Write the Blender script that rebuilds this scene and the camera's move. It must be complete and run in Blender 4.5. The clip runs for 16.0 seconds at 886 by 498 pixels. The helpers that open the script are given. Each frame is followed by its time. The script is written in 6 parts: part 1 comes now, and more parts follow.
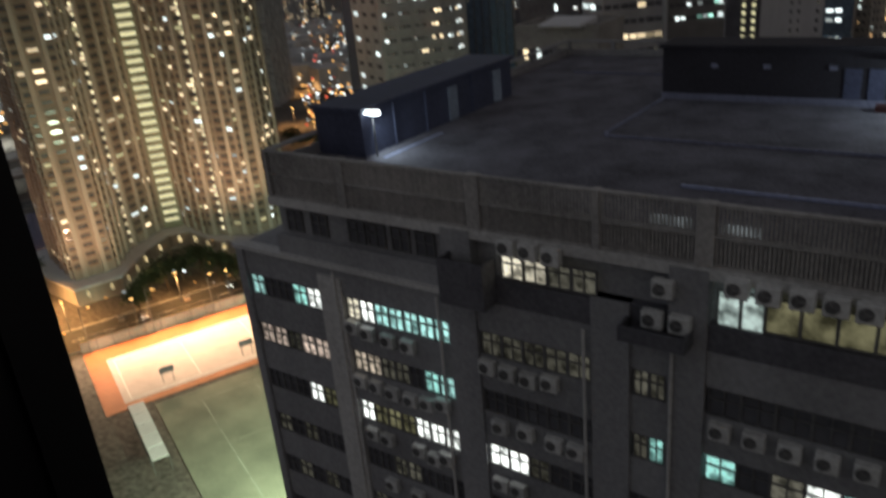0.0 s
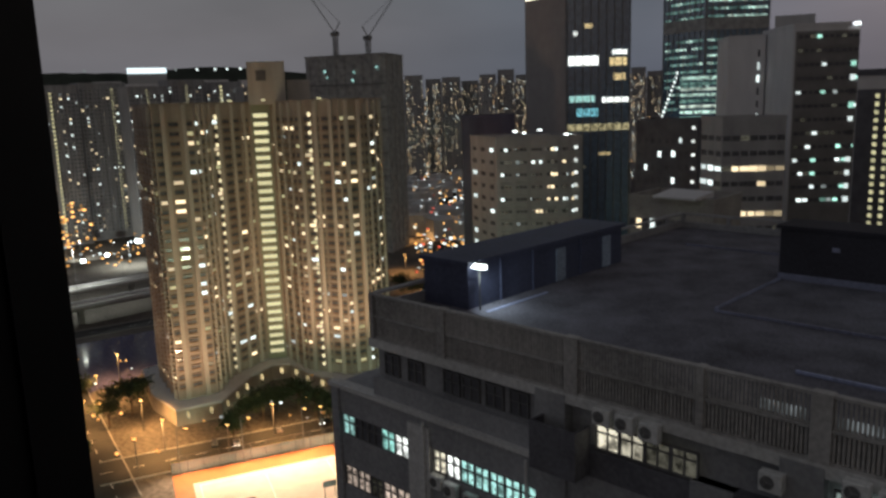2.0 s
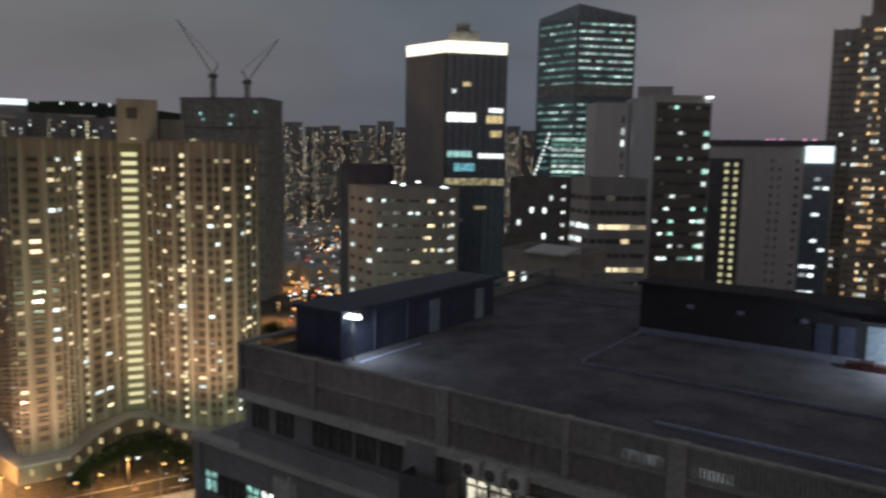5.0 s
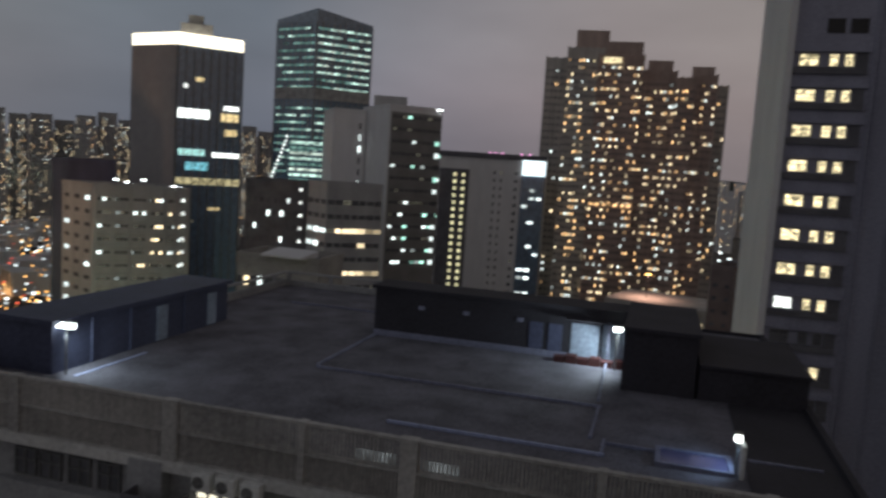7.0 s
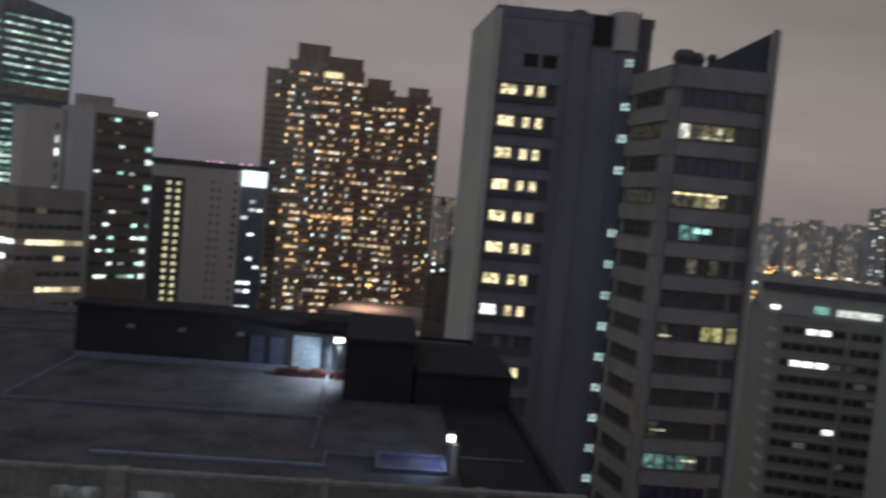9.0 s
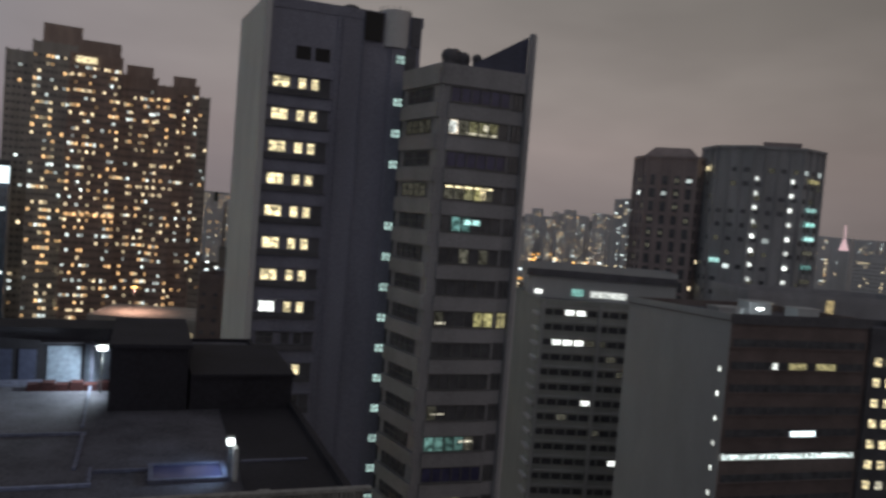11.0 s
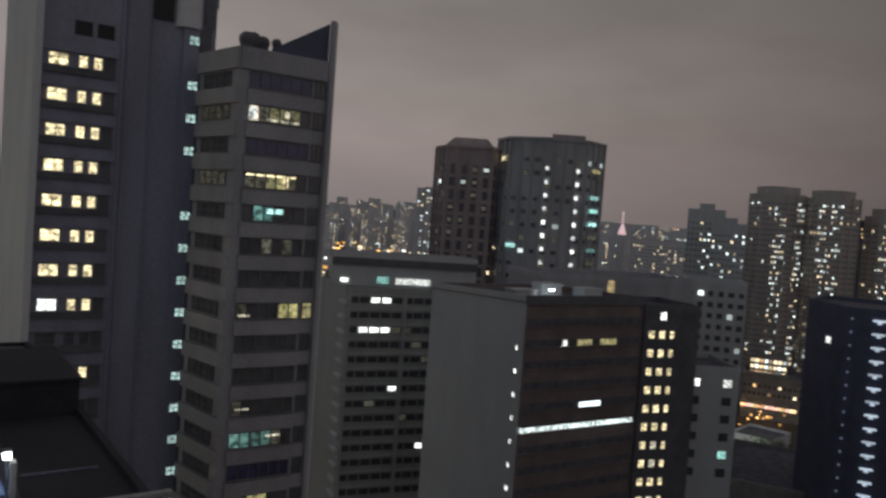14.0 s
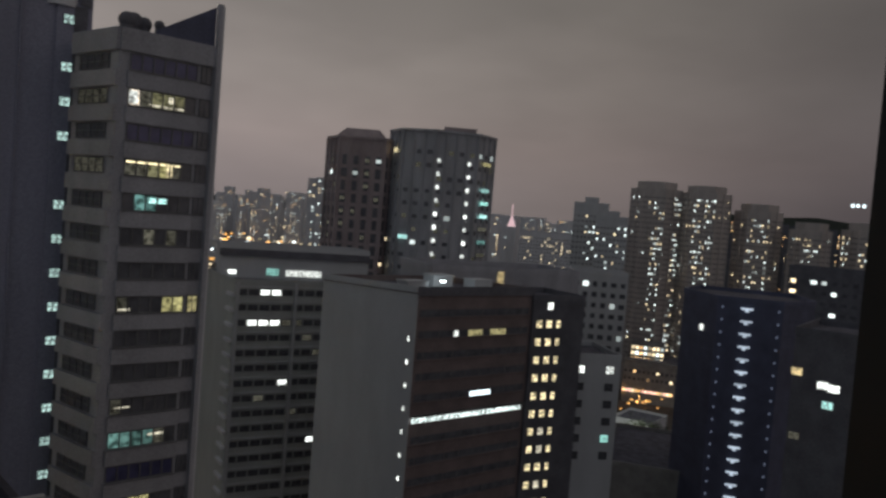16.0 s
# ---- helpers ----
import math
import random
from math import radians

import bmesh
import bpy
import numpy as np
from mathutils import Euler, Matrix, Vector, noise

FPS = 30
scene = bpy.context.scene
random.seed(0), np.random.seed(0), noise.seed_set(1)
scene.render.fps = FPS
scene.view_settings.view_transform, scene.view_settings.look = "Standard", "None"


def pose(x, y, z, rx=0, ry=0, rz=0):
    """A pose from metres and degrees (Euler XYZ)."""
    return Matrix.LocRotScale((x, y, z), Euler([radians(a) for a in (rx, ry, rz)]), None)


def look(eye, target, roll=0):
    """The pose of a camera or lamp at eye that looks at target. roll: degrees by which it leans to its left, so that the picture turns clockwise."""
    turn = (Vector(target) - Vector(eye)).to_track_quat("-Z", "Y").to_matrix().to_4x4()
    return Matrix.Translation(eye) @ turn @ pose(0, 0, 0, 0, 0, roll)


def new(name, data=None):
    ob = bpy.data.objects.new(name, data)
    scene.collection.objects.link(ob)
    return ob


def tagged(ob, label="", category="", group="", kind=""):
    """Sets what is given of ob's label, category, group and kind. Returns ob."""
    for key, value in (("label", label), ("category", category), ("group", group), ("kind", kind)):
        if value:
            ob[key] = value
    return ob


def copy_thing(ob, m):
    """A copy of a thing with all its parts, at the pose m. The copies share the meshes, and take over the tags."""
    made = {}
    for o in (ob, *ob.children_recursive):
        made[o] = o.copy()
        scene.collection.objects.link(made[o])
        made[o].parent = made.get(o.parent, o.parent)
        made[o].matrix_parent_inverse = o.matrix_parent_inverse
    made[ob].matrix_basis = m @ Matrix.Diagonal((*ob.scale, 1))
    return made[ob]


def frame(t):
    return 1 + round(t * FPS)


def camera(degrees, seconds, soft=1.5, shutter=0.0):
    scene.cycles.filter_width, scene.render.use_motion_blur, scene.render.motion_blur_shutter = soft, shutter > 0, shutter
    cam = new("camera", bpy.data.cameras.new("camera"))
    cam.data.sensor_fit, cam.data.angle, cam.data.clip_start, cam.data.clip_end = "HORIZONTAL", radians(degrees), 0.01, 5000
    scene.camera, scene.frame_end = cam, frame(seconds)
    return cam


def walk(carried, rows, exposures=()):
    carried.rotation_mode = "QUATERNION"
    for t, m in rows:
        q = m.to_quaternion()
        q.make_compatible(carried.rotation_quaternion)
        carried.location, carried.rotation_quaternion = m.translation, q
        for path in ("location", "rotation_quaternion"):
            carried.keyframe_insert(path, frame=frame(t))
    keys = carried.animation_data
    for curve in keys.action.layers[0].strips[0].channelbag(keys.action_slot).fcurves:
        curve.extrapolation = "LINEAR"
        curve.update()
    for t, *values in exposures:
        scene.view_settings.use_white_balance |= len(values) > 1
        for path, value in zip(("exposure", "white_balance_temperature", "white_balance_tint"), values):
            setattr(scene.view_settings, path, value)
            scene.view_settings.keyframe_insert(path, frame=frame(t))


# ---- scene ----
# World: x along the near factory's front, y away from the window, ground at z = 0.
EYE = 92.0
cam = camera(59.49, 16.0, soft=2.7, shutter=0.8)
# seconds, x, y, height above EYE, yaw, pitch, roll
ROWS = [
    (0.0, -0.100, -0.074, -0.060, 34.88, -22.59, 5.10),
    (0.5, -0.075, -0.064, -0.050, 37.41, -18.75, 5.10),
    (1.0, -0.050, -0.053, -0.040, 40.12, -15.52, 4.58),
    (1.5, -0.025, -0.032, -0.030, 42.18, -12.69, 3.11),
    (2.0, 0.000, -0.011, -0.020, 43.78, -10.72, 1.82),
    (2.5, 0.015, 0.004, -0.010, 44.70, -9.82, 1.26),
    (3.0, 0.030, 0.019, 0.000, 44.98, -9.12, 1.09),
    (5.5, 0.050, 0.020, 0.004, 30.60, -6.84, -1.81),
    (6.0, 0.053, 0.019, 0.005, 25.76, -6.75, -2.64),
    (6.5, 0.057, 0.019, 0.005, 20.36, -6.52, -3.38),
    (7.0, 0.060, 0.018, 0.006, 15.91, -6.05, -3.66),
    (7.5, 0.063, 0.018, 0.007, 12.25, -5.30, -3.40),
    (8.0, 0.067, 0.017, 0.008, 7.25, -4.80, -3.68),
    (8.5, 0.070, 0.017, 0.008, 1.49, -4.44, -4.61),
    (9.0, 0.073, 0.016, 0.009, -4.43, -3.57, -5.23),
    (9.5, 0.077, 0.016, 0.010, -9.46, -2.80, -5.07),
    (10.0, 0.080, 0.015, 0.011, -13.37, -2.61, -4.81),
    (12.5, 0.088, 0.013, 0.015, -30.06, -2.56, -4.37),
    (13.0, 0.090, 0.013, 0.015, -32.02, -2.44, -4.32),
    (13.5, 0.092, 0.012, 0.016, -33.56, -2.33, -4.17),
    (14.0, 0.093, 0.012, 0.017, -35.22, -2.38, -4.09),
    (14.5, 0.095, 0.011, 0.018, -37.35, -2.66, -4.30),
    (15.0, 0.097, 0.011, 0.018, -39.40, -2.70, -4.58),
    (15.5, 0.098, 0.010, 0.019, -41.42, -2.56, -4.68),
    (16.0, 0.100, 0.010, 0.020, -43.19, -2.41, -4.52),
]
walk(cam, [(t, pose(x, y, EYE + z, 90 + pitch, roll, yaw)) for t, x, y, z, yaw, pitch, roll in ROWS],
     exposures=[(0.0, -0.35), (3.0, -0.4), (5.5, -0.35), (6.2, -0.22), (7.2, 0.0), (16.0, 0.0)])

# ---- sky glow and light ----
world = bpy.data.worlds.new("night_sky")
scene.world = world
world.use_nodes = True
wn, wl = world.node_tree.nodes, world.node_tree.links
wn.clear()


def wnode(kind, **sets):
    nd = wn.new(kind)
    for k, v in sets.items():
        nd.inputs[k].default_value = v
    return nd


w_co = wn.new("ShaderNodeTexCoord")
w_sep = wn.new("ShaderNodeSeparateXYZ")
wl.new(w_co.outputs["Generated"], w_sep.inputs[0])
# cloud deck lit from below: bright near the horizon over the dense city, dim overhead
w_up = wn.new("ShaderNodeValToRGB")
wl.new(w_sep.outputs["Z"], w_up.inputs[0])
ramp = w_up.color_ramp
ramp.elements[0].position, ramp.elements[0].color = 0.0, (0.1, 0.088, 0.09, 1)
ramp.elements[1].position, ramp.elements[1].color = 1.0, (0.05, 0.048, 0.05, 1)
for p, c in ((0.035, (0.108, 0.094, 0.096)), (0.09, (0.124, 0.107, 0.106)), (0.16, (0.124, 0.112, 0.109)), (0.3, (0.094, 0.089, 0.086))):
    ramp.elements.new(p).color = (*c, 1)
w_side = wn.new("ShaderNodeValToRGB")
w_map = wnode("ShaderNodeMapRange", **{"From Min": -1.0, "From Max": 1.0})
wl.new(w_sep.outputs["X"], w_map.inputs["Value"])
wl.new(w_map.outputs["Result"], w_side.inputs[0])
ramp = w_side.color_ramp
ramp.elements[0].position, ramp.elements[0].color = 0.0, (0.72, 0.8, 0.86, 1)
ramp.elements[1].position, ramp.elements[1].color = 1.0, (0.25, 0.25, 0.27, 1)
for p, c in ((0.1, (0.7, 0.79, 0.85)), (0.19, (0.54, 0.68, 0.81)), (0.26, (0.53, 0.67, 0.82)), (0.36, (0.8, 0.85, 0.96)), (0.46, (0.95, 0.93, 0.97)), (0.6, (1.0, 0.97, 0.95)), (0.82, (0.95, 0.92, 0.87)), (0.9, (0.72, 0.69, 0.65)), (0.95, (0.48, 0.46, 0.45))):
    ramp.elements.new(p).color = (*c, 1)
w_mul = wn.new("ShaderNodeMix")
w_mul.data_type, w_mul.blend_type = "RGBA", "MULTIPLY"
w_mul.inputs[0].default_value = 1.0
wl.new(w_up.outputs[0], w_mul.inputs[6])
wl.new(w_side.outputs[0], w_mul.inputs[7])
w_noise = wnode("ShaderNodeTexNoise", **{"Scale": 2.2, "Detail": 4.0})
w_stretch = wn.new("ShaderNodeMapping")
w_stretch.inputs["Scale"].default_value = (1, 1, 3)
wl.new(w_co.outputs["Generated"], w_stretch.inputs[0])
wl.new(w_stretch.outputs[0], w_noise.inputs[0])
w_amp = wnode("ShaderNodeMapRange", **{"From Min": 0.3, "From Max": 0.7, "To Min": 2.0, "To Max": 2.8})
wl.new(w_noise.outputs["Fac"], w_amp.inputs["Value"])
w_bg = wn.new("ShaderNodeBackground")
w_out = wn.new("ShaderNodeOutputWorld")
wl.new(w_mul.outputs[2], w_bg.inputs["Color"])
wl.new(w_amp.outputs["Result"], w_bg.inputs["Strength"])
wl.new(w_bg.outputs[0], w_out.inputs[0])

SODIUM = (1.0, 0.5, 0.17)
COURT_SODIUM = (1.0, 0.64, 0.38)
WHITE_LED = (0.8, 0.95, 1.0)


def lamp(name, at_point, watts, color, kind="POINT", size=0.3, aim=None, cone=120):
    data = bpy.data.lights.new(name, kind)
    data.energy, data.color = watts, color
    if kind == "SPOT":
        data.spot_size, data.spot_blend = radians(cone), 0.6
    data.shadow_soft_size = size
    ob = new(name, data)
    ob.matrix_world = look(at_point, aim if aim else (at_point[0], at_point[1], at_point[2] - 1.0)) if kind == "SPOT" else pose(*at_point)
    return ob


# ---- materials ----
def material(name):
    m = bpy.data.materials.new(name)
    m.use_nodes = True
    m.node_tree.nodes.clear()
    return m, m.node_tree.nodes, m.node_tree.links


def surface(name, color, rough=0.8, metal=0.0, grain=0.6, stain=0.08, amount=0.35, streak=1.0, bump=0.25):
    """Painted or cast surface: fine grain, larger stains, rain streaks down the face."""
    m, n, l = material(name)
    out, bs = n.new("ShaderNodeOutputMaterial"), n.new("ShaderNodeBsdfPrincipled")
    co, mp = n.new("ShaderNodeNewGeometry"), n.new("ShaderNodeMapping")
    l.new(co.outputs["Position"], mp.inputs[0])
    mp.inputs["Scale"].default_value = (1, 1, streak)
    fine, big = n.new("ShaderNodeTexNoise"), n.new("ShaderNodeTexNoise")
    fine.inputs["Scale"].default_value, fine.inputs["Detail"].default_value = grain * 8, 3
    big.inputs["Scale"].default_value, big.inputs["Detail"].default_value = stain * 4, 5
    l.new(co.outputs["Position"], fine.inputs[0])
    l.new(mp.outputs[0], big.inputs[0])
    add = n.new("ShaderNodeMath")
    add.operation = "ADD"
    l.new(fine.outputs["Fac"], add.inputs[0])
    l.new(big.outputs["Fac"], add.inputs[1])
    rng = n.new("ShaderNodeMapRange")
    rng.inputs["From Min"].default_value, rng.inputs["From Max"].default_value = 0.7, 1.3
    rng.inputs["To Min"].default_value, rng.inputs["To Max"].default_value = 1 - amount, 1 + amount * 0.7
    l.new(add.outputs[0], rng.inputs["Value"])
    oi = n.new("ShaderNodeObjectInfo")
    jit = n.new("ShaderNodeMapRange")
    jit.inputs["To Min"].default_value, jit.inputs["To Max"].default_value = 0.92, 1.08
    l.new(oi.outputs["Random"], jit.inputs["Value"])
    mul = n.new("ShaderNodeMath")
    mul.operation = "MULTIPLY"
    l.new(rng.outputs[0], mul.inputs[0])
    l.new(jit.outputs[0], mul.inputs[1])
    vm = n.new("ShaderNodeVectorMath")
    vm.operation = "SCALE"
    vm.inputs[0].default_value = color
    l.new(mul.outputs[0], vm.inputs["Scale"])
    l.new(vm.outputs[0], bs.inputs["Base Color"])
    bs.inputs["Roughness"].default_value, bs.inputs["Metallic"].default_value = rough, metal
    bp = n.new("ShaderNodeBump")
    bp.inputs["Strength"].default_value, bp.inputs["Distance"].default_value = bump, 0.03
    l.new(fine.outputs["Fac"], bp.inputs["Height"])
    l.new(bp.outputs[0], bs.inputs["Normal"])
    l.new(bs.outputs[0], out.inputs[0])
    return m


def glow(name, color, strength, spread=0.6, texture=0.0, island=False):
    """A lit pane or lamp face: each one a little brighter or dimmer, with things and blinds behind the glass."""
    m, n, l = material(name)
    out, em = n.new("ShaderNodeOutputMaterial"), n.new("ShaderNodeEmission")
    em.inputs["Color"].default_value = (*color, 1)
    src = n.new("ShaderNodeNewGeometry") if island else n.new("ShaderNodeObjectInfo")
    rng = n.new("ShaderNodeMapRange")
    rng.inputs["To Min"].default_value, rng.inputs["To Max"].default_value = strength * (1 - spread), strength * (1 + spread)
    l.new(src.outputs["Random Per Island" if island else "Random"], rng.inputs["Value"])
    last = rng.outputs[0]
    if texture:
        co, nz = n.new("ShaderNodeNewGeometry"), n.new("ShaderNodeTexNoise")
        nz.inputs["Scale"].default_value, nz.inputs["Detail"].default_value = texture, 3
        l.new(co.outputs["Position"], nz.inputs[0])
        r2 = n.new("ShaderNodeMapRange")
        r2.inputs["From Min"].default_value, r2.inputs["From Max"].default_value = 0.36, 0.6
        r2.inputs["To Min"].default_value, r2.inputs["To Max"].default_value = 0.22, 1.25
        l.new(nz.outputs["Fac"], r2.inputs["Value"])
        mu = n.new("ShaderNodeMath")
        mu.operation = "MULTIPLY"
        l.new(last, mu.inputs[0])
        l.new(r2.outputs[0], mu.inputs[1])
        last = mu.outputs[0]
    l.new(last, em.inputs["Strength"])
    l.new(em.outputs[0], out.inputs[0])
    m.cycles.emission_sampling = "NONE"
    return m


def glass(name, color, rough=0.12, ior=1.5):
    """Unlit window glass seen from outside at night: dark and glossy."""
    m, n, l = material(name)
    out, bs = n.new("ShaderNodeOutputMaterial"), n.new("ShaderNodeBsdfPrincipled")
    co, nz = n.new("ShaderNodeNewGeometry"), n.new("ShaderNodeTexNoise")
    nz.inputs["Scale"].default_value = 0.7
    l.new(co.outputs["Position"], nz.inputs[0])
    rng = n.new("ShaderNodeMapRange")
    rng.inputs["To Min"].default_value, rng.inputs["To Max"].default_value = 0.3, 1.7
    l.new(nz.outputs["Fac"], rng.inputs["Value"])
    vm = n.new("ShaderNodeVectorMath")
    vm.operation = "SCALE"
    vm.inputs[0].default_value = color
    l.new(rng.outputs[0], vm.inputs["Scale"])
    l.new(vm.outputs[0], bs.inputs["Base Color"])
    bs.inputs["Roughness"].default_value = rough
    bs.inputs["IOR"].default_value = ior
    l.new(bs.outputs[0], out.inputs[0])
    return m


M = {
    "factory": surface("factory_wall", (0.34, 0.345, 0.36), 0.85, amount=0.25, streak=0.25),
    "factory_pale": surface("factory_pilaster", (0.68, 0.68, 0.67), 0.85, amount=0.25, streak=0.25),
    "louvre": surface("louvre_slats", (0.4, 0.39, 0.38), 0.7, amount=0.4),
    "roof": surface("roof_screed", (0.142, 0.14, 0.172), 0.9, grain=1.2, stain=0.12, amount=0.6),
    "kerb": surface("roof_kerb_paint", (0.2, 0.21, 0.3), 0.7),
    "bluepaint": surface("blue_sheet", (0.07, 0.08, 0.14), 0.6, streak=0.2),
    # Near-black tone also stands for the unlit dark of the roof's end.
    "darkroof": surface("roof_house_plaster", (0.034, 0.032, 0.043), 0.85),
    # Brighter copy of the kerb colour for kerbs that catch lamp light.
    "kerb2": surface("blue_white_kerb", (0.36, 0.41, 0.62), 0.6),
    "estate_bay": surface("estate_bay", (0.36, 0.31, 0.26), 0.85, streak=0.15, amount=0.3),
    "paleconc": surface("factory_concrete", (0.38, 0.385, 0.4), 0.85, streak=0.2, amount=0.25),
    # Real dark plaster, and the shade painted on bands and recess sheets.
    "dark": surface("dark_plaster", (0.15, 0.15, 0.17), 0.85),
    "acbox": surface("ac_casing", (0.74, 0.75, 0.74), 0.5, amount=0.3),
    "acdark": surface("ac_grille", (0.14, 0.14, 0.14), 0.6),
    "frame": surface("window_frame_alu", (0.17, 0.17, 0.175), 0.45),
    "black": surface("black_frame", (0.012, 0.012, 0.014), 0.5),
    "room": surface("room_paint", (0.3, 0.29, 0.28), 0.9),
    "beige": surface("estate_plaster", (0.5, 0.46, 0.4), 0.85, streak=0.15, amount=0.25),
    "beige2": surface("estate_band", (0.34, 0.36, 0.26), 0.85, streak=0.15, amount=0.25),
    "brown": surface("estate_brown", (0.3, 0.2, 0.13), 0.85),
    "white": surface("white_plaster", (0.7, 0.7, 0.72), 0.8, streak=0.3, amount=0.12),
    "greywall": surface("grey_plaster", (0.58, 0.59, 0.6), 0.85, streak=0.3, amount=0.1),
    "greypink": surface("grey_pink_tile", (0.4, 0.4, 0.43), 0.7, streak=0.3, amount=0.25),
    "bluegrey": surface("blue_grey_tile", (0.29, 0.295, 0.375), 0.7, streak=0.15, amount=0.25),
    "red": surface("red_brown_tile", (0.2, 0.158, 0.155), 0.7, amount=0.3),
    "purple": surface("indigo_tile", (0.1, 0.11, 0.175), 0.6, amount=0.3),
    "net": surface("scaffold_net", (0.4, 0.4, 0.4), 0.95, amount=0.5),
    "steel": surface("painted_steel", (0.2, 0.2, 0.2), 0.5, 0.4),
    "asphalt": surface("asphalt", (0.05, 0.05, 0.05), 0.9, stain=0.02, amount=0.5),
    "ground": surface("city_ground", (0.13, 0.115, 0.1), 0.95, stain=0.01, grain=0.1, amount=0.7),
    "court": surface("court_paint", (0.5, 0.42, 0.39), 0.7, amount=0.15),
    "courtedge": surface("court_border", (0.42, 0.13, 0.04), 0.7, amount=0.2),
    "turf": surface("pitch_turf", (0.25, 0.26, 0.2), 0.95, stain=0.03, amount=0.4),
    "paint": surface("white_line_paint", (0.7, 0.7, 0.68), 0.7),
    "concrete": surface("pale_concrete", (0.38, 0.37, 0.35), 0.85),
    "bark": surface("bark", (0.1, 0.07, 0.05), 0.95),
    "leaf": surface("leaves", (0.04, 0.055, 0.02), 0.8, grain=2.0, amount=0.7),
    "hill": surface("wooded_hill", (0.03, 0.04, 0.03), 0.95, stain=0.01, amount=0.6),
    "curtain": glass("curtain_glass", (0.1, 0.17, 0.26), 0.2, 2.6),
    "pane": glass("dark_pane", (0.13, 0.133, 0.148)),
    "paneblue": glass("dark_blue_pane", (0.09, 0.09, 0.19)),
    "warm": glow("lit_warm", (1.0, 0.78, 0.4), 0.9, 0.5, 3.0),
    "yellow": glow("lit_yellow", (1.0, 0.85, 0.5), 1.45, 0.25, 2.0),
    "cool": glow("lit_cool", (0.52, 0.96, 0.9), 1.1, 0.5, 3.0),
    "teal": glow("lit_teal", (0.45, 0.97, 0.87), 0.95, 0.35, 3.0),
    "whitewin": glow("lit_white", (0.95, 1.0, 0.95), 1.9, 0.5, 3.0),
    "dim": glow("lit_dim", (0.8, 0.77, 0.6), 0.1, 0.6, 3.0),
    "led": glow("led_face", (0.9, 1.0, 1.0), 9.0, 0.2),
    "sod": glow("sodium_face", (1.0, 0.55, 0.15), 9.0, 0.3, 0, True),
    "far_orange": glow("far_orange", (1.0, 0.6, 0.27), 1.5, 0.85, 0, True),
    "far_warm": glow("far_warm", (1.0, 0.8, 0.5), 1.5, 0.85, 0, True),
    "far_white": glow("far_white", (0.85, 0.97, 0.95), 1.6, 0.85, 0, True),
    "far_teal": glow("far_teal", (0.5, 1.0, 0.82), 1.3, 0.8, 0, True),
    "stairlit": glow("stair_lit", (1.0, 0.92, 0.5), 0.62, 0.25, 0, True),
    "crown": glow("crown_light", (1.0, 0.9, 0.7), 2.0, 0.15),
    "sign": glow("sign_face", (0.8, 0.95, 1.0), 2.2, 0.2),
    "bluelight": glow("pale_violet_light", (0.6, 0.7, 1.0), 0.17, 0.4, 0, True),
    "office": glow("office_floor_light", (0.68, 1.0, 0.88), 1.0, 0.4, 0.5),
}


# ---- helpers for meshes ----
def at(bearing, dist):
    """Plan point at a bearing (degrees, left of straight out) and distance from the window."""
    return (-math.sin(radians(bearing)) * dist, math.cos(radians(bearing)) * dist)


def box(bm, x0, x1, y0, y1, z0, z1, mi=0, m=None):
    v = [Vector((x, y, z)) for z in (z0, z1) for y in (y0, y1) for x in (x0, x1)]
    if m is not None:
        v = [m @ p for p in v]
    v = [bm.verts.new(p) for p in v]
    for q in ((0, 2, 3, 1), (4, 5, 7, 6), (0, 1, 5, 4), (2, 6, 7, 3), (0, 4, 6, 2), (1, 3, 7, 5)):
        bm.faces.new([v[i] for i in q]).material_index = mi


def prism(bm, pts, z0, z1, mi=0):
    """Upright block over a plan outline; z1 may be one height or one for each corner."""
    tops = z1 if isinstance(z1, (list, tuple)) else [z1] * len(pts)
    lo = [bm.verts.new((x, y, z0)) for x, y in pts]
    hi = [bm.verts.new((x, y, z)) for (x, y), z in zip(pts, tops)]
    k = len(pts)
    for i in range(k):
        bm.faces.new((lo[i], lo[(i + 1) % k], hi[(i + 1) % k], hi[i])).material_index = mi
    bm.faces.new(hi).material_index = mi
    bm.faces.new(lo[::-1]).material_index = mi


def part(name, bm, mat, parent=None, label=""):
    me = bpy.data.meshes.new(name)
    bmesh.ops.recalc_face_normals(bm, faces=bm.faces[:])
    bm.to_mesh(me)
    bm.free()
    for x in (mat if isinstance(mat, (list, tuple)) else [mat]):
        me.materials.append(M[x] if isinstance(x, str) else x)
    ob = new(name, me)
    if parent is not None:
        ob.parent = parent
        ob.matrix_parent_inverse = parent.matrix_basis.inverted()
    if label:
        ob["label"] = label
    return ob


def boxes(name, rows, mat, parent=None, label=""):
    bm = bmesh.new()
    for r in rows:
        box(bm, *r)
    return part(name, bm, mat, parent, label)


def thing(name, x, y, z, label, category, group="", rz=0):
    ob = new(name)
    ob.matrix_basis = pose(x, y, z, 0, 0, rz)
    return tagged(ob, label, category, group)


def again(ob, parent, m):
    """One more piece on the same mesh, at the world pose m."""
    o = bpy.data.objects.new(ob.name.split(".")[0], ob.data)
    scene.collection.objects.link(o)
    o.parent = parent
    o.matrix_parent_inverse = parent.matrix_basis.inverted()
    o.matrix_basis = m
    return o


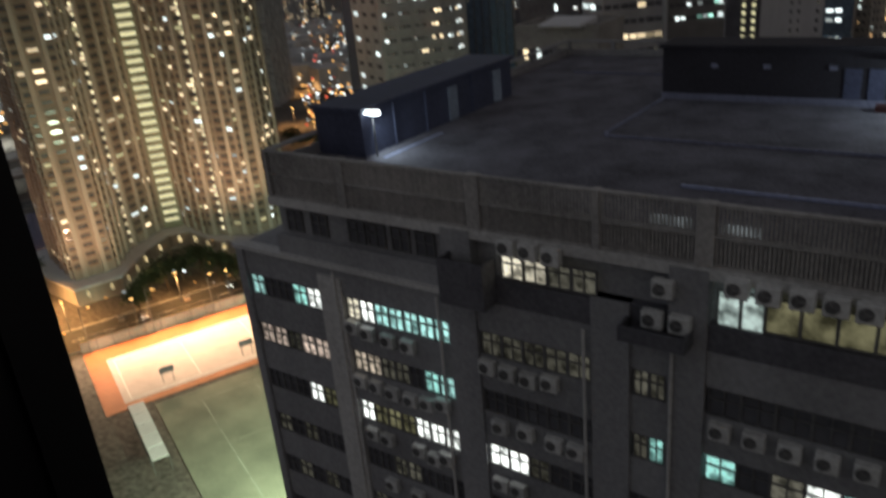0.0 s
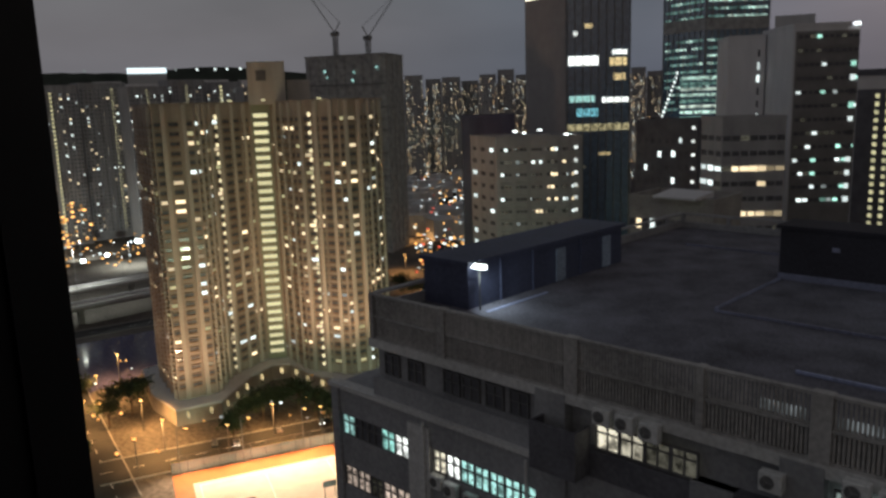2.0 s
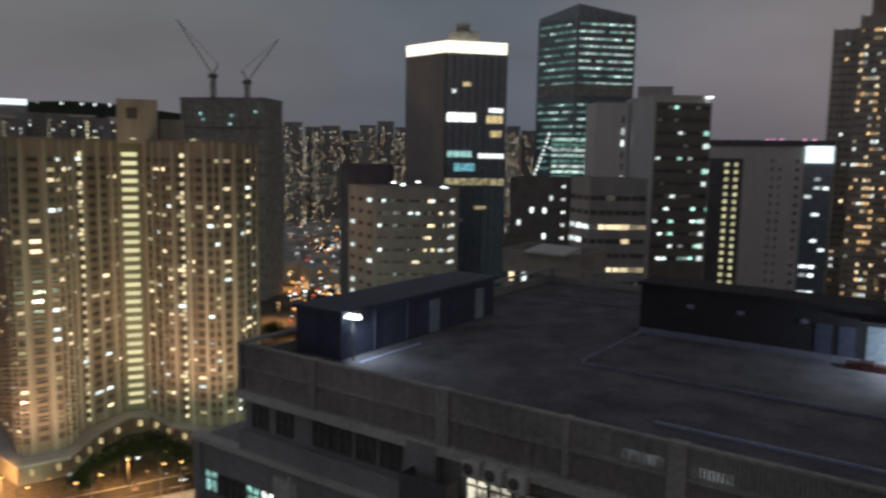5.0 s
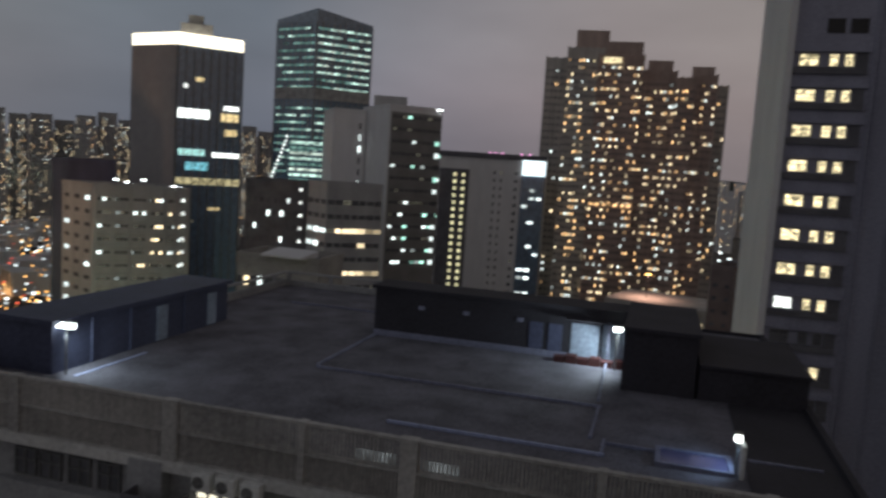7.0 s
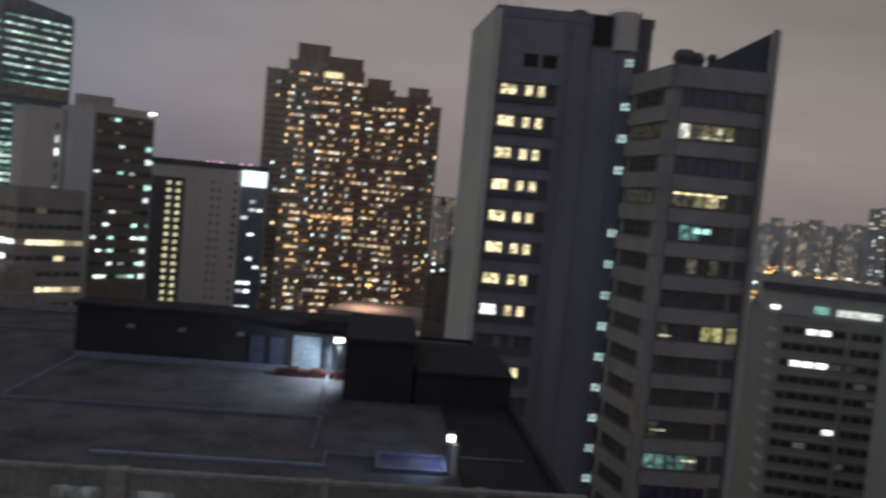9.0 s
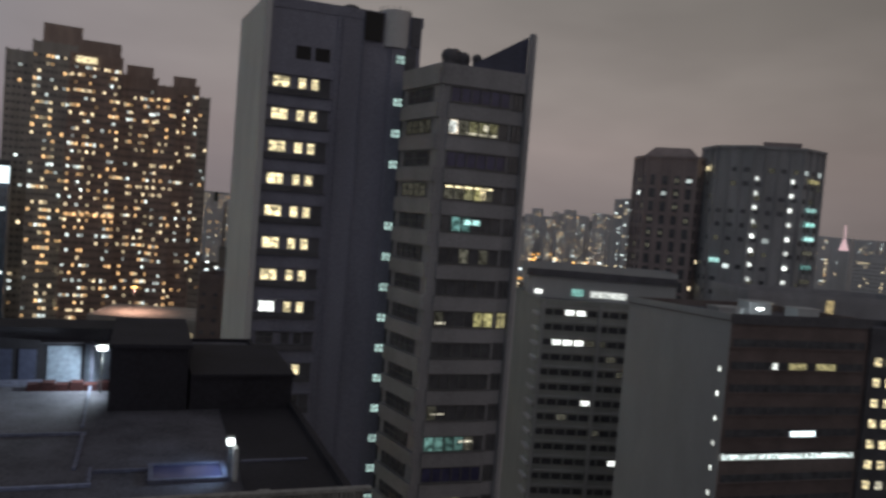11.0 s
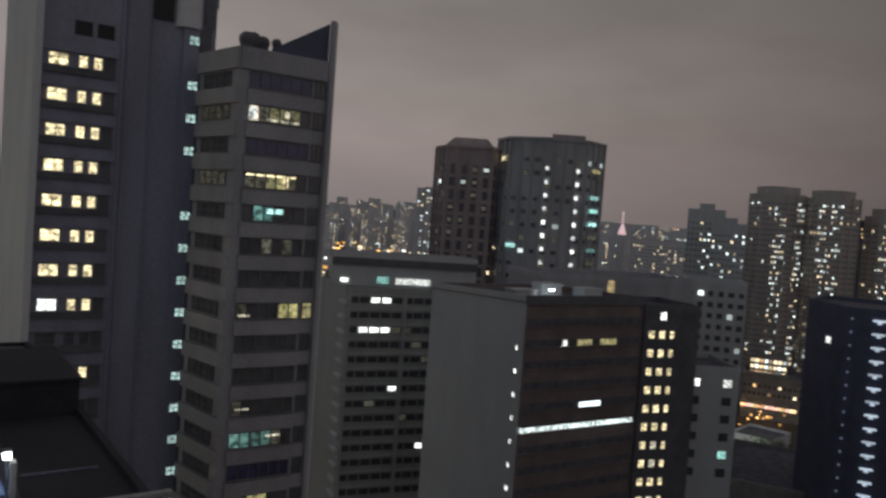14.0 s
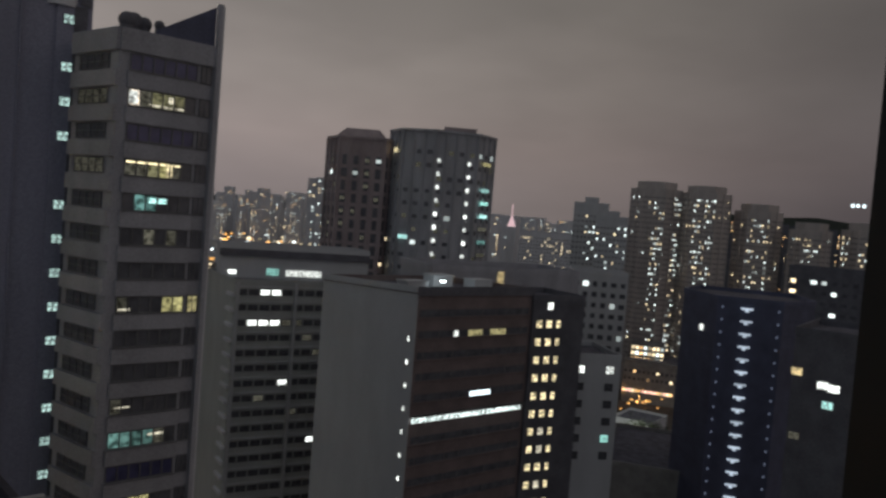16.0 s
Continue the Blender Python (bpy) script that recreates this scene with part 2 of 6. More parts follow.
class Face:
    """One upright face of a block: u metres along it, z up, w out of it."""

    def __init__(self, a, b):
        self.a, self.b = Vector((*a, 0)), Vector((*b, 0))
        d = self.b - self.a
        self.width = d.length
        self.angle = math.atan2(d.y, d.x)

    def spot(self, u, z, w=0.0):
        d = (self.b - self.a).normalized()
        p = self.a + d * u + Vector((d.y, -d.x, 0)) * w
        return Matrix.Translation((p.x, p.y, z)) @ Matrix.Rotation(self.angle, 4, "Z")


WINDOW_MESHES = {}


def lattice(xs, zs, solid, y0, y1):
    """One connected frame: the cells of a grid that are solid, given depth."""
    bm = bmesh.new()
    vf, vb = {}, {}

    def vert(store, i, k, y):
        if (i, k) not in store:
            store[(i, k)] = bm.verts.new((xs[i], y, zs[k]))
        return store[(i, k)]

    cells = {(i, k) for i in range(len(xs) - 1) for k in range(len(zs) - 1) if solid(i, k)}
    for i, k in cells:
        ring = ((i, k), (i + 1, k), (i + 1, k + 1), (i, k + 1))
        bm.faces.new([vert(vf, *c, y0) for c in ring])
        for a, b, nb in ((0, 1, (i, k - 1)), (1, 2, (i + 1, k)), (2, 3, (i, k + 1)), (3, 0, (i - 1, k))):
            if nb not in cells:
                bm.faces.new((vert(vf, *ring[b], y0), vert(vf, *ring[a], y0), vert(vb, *ring[a], y1), vert(vb, *ring[b], y1)))
    return bm


def window_mesh(w, h, mullions=1, transom=0.0):
    """Aluminium frame standing a little proud of the wall, with its bars, and the pane's own mesh; y- looks out."""
    key = (round(w, 2), round(h, 2), mullions, transom)
    if key in WINDOW_MESHES:
        return WINDOW_MESHES[key]
    t, b = 0.07, 0.03
    xs, bars = [-w / 2 - t, -w / 2], []
    for i in range(mullions):
        u = -w / 2 + w * (i + 1) / (mullions + 1)
        bars.append(len(xs))
        xs += [u - b, u + b]
    xs += [w / 2, w / 2 + t]
    zs = [-h / 2 - t, -h / 2]
    rail = -1
    if transom:
        rail = 2
        zs += [-h / 2 + h * transom - b, -h / 2 + h * transom + b]
    zs += [h / 2, h / 2 + t]
    last_x, last_z = len(xs) - 2, len(zs) - 2
    bm = lattice(xs, zs, lambda i, k: i in (0, last_x) or k in (0, last_z) or i in bars or k == rail, -0.11, 0.02)
    me = bpy.data.meshes.new("window")
    bm.to_mesh(me)
    bm.free()
    me.materials.append(M["frame"])
    WINDOW_MESHES[key] = me
    return me


def window(parent, face, u, z, w, h, glow_name="pane", mullions=1, transom=0.0, out=0.02):
    o = new("window", window_mesh(w, h, mullions, transom))
    o.parent = parent
    o.matrix_parent_inverse = parent.matrix_basis.inverted()
    o.matrix_basis = face.spot(u, z, out)
    key = ("pane", round(w, 2), round(h, 2), glow_name)
    if key not in WINDOW_MESHES:
        bm = bmesh.new()
        box(bm, -w / 2, w / 2, -0.02, 0.01, -h / 2, h / 2)
        me = bpy.data.meshes.new("pane")
        bm.to_mesh(me)
        bm.free()
        me.materials.append(M[glow_name])
        WINDOW_MESHES[key] = me
    p = new("pane", WINDOW_MESHES[key])
    p.parent = o
    return o


def far_windows(parent, face, z0, z1, pitch, cols, wfrac, hfrac, mats, weights, rng, out=0.05, u0=0.0, u1=1.0, name="window_grid"):
    """All the windows of one far face, in one mesh: small shallow boxes, some lit, some dark."""
    vs, fs, mi = [], [], []
    span = face.width * (u1 - u0)
    rows = int((z1 - z0) / pitch + 0.01)
    cw = span / cols
    busy = [rng.choice((0.15, 0.5, 1.2, 2.2)) if cols > 4 and rows > 4 else 1.0 for _ in range(cols)]
    for r in range(rows):
        for c in range(cols):
            k = rng.choices(range(len(mats)), [weights[0]] + [w * busy[c] for w in weights[1:]])[0]
            if mats[k] is None:
                continue
            w, h = cw * wfrac * rng.uniform(0.75, 1.05), pitch * hfrac * rng.uniform(0.8, 1.0)
            m = face.spot(face.width * u0 + cw * (c + 0.5), z0 + pitch * (r + 0.5), out)
            b = len(vs)
            for y in (0.04, -0.06):
                for x, z in ((-w / 2, -h / 2), (w / 2, -h / 2), (w / 2, h / 2), (-w / 2, h / 2)):
                    vs.append(m @ Vector((x, y, z)))
            for q in ((4, 5, 6, 7), (0, 1, 5, 4), (1, 2, 6, 5), (2, 3, 7, 6), (3, 0, 4, 7)):
                fs.append([b + i for i in q])
                mi.append(k)
    if not vs:
        return None
    me = bpy.data.meshes.new(name)
    me.from_pydata(vs, [], fs)
    for x in mats:
        me.materials.append(M[x or "pane"])
    me.polygons.foreach_set("material_index", mi)
    ob = new(name, me)
    ob.parent = parent
    ob.matrix_parent_inverse = parent.matrix_basis.inverted()
    return tagged(ob, kind="stuff")


def tower(name, label, category, pts, top, wall, group="", base=0.0, roof=True, roof_mat="roof"):
    """A building over a plan outline (counter-clockwise from above), with a roof slab inside its parapet."""
    cx, cy = sum(p[0] for p in pts) / len(pts), sum(p[1] for p in pts) / len(pts)
    ob = thing(name, cx, cy, base, label, category, group)
    bm = bmesh.new()
    prism(bm, pts, base, top)
    part("wall", bm, wall, ob)
    if roof:
        bm = bmesh.new()
        rings = []
        for thick in (0.0, 0.4):
            for z in (top, top + 1.1):
                ring = []
                for x, y in pts:
                    k = 1.012 - thick / math.hypot(x - cx, y - cy)
                    ring.append(bm.verts.new((cx + (x - cx) * k, cy + (y - cy) * k, z)))
                rings.append(ring)
        for i in range(len(pts)):
            j = (i + 1) % len(pts)
            for lo, hi in ((0, 1), (1, 3), (3, 2), (2, 0)):
                bm.faces.new((rings[lo][i], rings[lo][j], rings[hi][j], rings[hi][i]))
        part("parapet", bm, wall, ob)
        bm = bmesh.new()
        prism(bm, [(cx + (x - cx) * 0.985, cy + (y - cy) * 0.985) for x, y in pts], top, top + 0.06)
        part("roof_covering", bm, roof_mat, ob, "dark weathered roof screed")
    return ob, [Face(pts[i], pts[(i + 1) % len(pts)]) for i in range(len(pts))]


def level(el, dist):
    """Height of what shows at that angle above the eye, at that distance."""
    return EYE + math.tan(radians(el)) * dist


def corner_block(l, c, r):
    """Plan of a block with its nearest corner c and the far ends of its two seen faces."""
    return [l, c, r, (l[0] + r[0] - c[0], l[1] + r[1] - c[1])]


def front_block(l, r, depth):
    d = (Vector(r) - Vector(l)).normalized()
    n = Vector((-d.y, d.x)) * depth
    return [l, r, (r[0] + n.x, r[1] + n.y), (l[0] + n.x, l[1] + n.y)]


def tube(bm, p, q, r, sides=6, mi=0):
    """A round bar from p to q."""
    p, q = Vector(p), Vector(q)
    turn = (q - p).to_track_quat("Z", "Y").to_matrix()
    rings = [[bm.verts.new(e + turn @ Vector((r * math.cos(a), r * math.sin(a), 0))) for a in (2 * math.pi * i / sides for i in range(sides))] for e in (p, q)]
    for i in range(sides):
        j = (i + 1) % sides
        bm.faces.new((rings[0][i], rings[0][j], rings[1][j], rings[1][i])).material_index = mi
    bm.faces.new(rings[0][::-1]).material_index = mi
    bm.faces.new(rings[1]).material_index = mi


def bar(name, p, q, r, mat, parent, label="", sides=6):
    bm = bmesh.new()
    tube(bm, p, q, r, sides)
    return part(name, bm, mat, parent, label)


def on_face(name, parent, face, u0, u1, z0, z1, out, thick, mat, label=""):
    """A slab lying on a face, from u0 to u1 metres along it."""
    bm = bmesh.new()
    box(bm, u0, u1, -out, -out + thick, z0, z1, 0, face.spot(0, 0, 0))
    return part(name, bm, mat, parent, label)


# ---- ground ----
bm = bmesh.new()
box(bm, -4600, 4600, -4600, 4600, -2.0, 0.0)
tagged(part("ground", bm, "ground"), "dark city ground between the buildings", "ground", kind="structure")

# ---- the room that the camera stands in, with its open window ----
WX, WR, W0, W1 = 1.2, 1.34, 0.12, 0.40
Z0, Z1 = EYE - 1.0, EYE + 0.95
FLOOR, CEIL = EYE - 1.6, EYE + 1.1
for nm, r in (("wall_window_left", (-3.2, -WX, W0, W1, FLOOR, CEIL)), ("wall_window_right", (WR, 3.2, W0, W1, FLOOR, CEIL)),
              ("wall_window_below", (-WX, WR, W0, W1, FLOOR, Z0)), ("wall_window_above", (-WX, WR, W0, W1, Z1, CEIL)),
              ("wall_back", (-3.2, 3.2, -4.2, -4.0, FLOOR, CEIL)), ("wall_left", (-3.2, -3.0, -4.0, W0, FLOOR, CEIL)),
              ("wall_right", (3.0, 3.2, -4.0, W0, FLOOR, CEIL))):
    tagged(boxes(nm, [r], "black" if "window" in nm else "room"), "plain painted wall of the dark room", "wall", kind="structure")
tagged(boxes("floor", [(-3.2, 3.2, -4.2, W1, FLOOR - 0.2, FLOOR)], "room"), "plain floor of the dark room", "floor", kind="structure")
tagged(boxes("ceiling", [(-3.2, 3.2, -4.2, W1, CEIL, CEIL + 0.2)], "room"), "plain ceiling of the dark room", "ceiling", kind="structure")
own = thing("window_1", 0, W1, Z0, "black aluminium frame of the open window", "window")
own["kind"] = "structure"
boxes("window_frame", [(-WX, -WX + 0.012, 0.33, 0.41, Z0, Z1)], "black", own)
boxes("window_frame", [(WR - 0.012, WR, 0.33, 0.41, Z0, Z1)], "black", own)
boxes("window_sill", [(-WX + 0.012, WR - 0.012, 0.16, 0.42, Z0, Z0 + 0.03)], "black", own)
tagged(boxes("wall_own_building", [(-14, 14, -12, 0.06, 0, FLOOR - 0.2)], "greywall"), "plain wall of the building below the window", "wall", kind="structure")

# ---- near factory building ----
FX0, FX1, FY0, FY1 = -31.2, 8.2, 26.3, 61.6
LX = -34.9
ROOF = EYE - 11.2
factory = thing("factory_building", -14, 44, 0, "weathered grey concrete factory block with a louvred roof screen", "building")
boxes("core", [(FX0, FX1, FY0 + 0.5, FY1, 0, ROOF - 0.3)], "factory", factory)
boxes("wing", [(LX, FX0, FY0 + 0.5, FY1, 0, EYE - 16.0)], "factory", factory)
boxes("roof_deck", [(FX0, FX1, FY0 + 0.36, FY1, ROOF - 0.3, ROOF)], "roof", factory, "stained dark roof screed")
FF = Face((0, FY0 + 0.5), (1, FY0 + 0.5))
E = EYE
# spandrel bands, floor by floor, and the pilasters in front of them
PITCH = 3.2
ROWS_N = 12
TOPS = [E - 17.6 - PITCH * k for k in range(ROWS_N)]
SILL = 1.3
bands = [(E - 16.0, TOPS[0])] + [(TOPS[k] - SILL, TOPS[k + 1]) for k in range(ROWS_N - 1)] + [(TOPS[-1] - SILL, 0.0)]
for hi_z, lo_z in bands:
    boxes("spandrel", [(LX, FX1, FY0 + 0.05, FY0 + 0.5, lo_z, hi_z)], "factory", factory)
for x0, x1, mat, top in ((LX, -34.3, "factory", -16.0), (-28.5, -26.9, "factory_pale", -16.55), (-20.0, -18.4, "factory", -12.6), (-12.6, -10.9, "factory", -14.6), (-9.3, -7.8, "factory", -12.6), (5.2, FX1, "factory", -12.6)):
    boxes("pilaster", [(x0, x1, FY0 - 0.12, FY0 + 0.5, 0, E + top)], mat, factory)
# top storey: set back behind a ledge, with balconies and air conditioners
boxes("ledge", [(LX - 0.1, -18.9, FY0 - 0.25, FY0 + 0.5, E - 16.0, E - 15.75)], "factory_pale", factory)
boxes("upper_band", [(FX0, -20.0, FY0 + 0.02, FY0 + 0.5, E - 15.75, E - 14.7)], "factory", factory)
# Dark colour on the next three bands imitates the recess's shade.
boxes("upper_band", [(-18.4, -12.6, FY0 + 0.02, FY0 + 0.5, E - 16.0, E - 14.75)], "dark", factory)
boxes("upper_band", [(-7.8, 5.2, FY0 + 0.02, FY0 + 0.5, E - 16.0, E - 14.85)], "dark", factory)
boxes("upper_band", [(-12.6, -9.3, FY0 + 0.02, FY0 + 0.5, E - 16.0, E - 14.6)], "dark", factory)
boxes("beam", [(FX0 - 0.1, FX1, FY0 - 0.1, FY0 + 0.5, E - 12.95, E - 12.5)], "factory_pale", factory)


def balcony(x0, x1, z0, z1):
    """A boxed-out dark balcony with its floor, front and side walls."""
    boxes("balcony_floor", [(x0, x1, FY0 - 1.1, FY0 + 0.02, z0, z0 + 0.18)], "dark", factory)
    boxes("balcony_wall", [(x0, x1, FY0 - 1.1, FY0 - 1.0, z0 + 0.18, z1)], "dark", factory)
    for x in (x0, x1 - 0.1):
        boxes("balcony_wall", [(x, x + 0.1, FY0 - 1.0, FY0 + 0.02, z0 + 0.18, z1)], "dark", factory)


balcony(-19.6, -17.2, E - 15.9, E - 13.7)
balcony(-11.0, -8.3, E - 15.75, E - 15.1)
# lit and unlit windows of the front: bay (x0, x1, panes), then per row what shows
BAYS = ((-34.2, -28.6, 5), (-26.8, -20.1, 7), (-18.3, -12.7, 5), (-10.8, -9.4, 2), (-7.7, 5.1, 10))
LIT = {
    (0, 0): "cool . . teal whitewin", (0, 1): "warm2 whitewin cool cool cool cool cool", (0, 2): "dim dim dim dim dim", (0, 3): "dim dim",
    (1, 0): "pinkish pinkish dim pinkish pinkish", (1, 1): "warmw warmw dim dim . teal cool", (1, 2): ". . . . .", (1, 3): "dim teal",
    (1, 4): "teal . dim whitewin cool cool dim . . .", (2, 0): ". . . whitewin olive", (2, 1): "whitewin olive olive olive whitewin whitewin whitewin",
    (2, 2): "whitewin whitewin dim . .", (3, 0): "dim . dim . .", (3, 1): ". . dim dim . .  .", (2, 4): "dim . . whitewin whitewin . . . . .",
    (4, 1): "dim dim . . . . .", (3, 2): ". dim dim . .", (4, 0): ". dim . dim .", (5, 1): "warmw . . cool . . .",
}
M["coolsoft"] = glow("lit_cool_soft", (0.8, 1.0, 0.93), 0.6, 0.3, 1.6)
M["warm2"] = glow("lit_cream", (1.0, 0.93, 0.72), 0.75, 0.4, 3.0)
M["warmw"] = glow("lit_warm_white", (1.0, 0.85, 0.66), 1.0, 0.4, 3.0)
M["pinkish"] = glow("lit_pinkish", (1.0, 0.8, 0.66), 0.75, 0.5, 3.0)
M["olive"] = glow("lit_olive", (0.75, 0.72, 0.4), 0.2, 0.5, 3.0)
for k in range(ROWS_N):
    for b, (x0, x1, n) in enumerate(BAYS):
        marks = LIT.get((k, b), "").split()
        w = (x1 - x0) / n
        for i in range(n):
            g = marks[i] if i < len(marks) and marks[i] != "." else "pane"
            window(factory, FF, x0 + w * (i + 0.5), TOPS[k] - SILL / 2, w - 0.14, SILL - 0.14, g, 1, 0.62, 0.32)
for i in range(4):
    window(factory, FF, -16.4 + i * 1.15, E - 14.1, 1.0, 1.0, ("warm2", "warm2", "dim", "dim")[i], 1, 0.7, 0.3)
M["olive2"] = glow("lit_olive_blind", (0.85, 0.8, 0.45), 0.19, 0.25, 1.2)
for i in range(2):
    window(factory, FF, -7.1 + i * 0.86, E - 14.1, 0.74, 1.4, "coolsoft", 0, 0.0, 0.3)
for i in range(8):
    window(factory, FF, -5.2 + i * 1.2, E - 14.05, 1.08, 1.3, "olive2" if i < 6 else "dim", 0, 0.0, 0.3)
for x in (-30.0, -28.2, -25.6, -24.3, -22.8, -21.3):
    window(factory, FF, x, E - 13.9, 1.0, 1.1, "pane", 1, 0.6, 0.05)


def air_conditioner(w=0.84, h=0.74, d=0.4):
    """Outdoor unit on a bracket: bevelled casing, round fan guard with blades, two brackets."""
    ob = thing("air_conditioner", 0, 0, 0, "off-white outdoor air conditioning unit with round fan guard", "air conditioner", "units on the factory front")
    bm = bmesh.new()
    box(bm, -w / 2, w / 2, -d, 0, 0, h)
    bmesh.ops.bevel(bm, geom=bm.edges[:], offset=0.03, segments=1, affect="EDGES")
    part("casing", bm, "acbox", ob)
    bm = bmesh.new()
    tube(bm, (-0.1, -d - 0.03, h / 2), (-0.1, -d + 0.01, h / 2), h * 0.34, 14)
    part("fan_guard", bm, "acdark", ob)
    bm = bmesh.new()
    for i in range(3):
        a = i * 2.094
        tube(bm, (-0.1, -d - 0.035, h / 2), (-0.1 + math.cos(a) * h * 0.33, -d - 0.035, h / 2 + math.sin(a) * h * 0.33), 0.035, 4)
    part("fan", bm, "steel", ob)
    for x in (-w * 0.32, w * 0.32):
        boxes("bracket", [(x - 0.025, x + 0.025, -d, 0.25, -0.05, 0.0)], "steel", ob)
    return ob


ac_first = air_conditioner()
ac_spots = [(-16.35, -13.32), (-15.3, -13.35), (-14.2, -13.4), (-6.72, -13.35), (-5.64, -13.4), (-4.53, -13.35), (-3.47, -13.35), (-2.45, -13.4), (-1.4, -13.4), (-0.3, -13.35),
            (-9.85, -15.3), (-8.75, -15.3), (-9.45, -13.9),
            (-26.3, -19.6), (-25.3, -19.75), (-23.95, -19.85), (-22.65, -19.85),
            (-26.3, -22.95), (-25.2, -23.0), (-24.1, -23.1), (-22.9, -23.15), (-21.8, -23.05), (-20.8, -22.8),
            (-25.9, -26.3), (-24.9, -26.35), (-22.7, -26.3), (-21.7, -26.5), (-20.9, -26.2),
            (-17.9, -19.75), (-16.8, -19.8), (-15.7, -19.85), (-14.6, -19.7), (-17.4, -23.0), (-16.0, -22.9), (-14.5, -23.0), (-13.4, -23.0), (-17.6, -26.5), (-16.6, -26.5),
            (-7.1, -19.75), (-5.8, -19.75), (-4.5, -19.8), (-3.2, -19.8), (-1.9, -19.75), (-0.6, -19.8), (1.0, -19.8), (-25.0, -29.5), (-23.2, -29.6)]
for i, (x, z) in enumerate(ac_spots):
    m = pose(x, FY0 + 0.02, E + z - 0.0) if z < -16 else pose(x, FY0 - 0.13, E + z + 0.03)
    if i == 0:
        ac_first.matrix_basis = m
    else:
        copy_thing(ac_first, m)

# pipes down the front
for x in (-20.5, -12.9, -9.1, -27.2):
    bar("downpipe", (x, FY0 - 0.2, 10), (x, FY0 - 0.2, E - 16.2), 0.08, "factory_pale", factory)

# roof-top sheds
shed = thing("roof_shed", -29.3, 38, ROOF, "dark blue sheet-metal shed along the roof edge", "shed")
boxes("shed_wall", [(-31.0, -27.6, 30.3, 46.0, ROOF, E - 8.75)], "bluepaint", shed)
boxes("shed_roof", [(-31.1, -27.35, 30.1, 46.2, E - 8.75, E - 8.5)], "bluepaint", shed)
M["paledoor"] = surface("pale_blue_door", (0.3, 0.36, 0.46), 0.6)
for y in (38.4, 43.6):
    boxes("door", [(-27.6, -27.53, y, y + 0.95, ROOF + 0.05, ROOF + 2.1)], "paledoor", shed, "pale blue sheet door")
for y in (33.0, 36.0, 41.0):
    boxes("rib", [(-27.6, -27.5, y, y + 0.12, ROOF, E - 8.75)], "bluepaint", shed)
stair = thing("stair_house", -6, 49, ROOF, "long dark plastered stair and lift house", "roof building")
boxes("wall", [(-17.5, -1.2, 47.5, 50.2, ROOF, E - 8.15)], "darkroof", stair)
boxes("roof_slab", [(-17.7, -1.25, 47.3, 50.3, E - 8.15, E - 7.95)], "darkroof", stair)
boxes("plinth", [(-17.5, -4.8, 47.36, 47.5, ROOF, ROOF + 0.3)], "kerb", stair, "pale plinth along the wall's foot")
for x in (-14.5, -11.5, -8.0):
    boxes("vent", [(x, x + 0.4, 47.4, 47.55, E - 9.3, E - 9.05)], "kerb", stair, "small pale vent")
for x in (-7.2, -6.0):
    boxes("door", [(x, x + 0.85, 47.43, 47.5, ROOF + 0.3, E - 9.2)], "bluepaint", stair, "dark closed sheet door")
boxes("door", [(-4.6, -2.9, 47.42, 47.52, ROOF + 0.02, E - 9.0)], "paledoor", stair, "pale blue double door")
boxes("door_panel", [(-2.7, -1.35, 47.42, 47.52, ROOF + 0.02, E - 8.9)], "paledoor", stair, "pale panel beside the door")
boxes("door_hood", [(-4.9, -1.3, 46.7, 47.3, E - 8.75, E - 8.65)], "darkroof", stair)
lift = thing("lift_house", 0.7, 46, ROOF, "dark block of the lift motor room", "roof building")
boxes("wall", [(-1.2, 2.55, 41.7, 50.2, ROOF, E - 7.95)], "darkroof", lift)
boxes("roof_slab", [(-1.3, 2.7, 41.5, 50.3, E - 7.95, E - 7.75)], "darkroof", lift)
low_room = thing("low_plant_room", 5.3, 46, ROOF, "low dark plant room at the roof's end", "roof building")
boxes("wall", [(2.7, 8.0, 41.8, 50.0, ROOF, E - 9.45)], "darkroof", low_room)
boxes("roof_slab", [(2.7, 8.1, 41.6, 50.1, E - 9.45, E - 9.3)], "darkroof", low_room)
# Thin dark sheet puts the unlit look of this deck into colour.
boxes("lower_deck", [(4.2, FX1 - 0.3, FY0 + 0.4, 41.6, ROOF, ROOF + 0.05)], "darkroof", factory, "roof deck at the building's end, coloured dark as unlit")

# kerbs and pipes across the roof
kerbs = ((-17.35, -17.1, 38.2, 47.3), (-17.1, -1.9, 37.7, 37.95), (-2.15, -1.9, 33.0, 37.7), (-10.6, -1.3, 31.0, 31.25), (-1.55, -1.3, 31.25, 33.0), (-1.3, 0.7, 32.5, 32.7), (-17.35, -4.8, 47.0, 47.25), (-26.9, -17.6, 54.0, 54.2), (4.4, 7.2, 33.0, 33.2))
for r in kerbs:
    x0, x1, y0, y1 = r
    if x1 - x0 < 0.4:
        x0, x1 = (x0 + x1) / 2 - 0.07, (x0 + x1) / 2 + 0.07
    else:
        y0, y1 = (y0 + y1) / 2 - 0.07, (y0 + y1) / 2 + 0.07
    # Near kerbs get the brighter tone, their lamp light put into colour.
    tagged(boxes("roof_kerb", [(x0, x1, y0, y1, ROOF, ROOF + 0.12)], "kerb2" if r[3] < 32 else "kerb"), "low pale kerb across the roof screed", "kerb", "roof kerbs")
